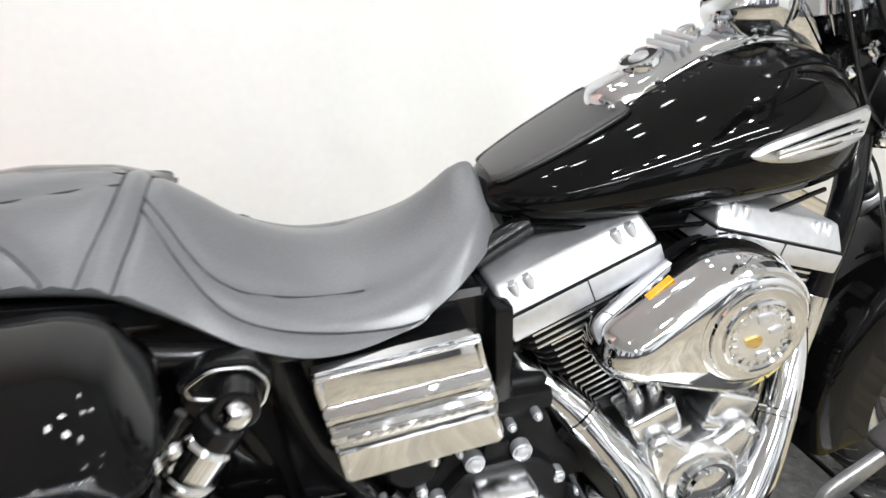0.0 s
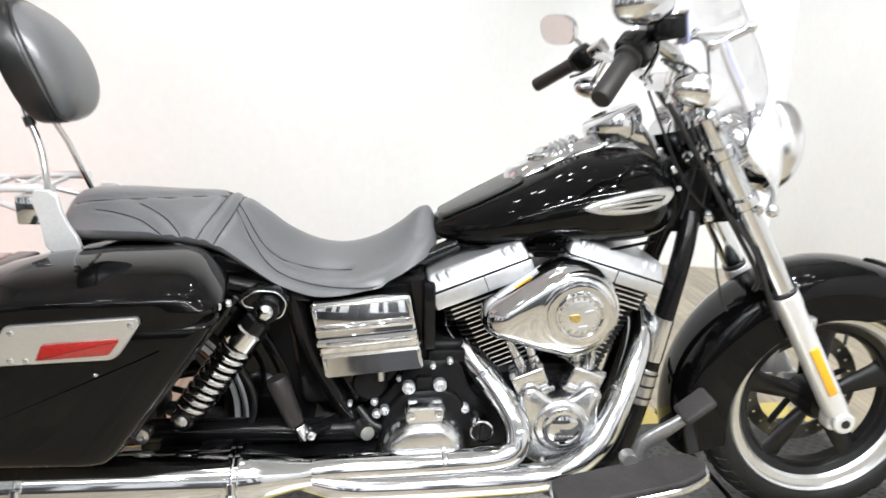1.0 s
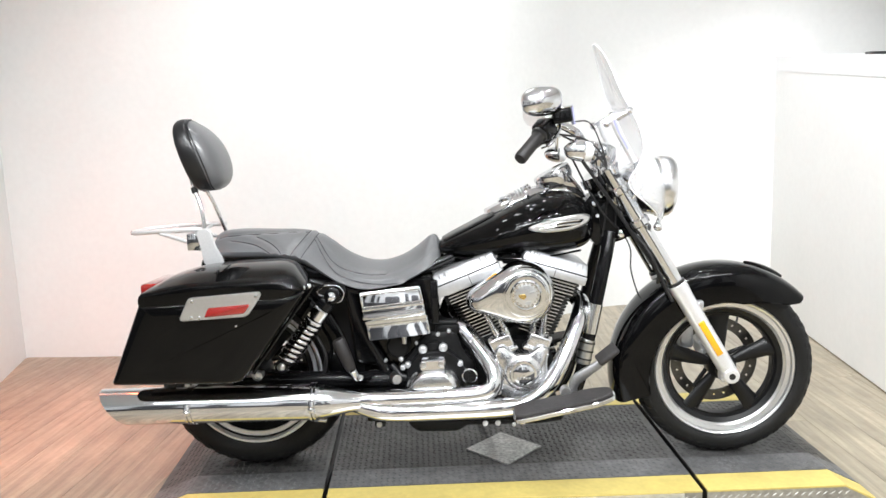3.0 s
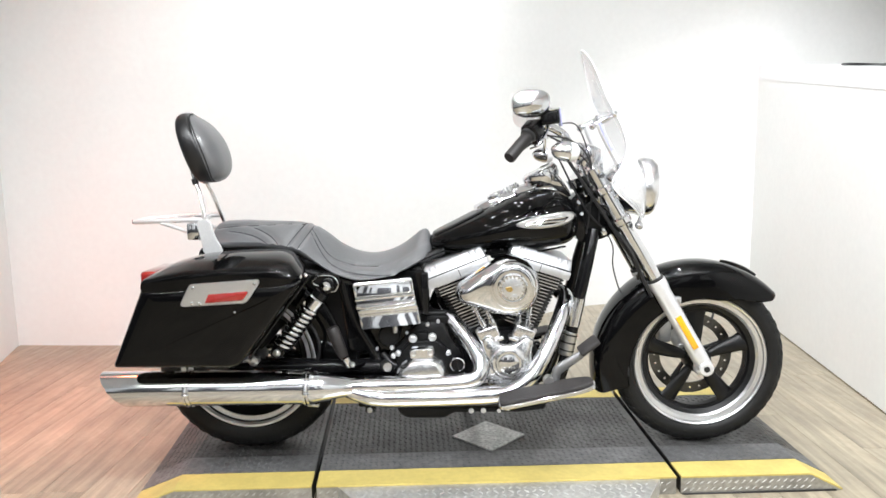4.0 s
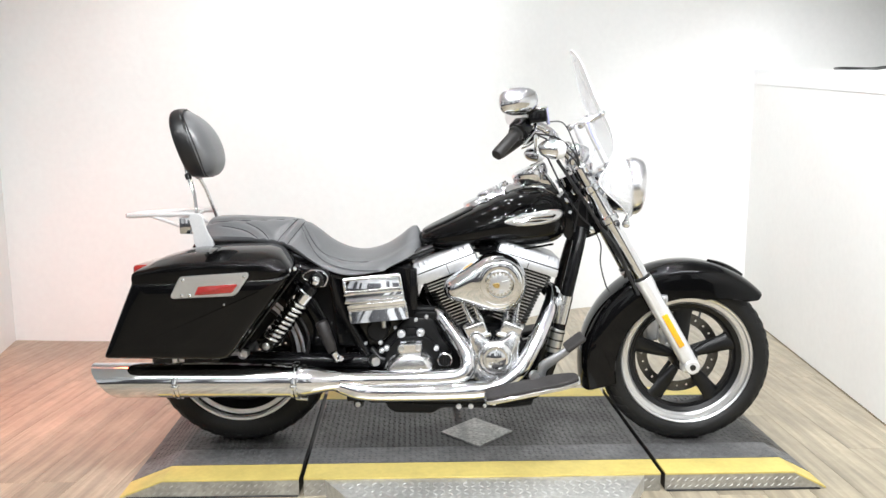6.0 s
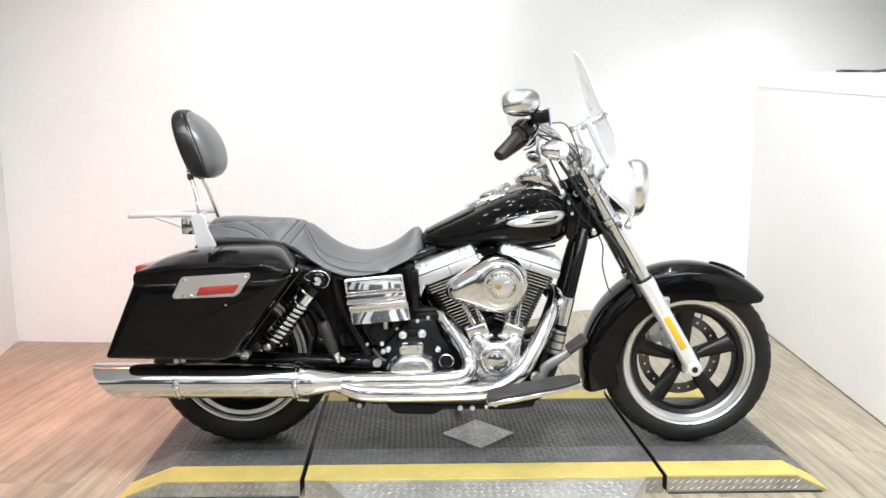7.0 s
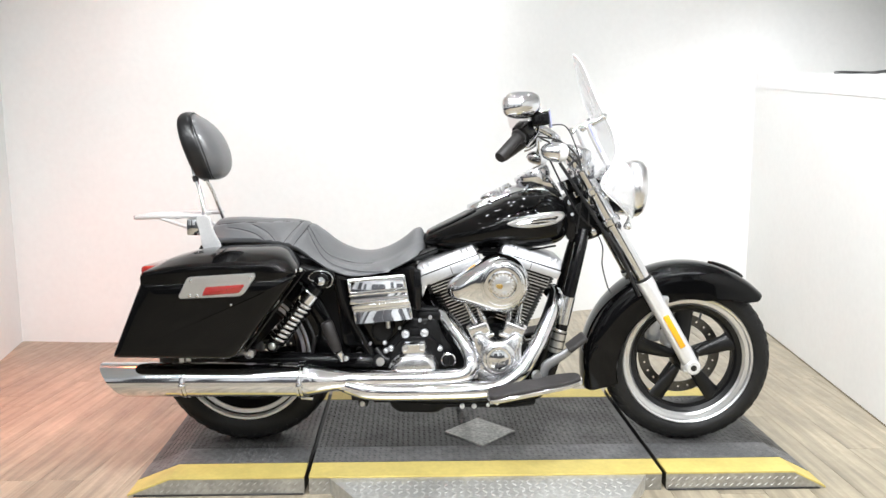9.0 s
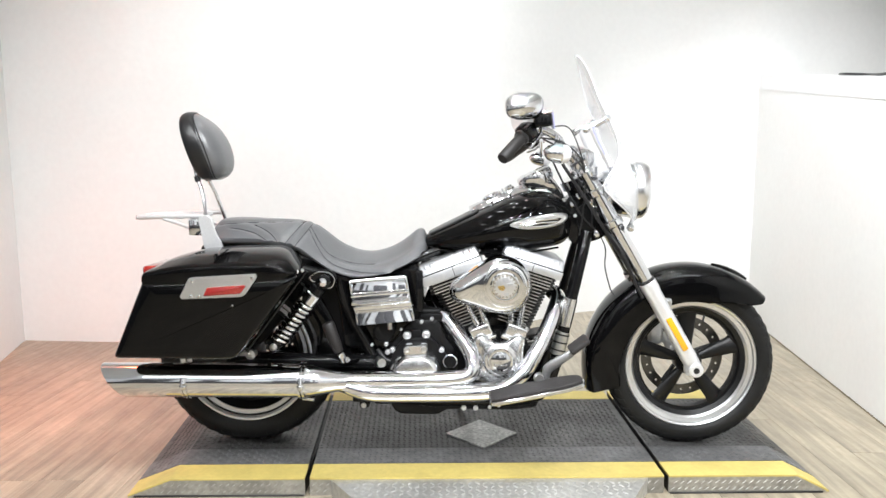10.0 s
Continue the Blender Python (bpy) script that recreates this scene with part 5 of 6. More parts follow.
part("cam_boss", lathe([(-0.006, 0.062), (0.002, 0.058), (0.008, 0.050)], (0.109, -0.216, 0.446), (0, -1, 0), 40), POLISHED, engine, "", 40)
timer = part("timer_cover", lathe([(-0.02, 0.043), (0, 0.043), (0.006, 0.0435), (0.010, 0.041), (0.010, 0.034), (0.015, 0.032), (0.019, 0.022), (0.021, 0.002)], (0.110, -0.225, 0.447), (0, -1, 0), 40), CHROME, engine, "chrome round timer cover", 30)
for k in range(5):
    part("raised_mark", rbox(0.088 + 0.009 * k, 0.094 + 0.009 * k, -0.247, -0.242, 0.432, 0.440, 0.001), CHROME, timer)
part("raised_shield", slab(round_corner([(0.098, 0.455), (0.122, 0.455), (0.120, 0.443), (0.110, 0.437), (0.100, 0.443)], 0.003, 2), [(-0.241, 0), (-0.246, 0.001)]), CHROME, timer)
for x, z in ((0.036, 0.512), (0.182, 0.512), (0.032, 0.385), (0.184, 0.42), (0.072, 0.362), (0.15, 0.372)):
    part("cover_bolt", hexbolt((x, -0.215, z), (0, -1, 0), 0.006, 0.008), STEEL, cam_cover)

# ---- air cleaner ----
AC = V((0.115, 0, 0.699))
ac = group("air_cleaner", "chrome teardrop air cleaner with a round medallion")
pts = []
R, L, r = 0.099, 0.133, 0.042
tip = V((AC.x - L, 0, AC.z - 0.018))
for k in range(37):
    a = radians(-112 + 232 * k / 36)
    pts.append((AC.x + R * math.cos(a), AC.z + R * math.sin(a) * 1.02))
for k in range(9):
    a = radians(122 + 118 * k / 8)
    pts.append((tip.x + r * math.cos(a) * 1.05, tip.z + r * math.sin(a)))
out = slab(pts, [(-0.160, 0.012), (-0.168, 0.002), (-0.185, 0), (-0.218, 0.002), (-0.236, 0.010), (-0.249, 0.022), (-0.256, 0.036)])
part("cover", out, CHROME, ac, "chrome teardrop cover", 50)
part("backing_plate", slab(pts, [(-0.135, 0.020), (-0.161, 0.016)]), CRINKLE, ac)
C = (AC.x + 0.006, -0.2555, AC.z + 0.006)
part("medallion_step", lathe([(-0.020, 0.084), (-0.008, 0.081), (-0.005, 0.077), (-0.0045, 0.0725), (0.001, 0.0715), (0.003, 0.068), (0.0035, 0.064), (0.0075, 0.063), (0.0085, 0.060), (0.0085, 0.056)], C, (0, -1, 0), 56), CHROME, ac, "", 25)
part("medallion_groove", ring([(0.004, 0.0565), (0.0065, 0.0545), (0.0065, 0.0500), (0.004, 0.0490)], C, (0, -1, 0), 48), CABLE, ac, "dark groove round the medallion")
part("medallion_ring", ring([(0.004, 0.0495), (0.012, 0.048), (0.013, 0.044), (0.010, 0.041), (0.004, 0.041)], C, (0, -1, 0), 48), CHROME, ac, "", 25)
med = part("medallion_disc", lathe([(0.003, 0.042), (0.007, 0.0415), (0.0105, 0.030), (0.0125, 0.016), (0.013, 0.002)], C, (0, -1, 0), 40), BRUSHED, ac, "chrome medallion disc", 25)
# plain emblem shapes on the disc
def emblem(name, outline, mat, lift):
    part(name, slab(outline, [(C[1] - 0.009, 0), (C[1] - 0.009 - lift, 0.001)]), mat, med, "", 30)


emblem("emblem_bar", round_corner([(C[0] - 0.026, C[2] + 0.002), (C[0] - 0.004, C[2] + 0.006), (C[0] + 0.002, C[2] - 0.004), (C[0] - 0.006, C[2] - 0.014), (C[0] - 0.020, C[2] - 0.010)], 0.004, 2), GOLD, 0.006)
emblem("emblem_bar", round_corner([(C[0] + 0.006, C[2] + 0.010), (C[0] + 0.024, C[2] + 0.014), (C[0] + 0.026, C[2] + 0.006), (C[0] + 0.008, C[2] + 0.002)], 0.003, 2), SATIN, 0.006)
for k in range(18):
    a = 2 * math.pi * k / 18
    part("raised_mark", rbox(-0.0028, 0.0028, -0.0012, 0.0012, -0.005, 0.005, 0.0006, 1), CHROME, med, "", 30, Matrix.Translation((C[0] + 0.036 * math.cos(a), C[1] - 0.0095, C[2] + 0.036 * math.sin(a))) @ Matrix.Rotation(math.pi / 2 - a, 4, "Y"))
emblem("emblem_shape", round_corner([(C[0] - 0.012, C[2] + 0.030), (C[0] + 0.010, C[2] + 0.032), (C[0] + 0.014, C[2] + 0.020), (C[0] - 0.008, C[2] + 0.016)], 0.004, 2), SATIN, 0.005)
emblem("emblem_shape", round_corner([(C[0] - 0.004, C[2] - 0.020), (C[0] + 0.016, C[2] - 0.018), (C[0] + 0.010, C[2] - 0.032), (C[0] - 0.006, C[2] - 0.028)], 0.004, 2), SATIN, 0.005)
# small orange service sticker on the shoulder
stick = rbox(-0.019, 0.019, -0.006, 0.006, -0.001, 0.001, 0.0008, 1)
part("sticker", stick, ORANGE, ac, "small orange sticker", 30, Matrix.Translation((0.018, -0.205, 0.7555)) @ Matrix.Rotation(radians(-37), 4, "Y"))
part("intake_manifold", rod((0.04, -0.07, 0.70), (0.18, -0.07, 0.70), 0.035, 18), CRINKLE, engine)
part("intake_body", rbox(0.055, 0.165, -0.14, 0.02, 0.64, 0.75, 0.015), CRINKLE, engine)
part("horn_bracket", rbox(0.045, 0.155, -0.10, -0.05, 0.785, 0.80, 0.004), CRINKLE, engine)
for k in range(4):
    part("ignition_bolt", dome((0.075 + 0.022 * k, -0.105, 0.815 - 0.004 * (k % 2)), (0, -1, 0.2), 0.008, 0.007, 12), CHROME, engine)
part("coil_mount", rbox(0.06, 0.16, -0.10, -0.02, 0.775, 0.815, 0.006), CRINKLE, engine)

# ---- transmission ----
trans = group("transmission", "black gearbox with a polished side cover")
part("gear_case", slab(round_corner([(-0.30, 0.33), (-0.05, 0.33), (-0.03, 0.40), (-0.04, 0.47), (-0.075, 0.50), (-0.10, 0.575), (-0.20, 0.565), (-0.245, 0.50), (-0.295, 0.46)], 0.025, 3), [(-0.155, 0.010), (-0.148, 0), (0.12, 0), (0.13, 0.01)]), CRINKLE, trans, "black crinkle-finish gearbox case", 40)
part("case_rib", rbox(-0.19, -0.155, -0.172, -0.140, 0.500, 0.540, 0.006, 2), CRINKLE, trans, "", 40)
part("top_cover", rbox(-0.165, -0.085, -0.150, -0.100, 0.560, 0.592, 0.008, 2), CRINKLE, trans, "", 40)
part("top_case", rbox(-0.205, -0.085, -0.135, 0.10, 0.52, 0.605, 0.012, 3), CRINKLE, trans, "", 40)
part("side_flange", slab(round_corner([(-0.275, 0.365), (-0.075, 0.365), (-0.07, 0.45), (-0.105, 0.50), (-0.13, 0.515), (-0.215, 0.51), (-0.255, 0.465)], 0.02, 3), [(-0.15, 0), (-0.178, 0), (-0.182, 0.004)]), CRINKLE, trans, "", 40)
cov = part("side_cover", slab(round_corner([(-0.262, 0.372), (-0.092, 0.372), (-0.086, 0.410), (-0.100, 0.448), (-0.135, 0.472), (-0.212, 0.470), (-0.250, 0.440), (-0.266, 0.405)], 0.03, 3), [(-0.165, 0), (-0.212, 0.001), (-0.227, 0.006), (-0.239, 0.018), (-0.243, 0.030)]), POLISHED, trans, "polished silver clutch release cover", 50)
tab = part("cover_tab", slab(round_corner([(-0.215, 0.463), (-0.134, 0.466), (-0.132, 0.500), (-0.213, 0.498)], 0.010, 3), [(-0.165, 0), (-0.222, 0), (-0.227, 0.004)]), POLISHED, trans, "", 40)
for x, z in ((-0.202, 0.484), (-0.146, 0.486)):
    part("socket_screw", lathe([(0, 0.0095), (0.004, 0.0095), (0.005, 0.006), (0.001, 0.005)], (x, -0.227, z), (0, -1, 0), 14), STEEL, tab, "", 30)
part("embossed_bar", rbox(-0.205, -0.145, -0.246, -0.240, 0.390, 0.399, 0.002), SATIN, cov)
for x, z, r in ((-0.205, 0.520, 0.011), (-0.140, 0.524, 0.011), (-0.255, 0.470, 0.008), (-0.272, 0.462, 0.007), (-0.246, 0.388, 0.007), (-0.098, 0.386, 0.007), (-0.088, 0.470, 0.008), (-0.155, 0.568, 0.005), (-0.12, 0.578, 0.005), (-0.225, 0.541, 0.004), (-0.276, 0.490, 0.006), (-0.326, 0.487, 0.004)):
    part("case_bolt", join(lathe([(-0.012, r * 1.25), (0.002, r * 1.25)], (x, -0.178, z), (0, -1, 0), 16), lathe([(0.0, r), (0.006, r), (0.008, r * 0.6), (0.005, r * 0.5)], (x, -0.178, z), (0, -1, 0), 14)), SATIN, trans, "", 30)
cap = part("oil_filler_cap", lathe([(-0.05, 0.018), (-0.02, 0.022), (0.0, 0.0245), (0.008, 0.0245), (0.010, 0.021), (0.005, 0.019)], (-0.058, -0.222, 0.445), (0, -1, 0), 28), CHROME, trans, "chrome-rimmed oil filler cap", 30)
part("cap_face", lathe([(0.004, 0.0195), (0.0065, 0.019)], (-0.058, -0.222, 0.445), (0, -1, 0), 24), CRINKLE, cap)
part("cap_grip", rbox(-0.062, -0.054, -0.234, -0.226, 0.429, 0.461, 0.002), CRINKLE, cap)
part("oil_pan", rbox(-0.34, 0.20, -0.10, 0.10, 0.245, 0.335, 0.02, 3), CRINKLE, engine, "black oil pan", 40)
part("sump", slab(round_corner([(-0.276, 0.275), (-0.262, 0.238), (-0.236, 0.220), (-0.105, 0.218), (-0.072, 0.238), (0.16, 0.237), (0.245, 0.247), (0.250, 0.275)], 0.012, 3), [(-0.118, 0.006), (-0.112, 0), (0.105, 0), (0.11, 0.006)]), CRINKLE, engine, "black sump under the exhaust", 40)

part("stand_bracket", join(rbox(-0.392, -0.335, -0.20, -0.12, 0.292, 0.314, 0.005), rbox(-0.370, -0.336, -0.195, -0.12, 0.270, 0.298, 0.006)), FRAME_BLACK, engine, "black bracket under the exhaust", 40)
for x, y, z in ((-0.354, -0.198, 0.281), (-0.012, -0.120, 0.245), (0.030, -0.120, 0.245)):
    part("sump_bolt", hexbolt((x, y, z), (0, -1, 0), 0.007, 0.008), STEEL, engine)

# oil tank and its hose below the electrical cover
part("oil_tank", slab(round_corner([(-0.345, 0.47), (-0.225, 0.47), (-0.215, 0.60), (-0.34, 0.61)], 0.02, 3), [(-0.12, 0.008), (-0.11, 0), (0.11, 0), (0.12, 0.008)]), FRAME_BLACK, engine, "black oil tank", 40)
part("hose_fitting", lathe([(0, 0.018), (0.02, 0.020), (0.03, 0.015), (0.045, 0.015)], (-0.305, -0.155, 0.425), (0.35, -1, 0.1), 16), STEEL, engine)
part("oil_filter", rod((-0.285, -0.12, 0.53), (-0.285, -0.175, 0.53), 0.037, 22), CRINKLE, engine, "black oil tank cap")
part("oil_hose", tube([(-0.31, -0.14, 0.46), (-0.275, -0.165, 0.43), (-0.235, -0.165, 0.425)], 0.010, 10), CABLE, engine)

# ---- chrome electrical side cover ----
ecov = group("electrical_cover", "chrome ribbed electrical side cover")
PROF = [(-0.188, 0.0), (-0.202, 0.001), (-0.2135, 0.005), (-0.2060, 0.046), (-0.216, 0.049), (-0.217, 0.053), (-0.213, 0.056), (-0.214, 0.066), (-0.224, 0.070), (-0.229, 0.076), (-0.229, 0.084), (-0.224, 0.089),
        (-0.215, 0.091), (-0.214, 0.099), (-0.219, 0.102), (-0.220, 0.106), (-0.213, 0.110), (-0.2090, 0.112), (-0.2045, 0.152), (-0.202, 0.157), (-0.188, 0.158)]
M = Matrix.Translation((-0.372, 0, 0.558)) @ Matrix.Rotation(radians(-5.2), 4, "Y") @ Matrix(((1, 0, -0.09, 0), (0, 1, 0, 0), (0, 0, 1, 0), (0, 0, 0, 1)))
xs = [(0, 0.010), (0.002, 0.003), (0.008, 0), (0.190, 0), (0.197, 0.003), (0.200, 0.010)]
rings = [[M @ V((x, y + i, z * (1 - 2 * i / 0.158) + i)) for y, z in PROF] for x, i in xs]
part("cover_body", loft(rings), CHROME, ecov, "", 30)
part("cover_back", rbox(0.006, 0.194, -0.192, -0.118, 0.004, 0.150, 0.004), FRAME_BLACK, ecov, "", 30, M)
part("rib_insert", rbox(0.020, 0.182, -0.2335, -0.226, 0.0755, 0.0845, 0.003, 2), CHROME, ecov, "", 30, M)
for k in range(12):
    part("raised_mark", rbox(0.030 + 0.012 * k, 0.037 + 0.012 * k, -0.2355, -0.232, 0.0775, 0.0825, 0.001), CHROME, ecov, "", 30, M)
for x0 in (0.004, 0.190):
    for z0, z1 in ((0.006, 0.045), (0.113, 0.150)):
        part("end_frame", rbox(x0, x0 + 0.006, -0.2115, -0.205, z0, z1, 0.002, 2), CHROME, ecov, "", 30, M)
for z0 in (0.0065, 0.046, 0.112, 0.1515):
    part("edge_bead", rod(M @ V((0.006, -0.2085, z0)), M @ V((0.194, -0.2085, z0)), 0.0028, 10), CHROME, ecov, "", 40)
part("cover_clip", rod((-0.262, -0.19, 0.568), (-0.262, -0.19, 0.545), 0.008, 12), STEEL, ecov)
part("bracket", rbox(-0.175, -0.150, -0.17, -0.05, 0.60, 0.74, 0.006), FRAME_BLACK, ecov)

# ---- exhaust ----
ex = group("exhaust_rear_header", "chrome rear-cylinder header pipe and heat shield")
Y = -0.262
part("pipe", tube([(-0.120, -0.060, 0.612), (-0.108, -0.090, 0.592), (-0.070, -0.125, 0.565), (-0.026, -0.165, 0.516), (0.006, -0.203, 0.472), (0.018, -0.228, 0.435), (0.004, -0.240, 0.404), (-0.050, -0.245, 0.391), (-0.20, -0.250, 0.387), (-0.33, -0.255, 0.387), (-0.43, -0.268, 0.390)], 0.0285, 24, 8), CHROME, ex, "", 60)
part("port_clamp", tube([(-0.085, -0.045, 0.655), (-0.110, -0.050, 0.640), (-0.120, -0.068, 0.608)], 0.033, 18), FRAME_BLACK, ex)
for p, q in (((-0.046, -0.147, 0.540), (-0.039, -0.153, 0.532)), ((-0.13, -0.247, 0.389), (-0.142, -0.2475, 0.389))):
    part("shield_clamp", rod(p, q, 0.0300, 24), CHROME, ex, "", 40)
ex2 = group("exhaust_front_header", "chrome front-cylinder header pipe and heat shield")
part("pipe", tube([(0.305, -0.030, 0.645), (0.318, -0.060, 0.628), (0.300, -0.115, 0.590), (0.270, -0.157, 0.533), (0.228, -0.197, 0.462), (0.188, -0.222, 0.407), (0.130, -0.238, 0.366), (0.06, -0.246, 0.350), (-0.05, -0.250, 0.346), (-0.24, -0.256, 0.346)], 0.0275, 24, 8), CHROME, ex2, "", 60)
part("heat_shield", tube([(0.10, -0.252, 0.356), (0.04, -0.255, 0.350), (-0.10, -0.258, 0.347), (-0.28, -0.262, 0.348), (-0.345, -0.268, 0.356), (-0.42, -0.276, 0.380)], 0.03, 24, 6, radii=[0.027, 0.0305, 0.0315, 0.0325, 0.031, 0.022]), CHROME, ex2, "", 60)
part("shield_clamp", rod((0.252, -0.174, 0.503), (0.247, -0.179, 0.494), 0.0295, 24), CHROME, ex2, "", 40)
mf = group("muffler", "long chrome muffler with a slash-cut tip")
MY, MZ = -0.298, 0.400
mprof = [(-0.395, 0.030), (-0.43, 0.034), (-0.475, 0.044), (-0.525, 0.0535), (-0.56, 0.0545), (-0.90, 0.0555), (-1.06, 0.0565)]
rings = []
for x, r in mprof:
    rings.append([V((x, MY + (0.03 * (x + 0.53) / 0.14 if x > -0.53 else 0) + r * math.cos(a), MZ - (0.012 * (x + 0.53) / 0.14 if x > -0.53 else 0) + r * math.sin(a))) for a in [2 * math.pi * k / 40 for k in range(40)]])
rr = 0.0565
for inset, back in ((0, 0), (0.004, 0), (0.006, -0.12)):
    rings.append([V((-1.150 - 0.044 * math.sin(2 * math.pi * k / 40) - back * 1.0, MY + (rr - inset) * math.cos(2 * math.pi * k / 40), MZ + (rr - inset) * math.sin(2 * math.pi * k / 40))) for k in range(40)])
part("muffler_body", loft(rings), CHROME, mf, "", 45)
for x in (-0.905, -0.918, -0.528, -0.540):
    part("clamp_band", ring([(-0.0045, 0.054), (-0.0035, 0.0592), (0.0035, 0.0592), (0.0045, 0.054)], (x, MY, MZ), (1, 0, 0), 40), CHROME, mf, "", 40)
for x in (-0.911, -0.534):
    part("clamp_bolt", rod((x, MY - 0.0545, MZ + 0.022), (x, MY - 0.060, MZ + 0.004), 0.0085, 12), CHROME, mf)
    part("clamp_nut", dome((x, MY - 0.058, MZ - 0.004), (0, -1, -0.2), 0.011, 0.010, 14), CHROME, mf)
part("hanger", rbox(-0.62, -0.56, MY + 0.02, MY + 0.10, MZ - 0.01, MZ + 0.03, 0.006), FRAME_BLACK, mf)
part("hanger_foot", rod((-0.560, -0.215, 0.312), (-0.520, -0.215, 0.308), 0.009, 14), CHROME, mf, "", 40)
part("crossover_pipe", tube([(-0.24, -0.262, 0.345), (-0.34, -0.26, 0.352), (-0.42, -0.275, 0.385)], 0.024, 16), CHROME, mf, "", 60)

# ---- shocks ----
for side in (-1, 1):
    sh = group("rear_shock", "chrome coil-over rear shock")
    a, b = V((-0.474, side * 0.232, 0.716)), V((-0.642, side * 0.240, 0.500))
    d = (b - a).normalized()
    L = (b - a).length
    part("upper_eye", lathe([(-0.018, 0.019), (-0.016, 0.024), (0.016, 0.024), (0.018, 0.019)], a, YAXIS, 22), FRAME_BLACK, sh, "", 40)
    part("upper_cap", rod(a + d * 0.022, a + d * 0.052, 0.0265, 24), FRAME_BLACK, sh, "", 40)
    part("chrome_shroud", rod(a + d * 0.050, a + d * 0.092, 0.0290, 24), CHROME, sh, "chrome shock cover", 40)
    part("damper_body", rod(a + d * 0.06, a + d * (L - 0.02), 0.017, 18), FRAME_BLACK, sh, "", 40)
    _, s1, s2 = frame_of(d)
    helix = []
    n = 9
    for k in range(n * 14 + 1):
        t = k / (n * 14)
        ang = 2 * math.pi * n * t
        helix.append(a + d * (0.085 + (L - 0.115) * t) + (s1 * math.cos(ang) + s2 * math.sin(ang)) * 0.0265)
    part("coil_spring", tube(helix, 0.0068, 8, 1, smooth=False), CHROME, sh, "chrome coil spring", 60)
    part("lower_cup", rod(b - d * 0.038, b - d * 0.016, 0.030, 22), FRAME_BLACK, sh, "", 40)
    part("lower_eye", lathe([(-0.016, 0.018), (-0.014, 0.022), (0.014, 0.022), (0.016, 0.018)], b, YAXIS, 20), FRAME_BLACK, sh, "", 40)
    part("upper_bolt", lathe([(0, 0.0155), (0.008, 0.0158), (0.014, 0.013), (0.018, 0.007), (0.0185, 0.001)], a + V((0, side * 0.018, 0)), (0, side, 0), 22), CHROME, sh, "chrome acorn bolt", 40)
    part("lower_bolt", lathe([(0, 0.012), (0.006, 0.012), (0.010, 0.006)], b + V((0, side * 0.016, 0)), (0, side, 0), 16), STEEL, sh)
    outline = round_corner([(-0.525, 0.728), (-0.497, 0.745), (-0.458, 0.742), (-0.440, 0.720), (-0.450, 0.694), (-0.464, 0.688), (-0.486, 0.706), (-0.52, 0.714)], 0.010, 3)
    part("bracket_rim", tube([V((x, side * 0.212, z)) for x, z in outline + outline[:1]], 0.0026, 8, 1), CHROME, sh, "chrome bracket edge", 60)
    mt = slab(round_corner([(-0.535, 0.730), (-0.500, 0.752), (-0.455, 0.748), (-0.432, 0.722), (-0.445, 0.690), (-0.462, 0.682), (-0.488, 0.705), (-0.53, 0.712)], 0.010, 3), [(side * 0.176, 0.002), (side * 0.180, 0), (side * 0.204, 0), (side * 0.208, 0.003)])
    part("mount_bracket", mt, FRAME_BLACK, sh, "black shock mount bracket", 35)
# black plate added so no bright floor shows beneath the swingarm
part("swingarm_shield", rbox(-0.72, -0.27, -0.235, -0.05, 0.375, 0.395, 0.006), FRAME_BLACK, bike, "added black plate that hides the floor under the swingarm")
part("rear_brake_hose", tube([(-0.56, -0.17, 0.60), (-0.52, -0.18, 0.52), (-0.525, -0.175, 0.46), (-0.55, -0.17, 0.43)], 0.006, 8), CABLE, bike)

# ---- passenger peg, floorboard, brake pedal ----
peg = group("passenger_peg", "folded rubber passenger peg")
part("peg_rubber", lathe([(0, 0.017), (0.006, 0.021), (0.085, 0.019), (0.105, 0.016)], (-0.462, -0.246, 0.580), (0.036, 0.006, -0.105), 18), GRIP_RUBBER, peg, "grey rubber peg sleeve", 40)
part("peg_clevis", rod((-0.424, -0.240, 0.478), (-0.412, -0.232, 0.445), 0.014, 14), CHROME, peg)
part("peg_bolt", dome((-0.400, -0.245, 0.455), (0, -1, 0), 0.012, 0.010), CHROME, peg)
part("peg_mount", rod((-0.412, -0.225, 0.450), (-0.36, -0.14, 0.43), 0.016, 14), FRAME_BLACK, peg)

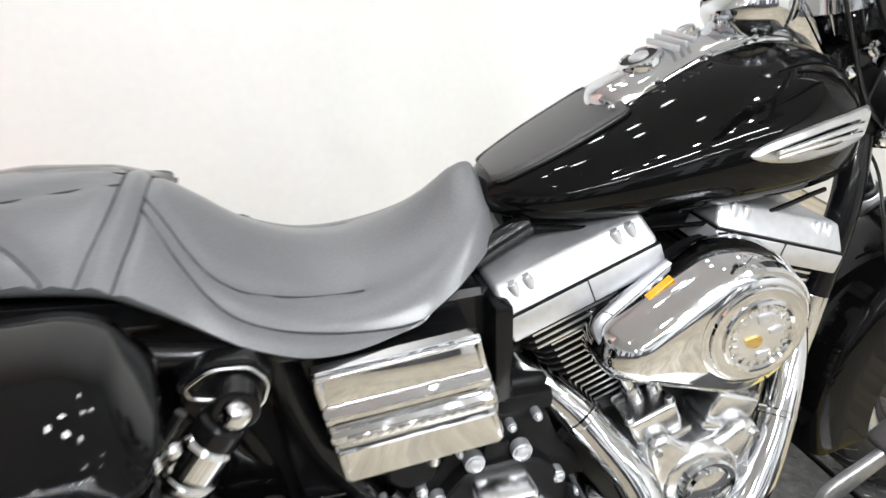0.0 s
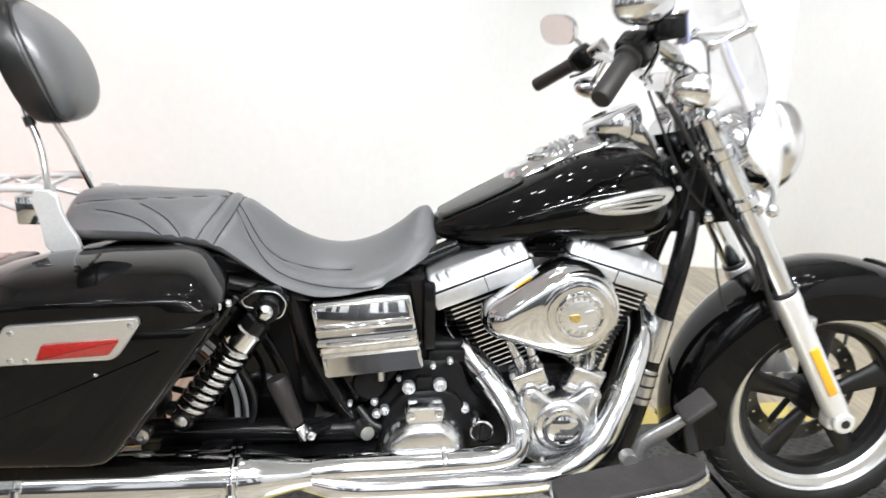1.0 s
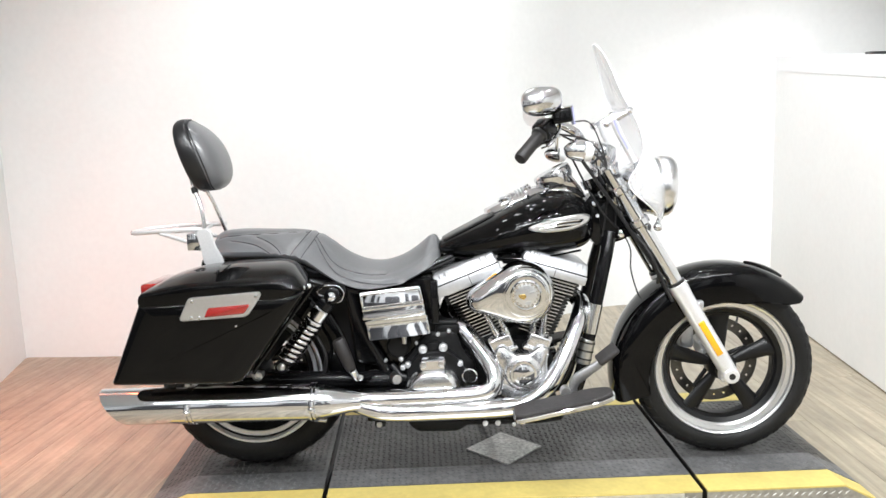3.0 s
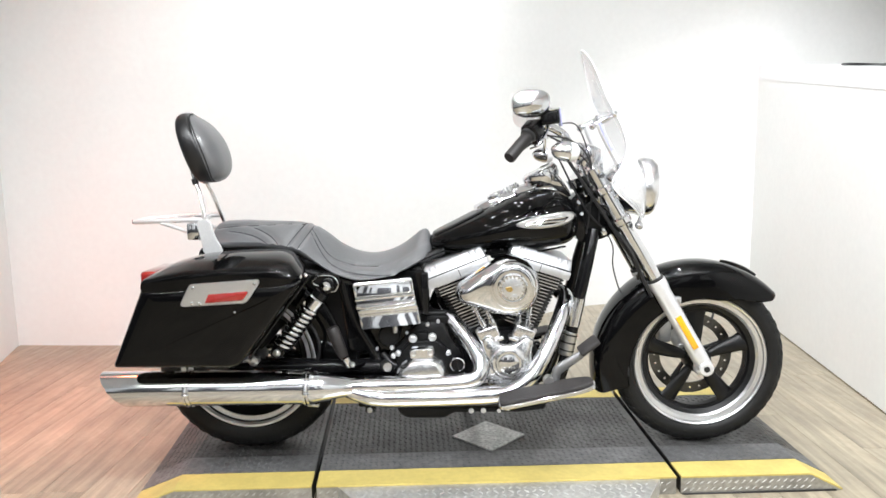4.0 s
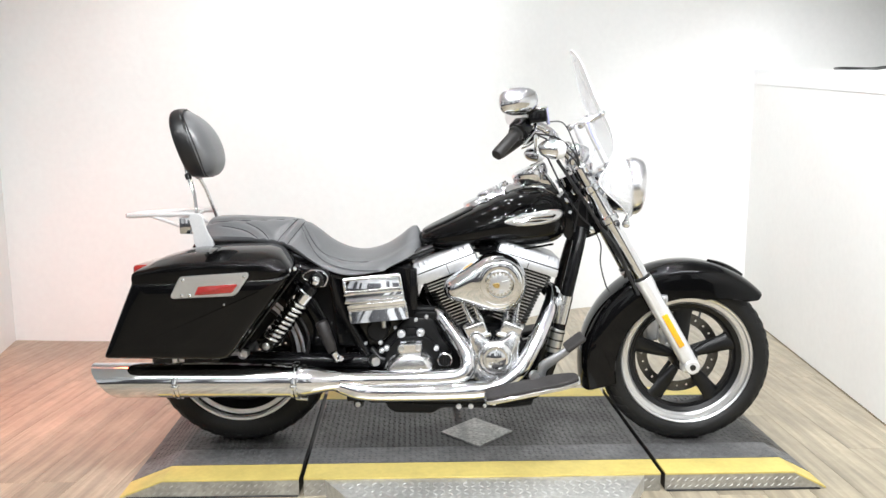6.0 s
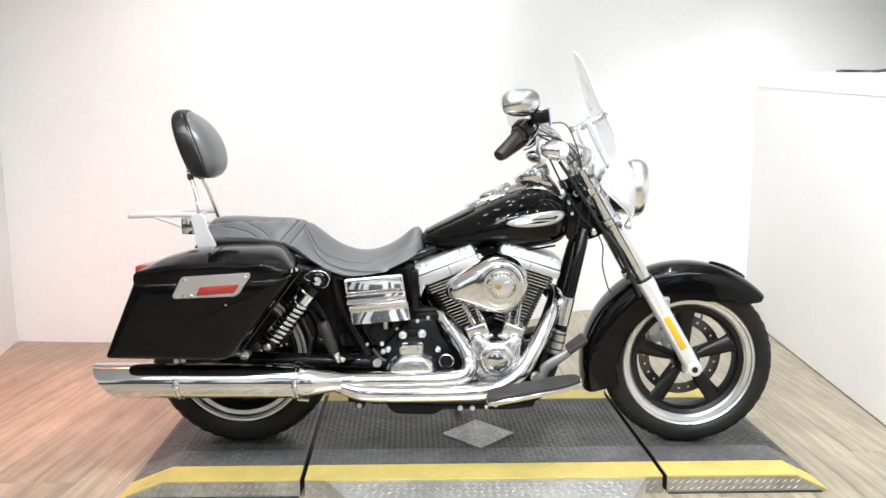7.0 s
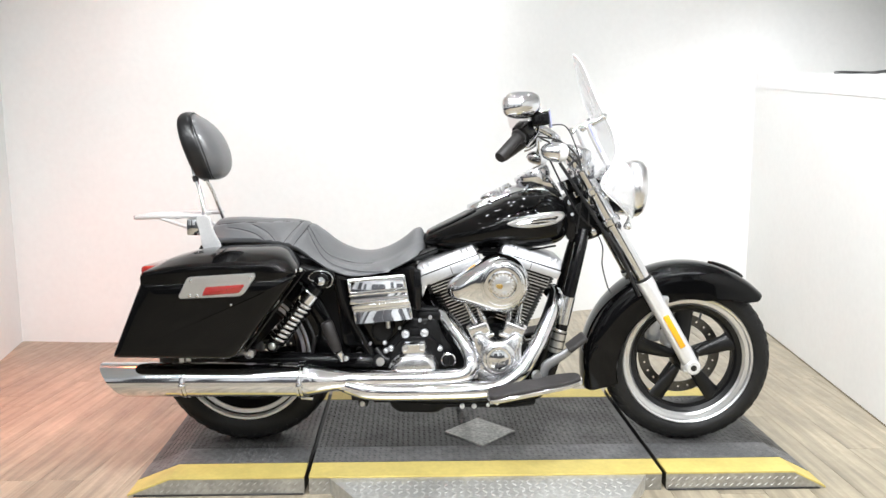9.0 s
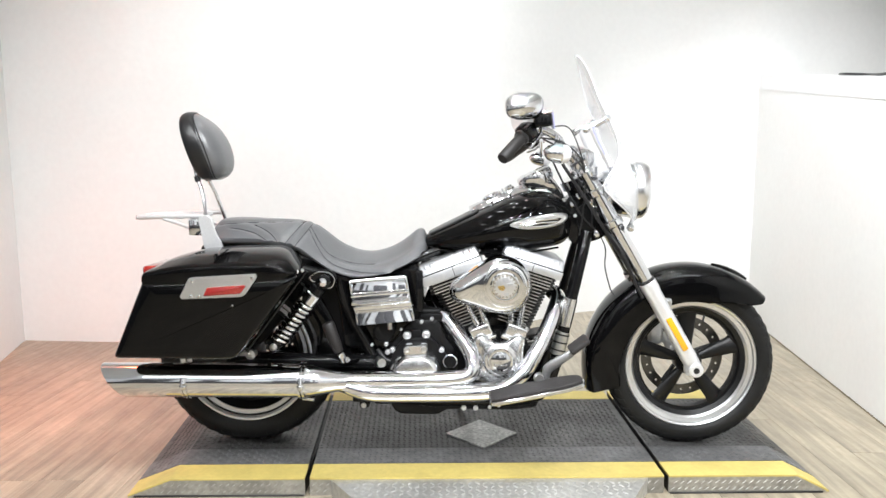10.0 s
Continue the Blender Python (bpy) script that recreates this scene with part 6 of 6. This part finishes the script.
for side in (-1, 1):
    fb = group("floorboard", "rider floorboard with a black rubber pad")
    M = Matrix.Translation((0.075, side * 0.335, 0.352)) @ Matrix.Rotation(radians(-11.5), 4, "Y")
    plan = round_corner([(0.0, -0.050), (0.0, 0.048), (0.235, 0.048), (0.295, 0.028), (0.298, -0.025), (0.245, -0.050)], 0.025, 4)

    def plate(z0, z1, grow, e=0.002):
        rows = []
        for z, g in ((z0, -e), (z0 + e, 0), (z1 - e, 0), (z1, -e)):
            rows.append([V((0.148 + (x - 0.148) * (1 + (grow + g) / 0.15), side * -1 * (y + 0.0) * (1 + (grow + g) / 0.058), z)) for x, y in plan])
        return loft(rows)
    part("chrome_tray", plate(-0.006, 0.007, 0.006), CHROME, fb, "chrome floorboard tray", 30, M)
    part("rubber_pad", plate(0.0072, 0.018, 0.0, 0.003), PAD_RUBBER, fb, "ribbed black rubber pad", 30, M)
    part("mount_arm", rbox(0.03, 0.06, -0.10 if side > 0 else 0.02, -0.02 if side > 0 else 0.10, -0.035, -0.012, 0.005), FRAME_BLACK, fb, "", 30, M)
    part("mount_arm", rbox(0.17, 0.20, -0.10 if side > 0 else 0.02, -0.02 if side > 0 else 0.10, -0.035, -0.012, 0.005), FRAME_BLACK, fb, "", 30, M)
    for x in (0.04, 0.07):
        part("underside_bolt", dome((x - 0.05, 0, -0.024), (0, -1, 0), 0.006, 0.005), STEEL, fb, "", 30, M)
bp = group("brake_pedal", "forged brake pedal with a rubber pad")
part("pedal_arm", slab(round_corner([(0.222, 0.385), (0.262, 0.388), (0.270, 0.428), (0.345, 0.484), (0.352, 0.500), (0.340, 0.508), (0.262, 0.462), (0.246, 0.448), (0.238, 0.405), (0.220, 0.402)], 0.008, 3), [(-0.278, 0.003), (-0.281, 0), (-0.289, 0), (-0.292, 0.003)]), PEDAL, bp, "grey steel pedal arm", 60)
part("pedal_pivot", lathe([(-0.012, 0.016), (0, 0.018), (0.012, 0.014)], (0.232, -0.285, 0.408), (0, -1, 0), 18), STEEL, bp)
part("pedal_pad", rbox(-0.036, 0.036, -0.028, 0.028, -0.009, 0.009, 0.008, 3), PAD_RUBBER, bp, "black rubber pedal pad", 40, Matrix.Translation((0.358, -0.285, 0.520)) @ Matrix.Rotation(radians(-38), 4, "Y") @ Matrix.Rotation(radians(12), 4, "X"))
part("jiffy_stand", tube([(0.05, 0.14, 0.27), (0.02, 0.20, 0.20), (-0.02, 0.27, 0.125), (-0.03, 0.30, DECK + 0.012)], 0.012, 12), FRAME_BLACK, bike, "black side stand", 60)

# ---- headlamp, windshield and handlebar ----
hl = group("headlamp", "chrome headlamp with a visor ring")
HC = V((0.455, 0, 1.012))
hx = V((1, 0, -0.06)).normalized()
part("shell", lathe([(-0.012, 0.012), (-0.002, 0.036), (0.018, 0.060), (0.050, 0.080), (0.09, 0.091), (0.125, 0.094)], HC, hx, 40), CHROME, hl, "chrome headlamp shell", 40)
part("trim_ring", ring([(0.118, 0.092), (0.122, 0.098), (0.130, 0.1005), (0.148, 0.101), (0.162, 0.098), (0.172, 0.091), (0.174, 0.084), (0.150, 0.084)], HC, hx, 48), POLISHED, hl, "chrome trim ring", 40)
part("lens", lathe([(0.148, 0.085), (0.158, 0.080), (0.168, 0.055), (0.172, 0.02), (0.173, 0.001)], HC, hx, 36), LENS, hl, "clear headlamp lens", 40)
part("mount_block", rbox(0.40, 0.50, -0.05, 0.05, 0.90, 0.955, 0.012, 3), CHROME, hl, "", 40)
ws = group("windshield", "clear polycarbonate windshield on chrome brackets")
CENTRE = [(0.588, 0.905, 0.125), (0.594, 0.965, 0.185), (0.584, 1.03, 0.210), (0.550, 1.12, 0.168), (0.508, 1.21, 0.130), (0.459, 1.30, 0.118), (0.427, 1.375, 0.096), (0.401, 1.430, 0.064), (0.383, 1.458, 0.033), (0.375, 1.467, 0.012)]
SWEEP = 1.3
rows_f, rows_b = [], []
for cx, cz, hw in smooth_rows(CENTRE, 4):
    wrap = 45.0 * min(1.0, max(0.0, (1.20 - cz) / 0.15))
    r1, r2 = [], []
    for k in range(21):
        y = hw * (-1 + 2 * k / 20)
        p = V((cx - SWEEP * y * y - wrap * y ** 4, y, cz))
        r1.append(p)
        r2.append(p + V((0.0035, 0, 0.001)))
    rows_f.append(r1)
    rows_b.append(r2)
bm = bmesh.new()
A = [[bm.verts.new(p) for p in r] for r in rows_f]
B = [[bm.verts.new(p) for p in r] for r in rows_b]
for i in range(len(A) - 1):
    for k in range(20):
        bm.faces.new((A[i][k], A[i][k + 1], A[i + 1][k + 1], A[i + 1][k]))
        bm.faces.new((B[i][k], B[i + 1][k], B[i + 1][k + 1], B[i][k + 1]))
    for k in (0, 20):
        bm.faces.new((A[i][k], A[i + 1][k], B[i + 1][k], B[i][k]))
for i in (0, -1):
    for k in range(20):
        bm.faces.new((A[i][k], A[i][k + 1], B[i][k + 1], B[i][k]))
pane = part("screen", bm, SHIELD, ws, "clear curved windscreen", 60)
pane.visible_shadow = False

for q in (0, 20):
    part("screen_edge", tube([r[q] + V((0.0017, 0, 0)) for r in rows_f[::2]], 0.0020, 8, 2), LENS, ws, "thick polished screen edge", 60)
part("screen_edge", tube([p + V((0.0017, 0, 0)) for p in rows_f[0]], 0.0020, 8, 2), LENS, ws, "", 60)


def screen_at(z, y):
    cx = float(np.interp(z, [c[1] for c in CENTRE], [c[0] for c in CENTRE]))
    return cx - SWEEP * y * y


for side in (-1, 1):
    yb = side * 0.122
    top = V((screen_at(1.245, yb) - 0.002, yb, 1.245))
    part("clamp_barrel", rod(top + V((0.004, 0, 0.004)), top + V((-0.072, side * -0.015, -0.036)), 0.0085, 14), CHROME, ws, "chrome clamp barrel", 40)
    pts = [top + V((-0.052, side * -0.010, -0.024)), top + V((-0.036, side * -0.006, -0.064)), top + V((-0.010, side * 0.004, -0.116)), top + V((0.010, side * 0.012, -0.158))]
    part("side_brace", tube(pts, 0.0105, 12, 4), SILVER, ws, "silver windshield brace", 60)
    # near brace carries its bluish reflection as a coloured strip
    if side < 0:
        part("brace_film", tube([p + V((0.002, -0.0075, 0)) for p in pts[:3]], 0.0055, 8, 4), BLUE, ws, "bluish reflection put in as a strip on the brace", 60)
    for q in (top + V((-0.004, 0, 0)), top + V((-0.072, side * -0.015, -0.036))):
        part("clamp_end", dome(q + V((0, side * 0.006, 0.002)), (0, side, 0), 0.012, 0.010, 16), CHROME, ws, "", 40)
    part("clamp_arm", tube([pts[-1], (0.485, side * 0.14, 1.005), (0.470, side * 0.125, 0.975)], 0.0065, 10), CHROME, ws, "", 60)
    for s in (-0.02, 0.10):
        p = on_fork(s, side * 0.112)
        part("fork_clamp", rod(p - FD * 0.014, p + FD * 0.014, 0.031, 22), CHROME, ws, "", 40)
    part("clamp_knob", dome((0.548, side * 0.140, 0.884), (0, side, 0), 0.014, 0.014, 18), CHROME, ws, "", 40)
    part("clamp_knob", dome((0.478, side * 0.148, 1.010), (0, side, 0), 0.012, 0.012, 18), CHROME, ws, "", 40)
    part("lower_bracket", tube([(0.545, side * 0.135, 0.886), (0.560, side * 0.118, 0.912), (0.572, side * 0.095, 0.940)], 0.007, 10), CHROME, ws, "", 60)
part("cross_brace", tube([(screen_at(1.245, y) - 0.007, y, 1.245) for y in (-0.122, -0.06, 0, 0.06, 0.122)], 0.006, 10), SILVER, ws, "silver horizontal brace", 60)

# handlebar, turned a little to the right with the front wheel
hb = group("handlebar", "chrome handlebar with black rubber grips")
RG, LG = V((0.104, -0.350, 1.114)), V((0.170, 0.482, 1.118))
RI = V((0.165, -0.287, 1.178))
gl = V((0.080, -0.095, 0.060))
LI = LG + gl
part("bar", tube([RI, RI + V((0.046, 0.045, 0.036)), (0.285, -0.20, 1.185), (0.325, -0.10, 1.150), (0.345, -0.04, 1.138), (0.350, 0.04, 1.138), (0.345, 0.12, 1.150), (0.325, 0.23, 1.185), LI + V((0.04, -0.05, 0.02)), LI], 0.0135, 14), CHROME, hb, "chrome bent handlebar", 60)
for side in (-1, 1):
    part("riser", tube([(0.425, side * 0.045, 1.050), (0.385, side * 0.045, 1.095), (0.350, side * 0.042, 1.137)], 0.019, 16), CHROME, hb, "chrome handlebar riser", 60)
part("riser_clamp", rbox(0.325, 0.375, -0.068, 0.068, 1.118, 1.160, 0.012, 3), CHROME, hb, "", 40)
part("clamp_shroud", lathe([(0, 0.03), (0.01, 0.042), (0.05, 0.046), (0.075, 0.036), (0.08, 0.02)], (0.385, -0.02, 1.075), (0.3, -0.2, 1), 24), CHROME, hb, "", 40)
for g, i, nm in ((RG, RI, 1), (LG, LI, -1)):
    d = (i - g).normalized()
    ln = (i - g).length
    part("grip", lathe([(0, 0.0165), (0.003, 0.0185), (ln * 0.9, 0.0185), (ln, 0.0195)], g, d, 22), GRIP_RUBBER, hb, "black rubber grip", 40)
    part("grip_collar", lathe([(0, 0.020), (0.004, 0.0245), (0.014, 0.0245), (0.018, 0.020)], g + d * (ln - 0.004), d, 22), CABLE, hb, "", 40)
    c = g + d * (ln + 0.028)
    _, s1, s2 = frame_of(d)
    rot = Matrix((( d.x, s1.x, s2.x, c.x), (d.y, s1.y, s2.y, c.y), (d.z, s1.z, s2.z, c.z), (0, 0, 0, 1)))
    part("switch_housing", rbox(-0.022, 0.030, -0.027, 0.027, -0.030, 0.027, 0.012, 3), FRAME_BLACK, hb, "black switch housing", 40, rot)
    part("switch_button", rbox(-0.010, 0.012, -0.030, -0.026, -0.010, 0.010, 0.002), CRINKLE, hb, "", 30, rot)
    # brake reservoir or clutch perch further in
    c2 = c + d * 0.052
    part("lever_perch", rbox(-0.024, 0.024, -0.020, 0.020, -0.020, 0.020, 0.008, 3), CHROME, hb, "", 40, Matrix.Translation(c2 - c) @ rot)
    lead = V((0.06, 0, 0.0))
    part("lever", tube([c2 + V((0.025, 0, -0.006)), c2 + V((0.038, 0.0, -0.012)) - d * 0.04, c + V((0.042, 0, -0.014)) - d * 0.05, g + V((0.040, 0, -0.008)) + d * 0.075], 0.0045, 10), CHROME, hb, "chrome lever", 60)
res = V((0.232, -0.276, 1.232))
part("brake_reservoir", rbox(-0.028, 0.028, -0.026, 0.026, -0.020, 0.020, 0.006, 3), FRAME_BLACK, hb, "black brake fluid reservoir", 40, Matrix.Translation(res) @ Matrix.Rotation(radians(-8), 4, "Y"))
part("reservoir_lid", rbox(-0.029, 0.029, -0.027, 0.027, 0, 0.006, 0.003, 2), CHROME, hb, "", 40, Matrix.Translation(res + V((0.002, 0, 0.020))) @ Matrix.Rotation(radians(-8), 4, "Y"))
# bluish reflection on the reservoir, put in as a coloured plate
part("reservoir_film", rbox(0.030, 0.034, -0.024, 0.024, -0.030, 0.026, 0.001, 1), BLUE, hb, "bluish reflection put in as a thin plate", 30, Matrix.Translation(res) @ Matrix.Rotation(radians(-8), 4, "Y"))

# bullet turn signals with clear lenses under the bar
for side, at in ((-1, V((0.232, -0.338, 1.135))), (1, V((0.262, 0.405, 1.120)))):
    sg = group("turn_signal", "chrome bullet turn signal with a clear lens")
    d = V((1, 0.10, -0.10)).normalized()
    part("housing", lathe([(-0.004, 0.004), (0, 0.012), (0.010, 0.021), (0.026, 0.0275), (0.046, 0.0300), (0.052, 0.0305), (0.054, 0.029)], at, d, 28), CHROME, sg, "chrome bullet housing", 45)
    part("lens", lathe([(0.052, 0.0288), (0.066, 0.0285), (0.076, 0.024), (0.082, 0.014), (0.0835, 0.001)], at, d, 24), LENS, sg, "clear white lens", 45)
    part("stalk", tube([at + d * 0.03, at + d * 0.03 + V((0.010, -side * 0.045, 0.020)), V((0.285, side * 0.22, 1.185))], 0.0075, 10), CHROME, sg, "chrome stalk", 60)

# mirrors: oval chrome shells on short stems
def mirror_on(c, yaw, stem, name):
    mg = group("mirror", "oval chrome rear-view mirror")
    m = Matrix.Translation(c) @ Matrix.Rotation(radians(yaw), 4, "Z") @ Matrix.Rotation(radians(-8), 4, "Y")
    rings = []
    for x, k in ((0.0, 0.99), (0.004, 1.02), (0.012, 1.0), (0.028, 0.86), (0.042, 0.58), (0.050, 0.2), (0.051, 0.01)):
        row = []
        for q in range(36):
            a = 2 * math.pi * q / 36
            ca, sa = math.cos(a), math.sin(a)
            row.append(V((x, 0.066 * k * math.copysign(abs(ca) ** 0.72, ca), 0.041 * k * math.copysign(abs(sa) ** 0.80, sa) + 0.006 * k * ca)))
        rings.append(row)
    part("mirror_shell", loft(rings), CHROME, mg, "chrome mirror shell", 50, m)
    rings = [[V((x, 0.063 * math.copysign(abs(math.cos(2 * math.pi * q / 36)) ** 0.72, math.cos(2 * math.pi * q / 36)), 0.038 * math.copysign(abs(math.sin(2 * math.pi * q / 36)) ** 0.80, math.sin(2 * math.pi * q / 36)) + 0.006 * math.cos(2 * math.pi * q / 36))) for q in range(36)] for x in (0.0, -0.0015)]
    part("mirror_glass", loft(rings), MIRROR, mg, "mirror glass", 30, m)
    part("stem", tube(stem, 0.0065, 10), CHROME, mg, "chrome mirror stem", 60)


mirror_on(V((0.168, -0.320, 1.273)), -62, [(0.252, -0.262, 1.240), (0.240, -0.285, 1.252), (0.195, -0.330, 1.268)], "r")
mirror_on(V((0.228, 0.510, 1.270)), 32, [(0.265, 0.40, 1.19), (0.290, 0.47, 1.225), (0.262, 0.520, 1.262)], "l")

# cables and brake lines
for pts, r in (([(0.262, -0.262, 1.215), (0.318, -0.245, 1.212), (0.362, -0.185, 1.150), (0.400, -0.120, 1.06), (0.440, -0.090, 0.94)], 0.0021),
               ([(0.225, -0.290, 1.180), (0.30, -0.255, 1.165), (0.37, -0.17, 1.115), (0.40, -0.10, 1.03), (0.40, -0.07, 0.93), (0.39, -0.06, 0.85)], 0.0028),
               ([(0.235, -0.280, 1.175), (0.31, -0.235, 1.140), (0.385, -0.14, 1.080), (0.425, -0.088, 0.98), (0.43, -0.075, 0.88)], 0.0028),
               ([(0.275, 0.36, 1.19), (0.35, 0.27, 1.17), (0.41, 0.14, 1.09), (0.42, 0.05, 0.98)], 0.0026),
               ([(0.455, -0.088, 0.90), (0.525, -0.125, 0.80), (0.570, -0.128, 0.70), (0.600, -0.125, 0.64)], 0.0055),
               ([(0.470, 0.03, 0.86), (0.490, -0.02, 0.80), (0.482, -0.06, 0.74), (0.500, -0.07, 0.665), (0.515, -0.07, 0.640)], 0.0025)):
    part("control_cable", tube(pts, r, 8), CABLE, bike, "black control cable", 60)

# ---- floor planks ----
PW, PL = 0.152, 1.22
FRONT_EDGE, BACK_EDGE = -5.99, 2.60
plank_mesh = None
rng = random.Random(4)
verts, faces = [], []
for i in range(48):
    px = -4.12 + i * PW
    off = rng.uniform(0, PL)
    far_edge = 0.19 if px < -2.72 else BACK_EDGE
    for j in range(9):
        y0 = -6.6 - off + j * PL
        y1 = y0 + PL
        if y1 < FRONT_EDGE or y0 > far_edge:
            continue
        if -2.7 < px < 2.15 and y1 > -1.35 and y1 < far_edge:
            if plank_mesh is None:
                plank_mesh = part("plank", rbox(-PW / 2 + 0.0006, PW / 2 - 0.0006, -PL / 2 + 0.0006, PL / 2 - 0.0006, -0.007, 0, 0.0005, 1), PLANK, floor, sharp=15)
                plank_mesh.location = (px, y0 + PL / 2, FLOOR)
            else:
                share("plank", plank_mesh, floor, Matrix.Translation((px, y0 + PL / 2, FLOOR)))
            continue
        a, b = max(y0, FRONT_EDGE) + 0.0006, min(y1, far_edge) - 0.0006
        k = len(verts)
        xa, xb = px - PW / 2 + 0.0006, min(px + PW / 2, 3.09) - 0.0006
        verts += [(xa, a, FLOOR - 0.006), (xb, a, FLOOR - 0.006), (xb, b, FLOOR - 0.006), (xa, b, FLOOR - 0.006), (xa, a, FLOOR), (xb, a, FLOOR), (xb, b, FLOOR), (xa, b, FLOOR)]
        faces += [(k + 4, k + 5, k + 6, k + 7), (k, k + 1, k + 5, k + 4), (k + 1, k + 2, k + 6, k + 5), (k + 2, k + 3, k + 7, k + 6), (k + 3, k, k + 4, k + 7)]
me = bpy.data.meshes.new("planks_rest")
me.from_pydata(verts, [], faces)
me.materials.append(PLANK)
rest = new("planks_rest", me)
rest.parent = floor
tagged(rest, kind="stuff")
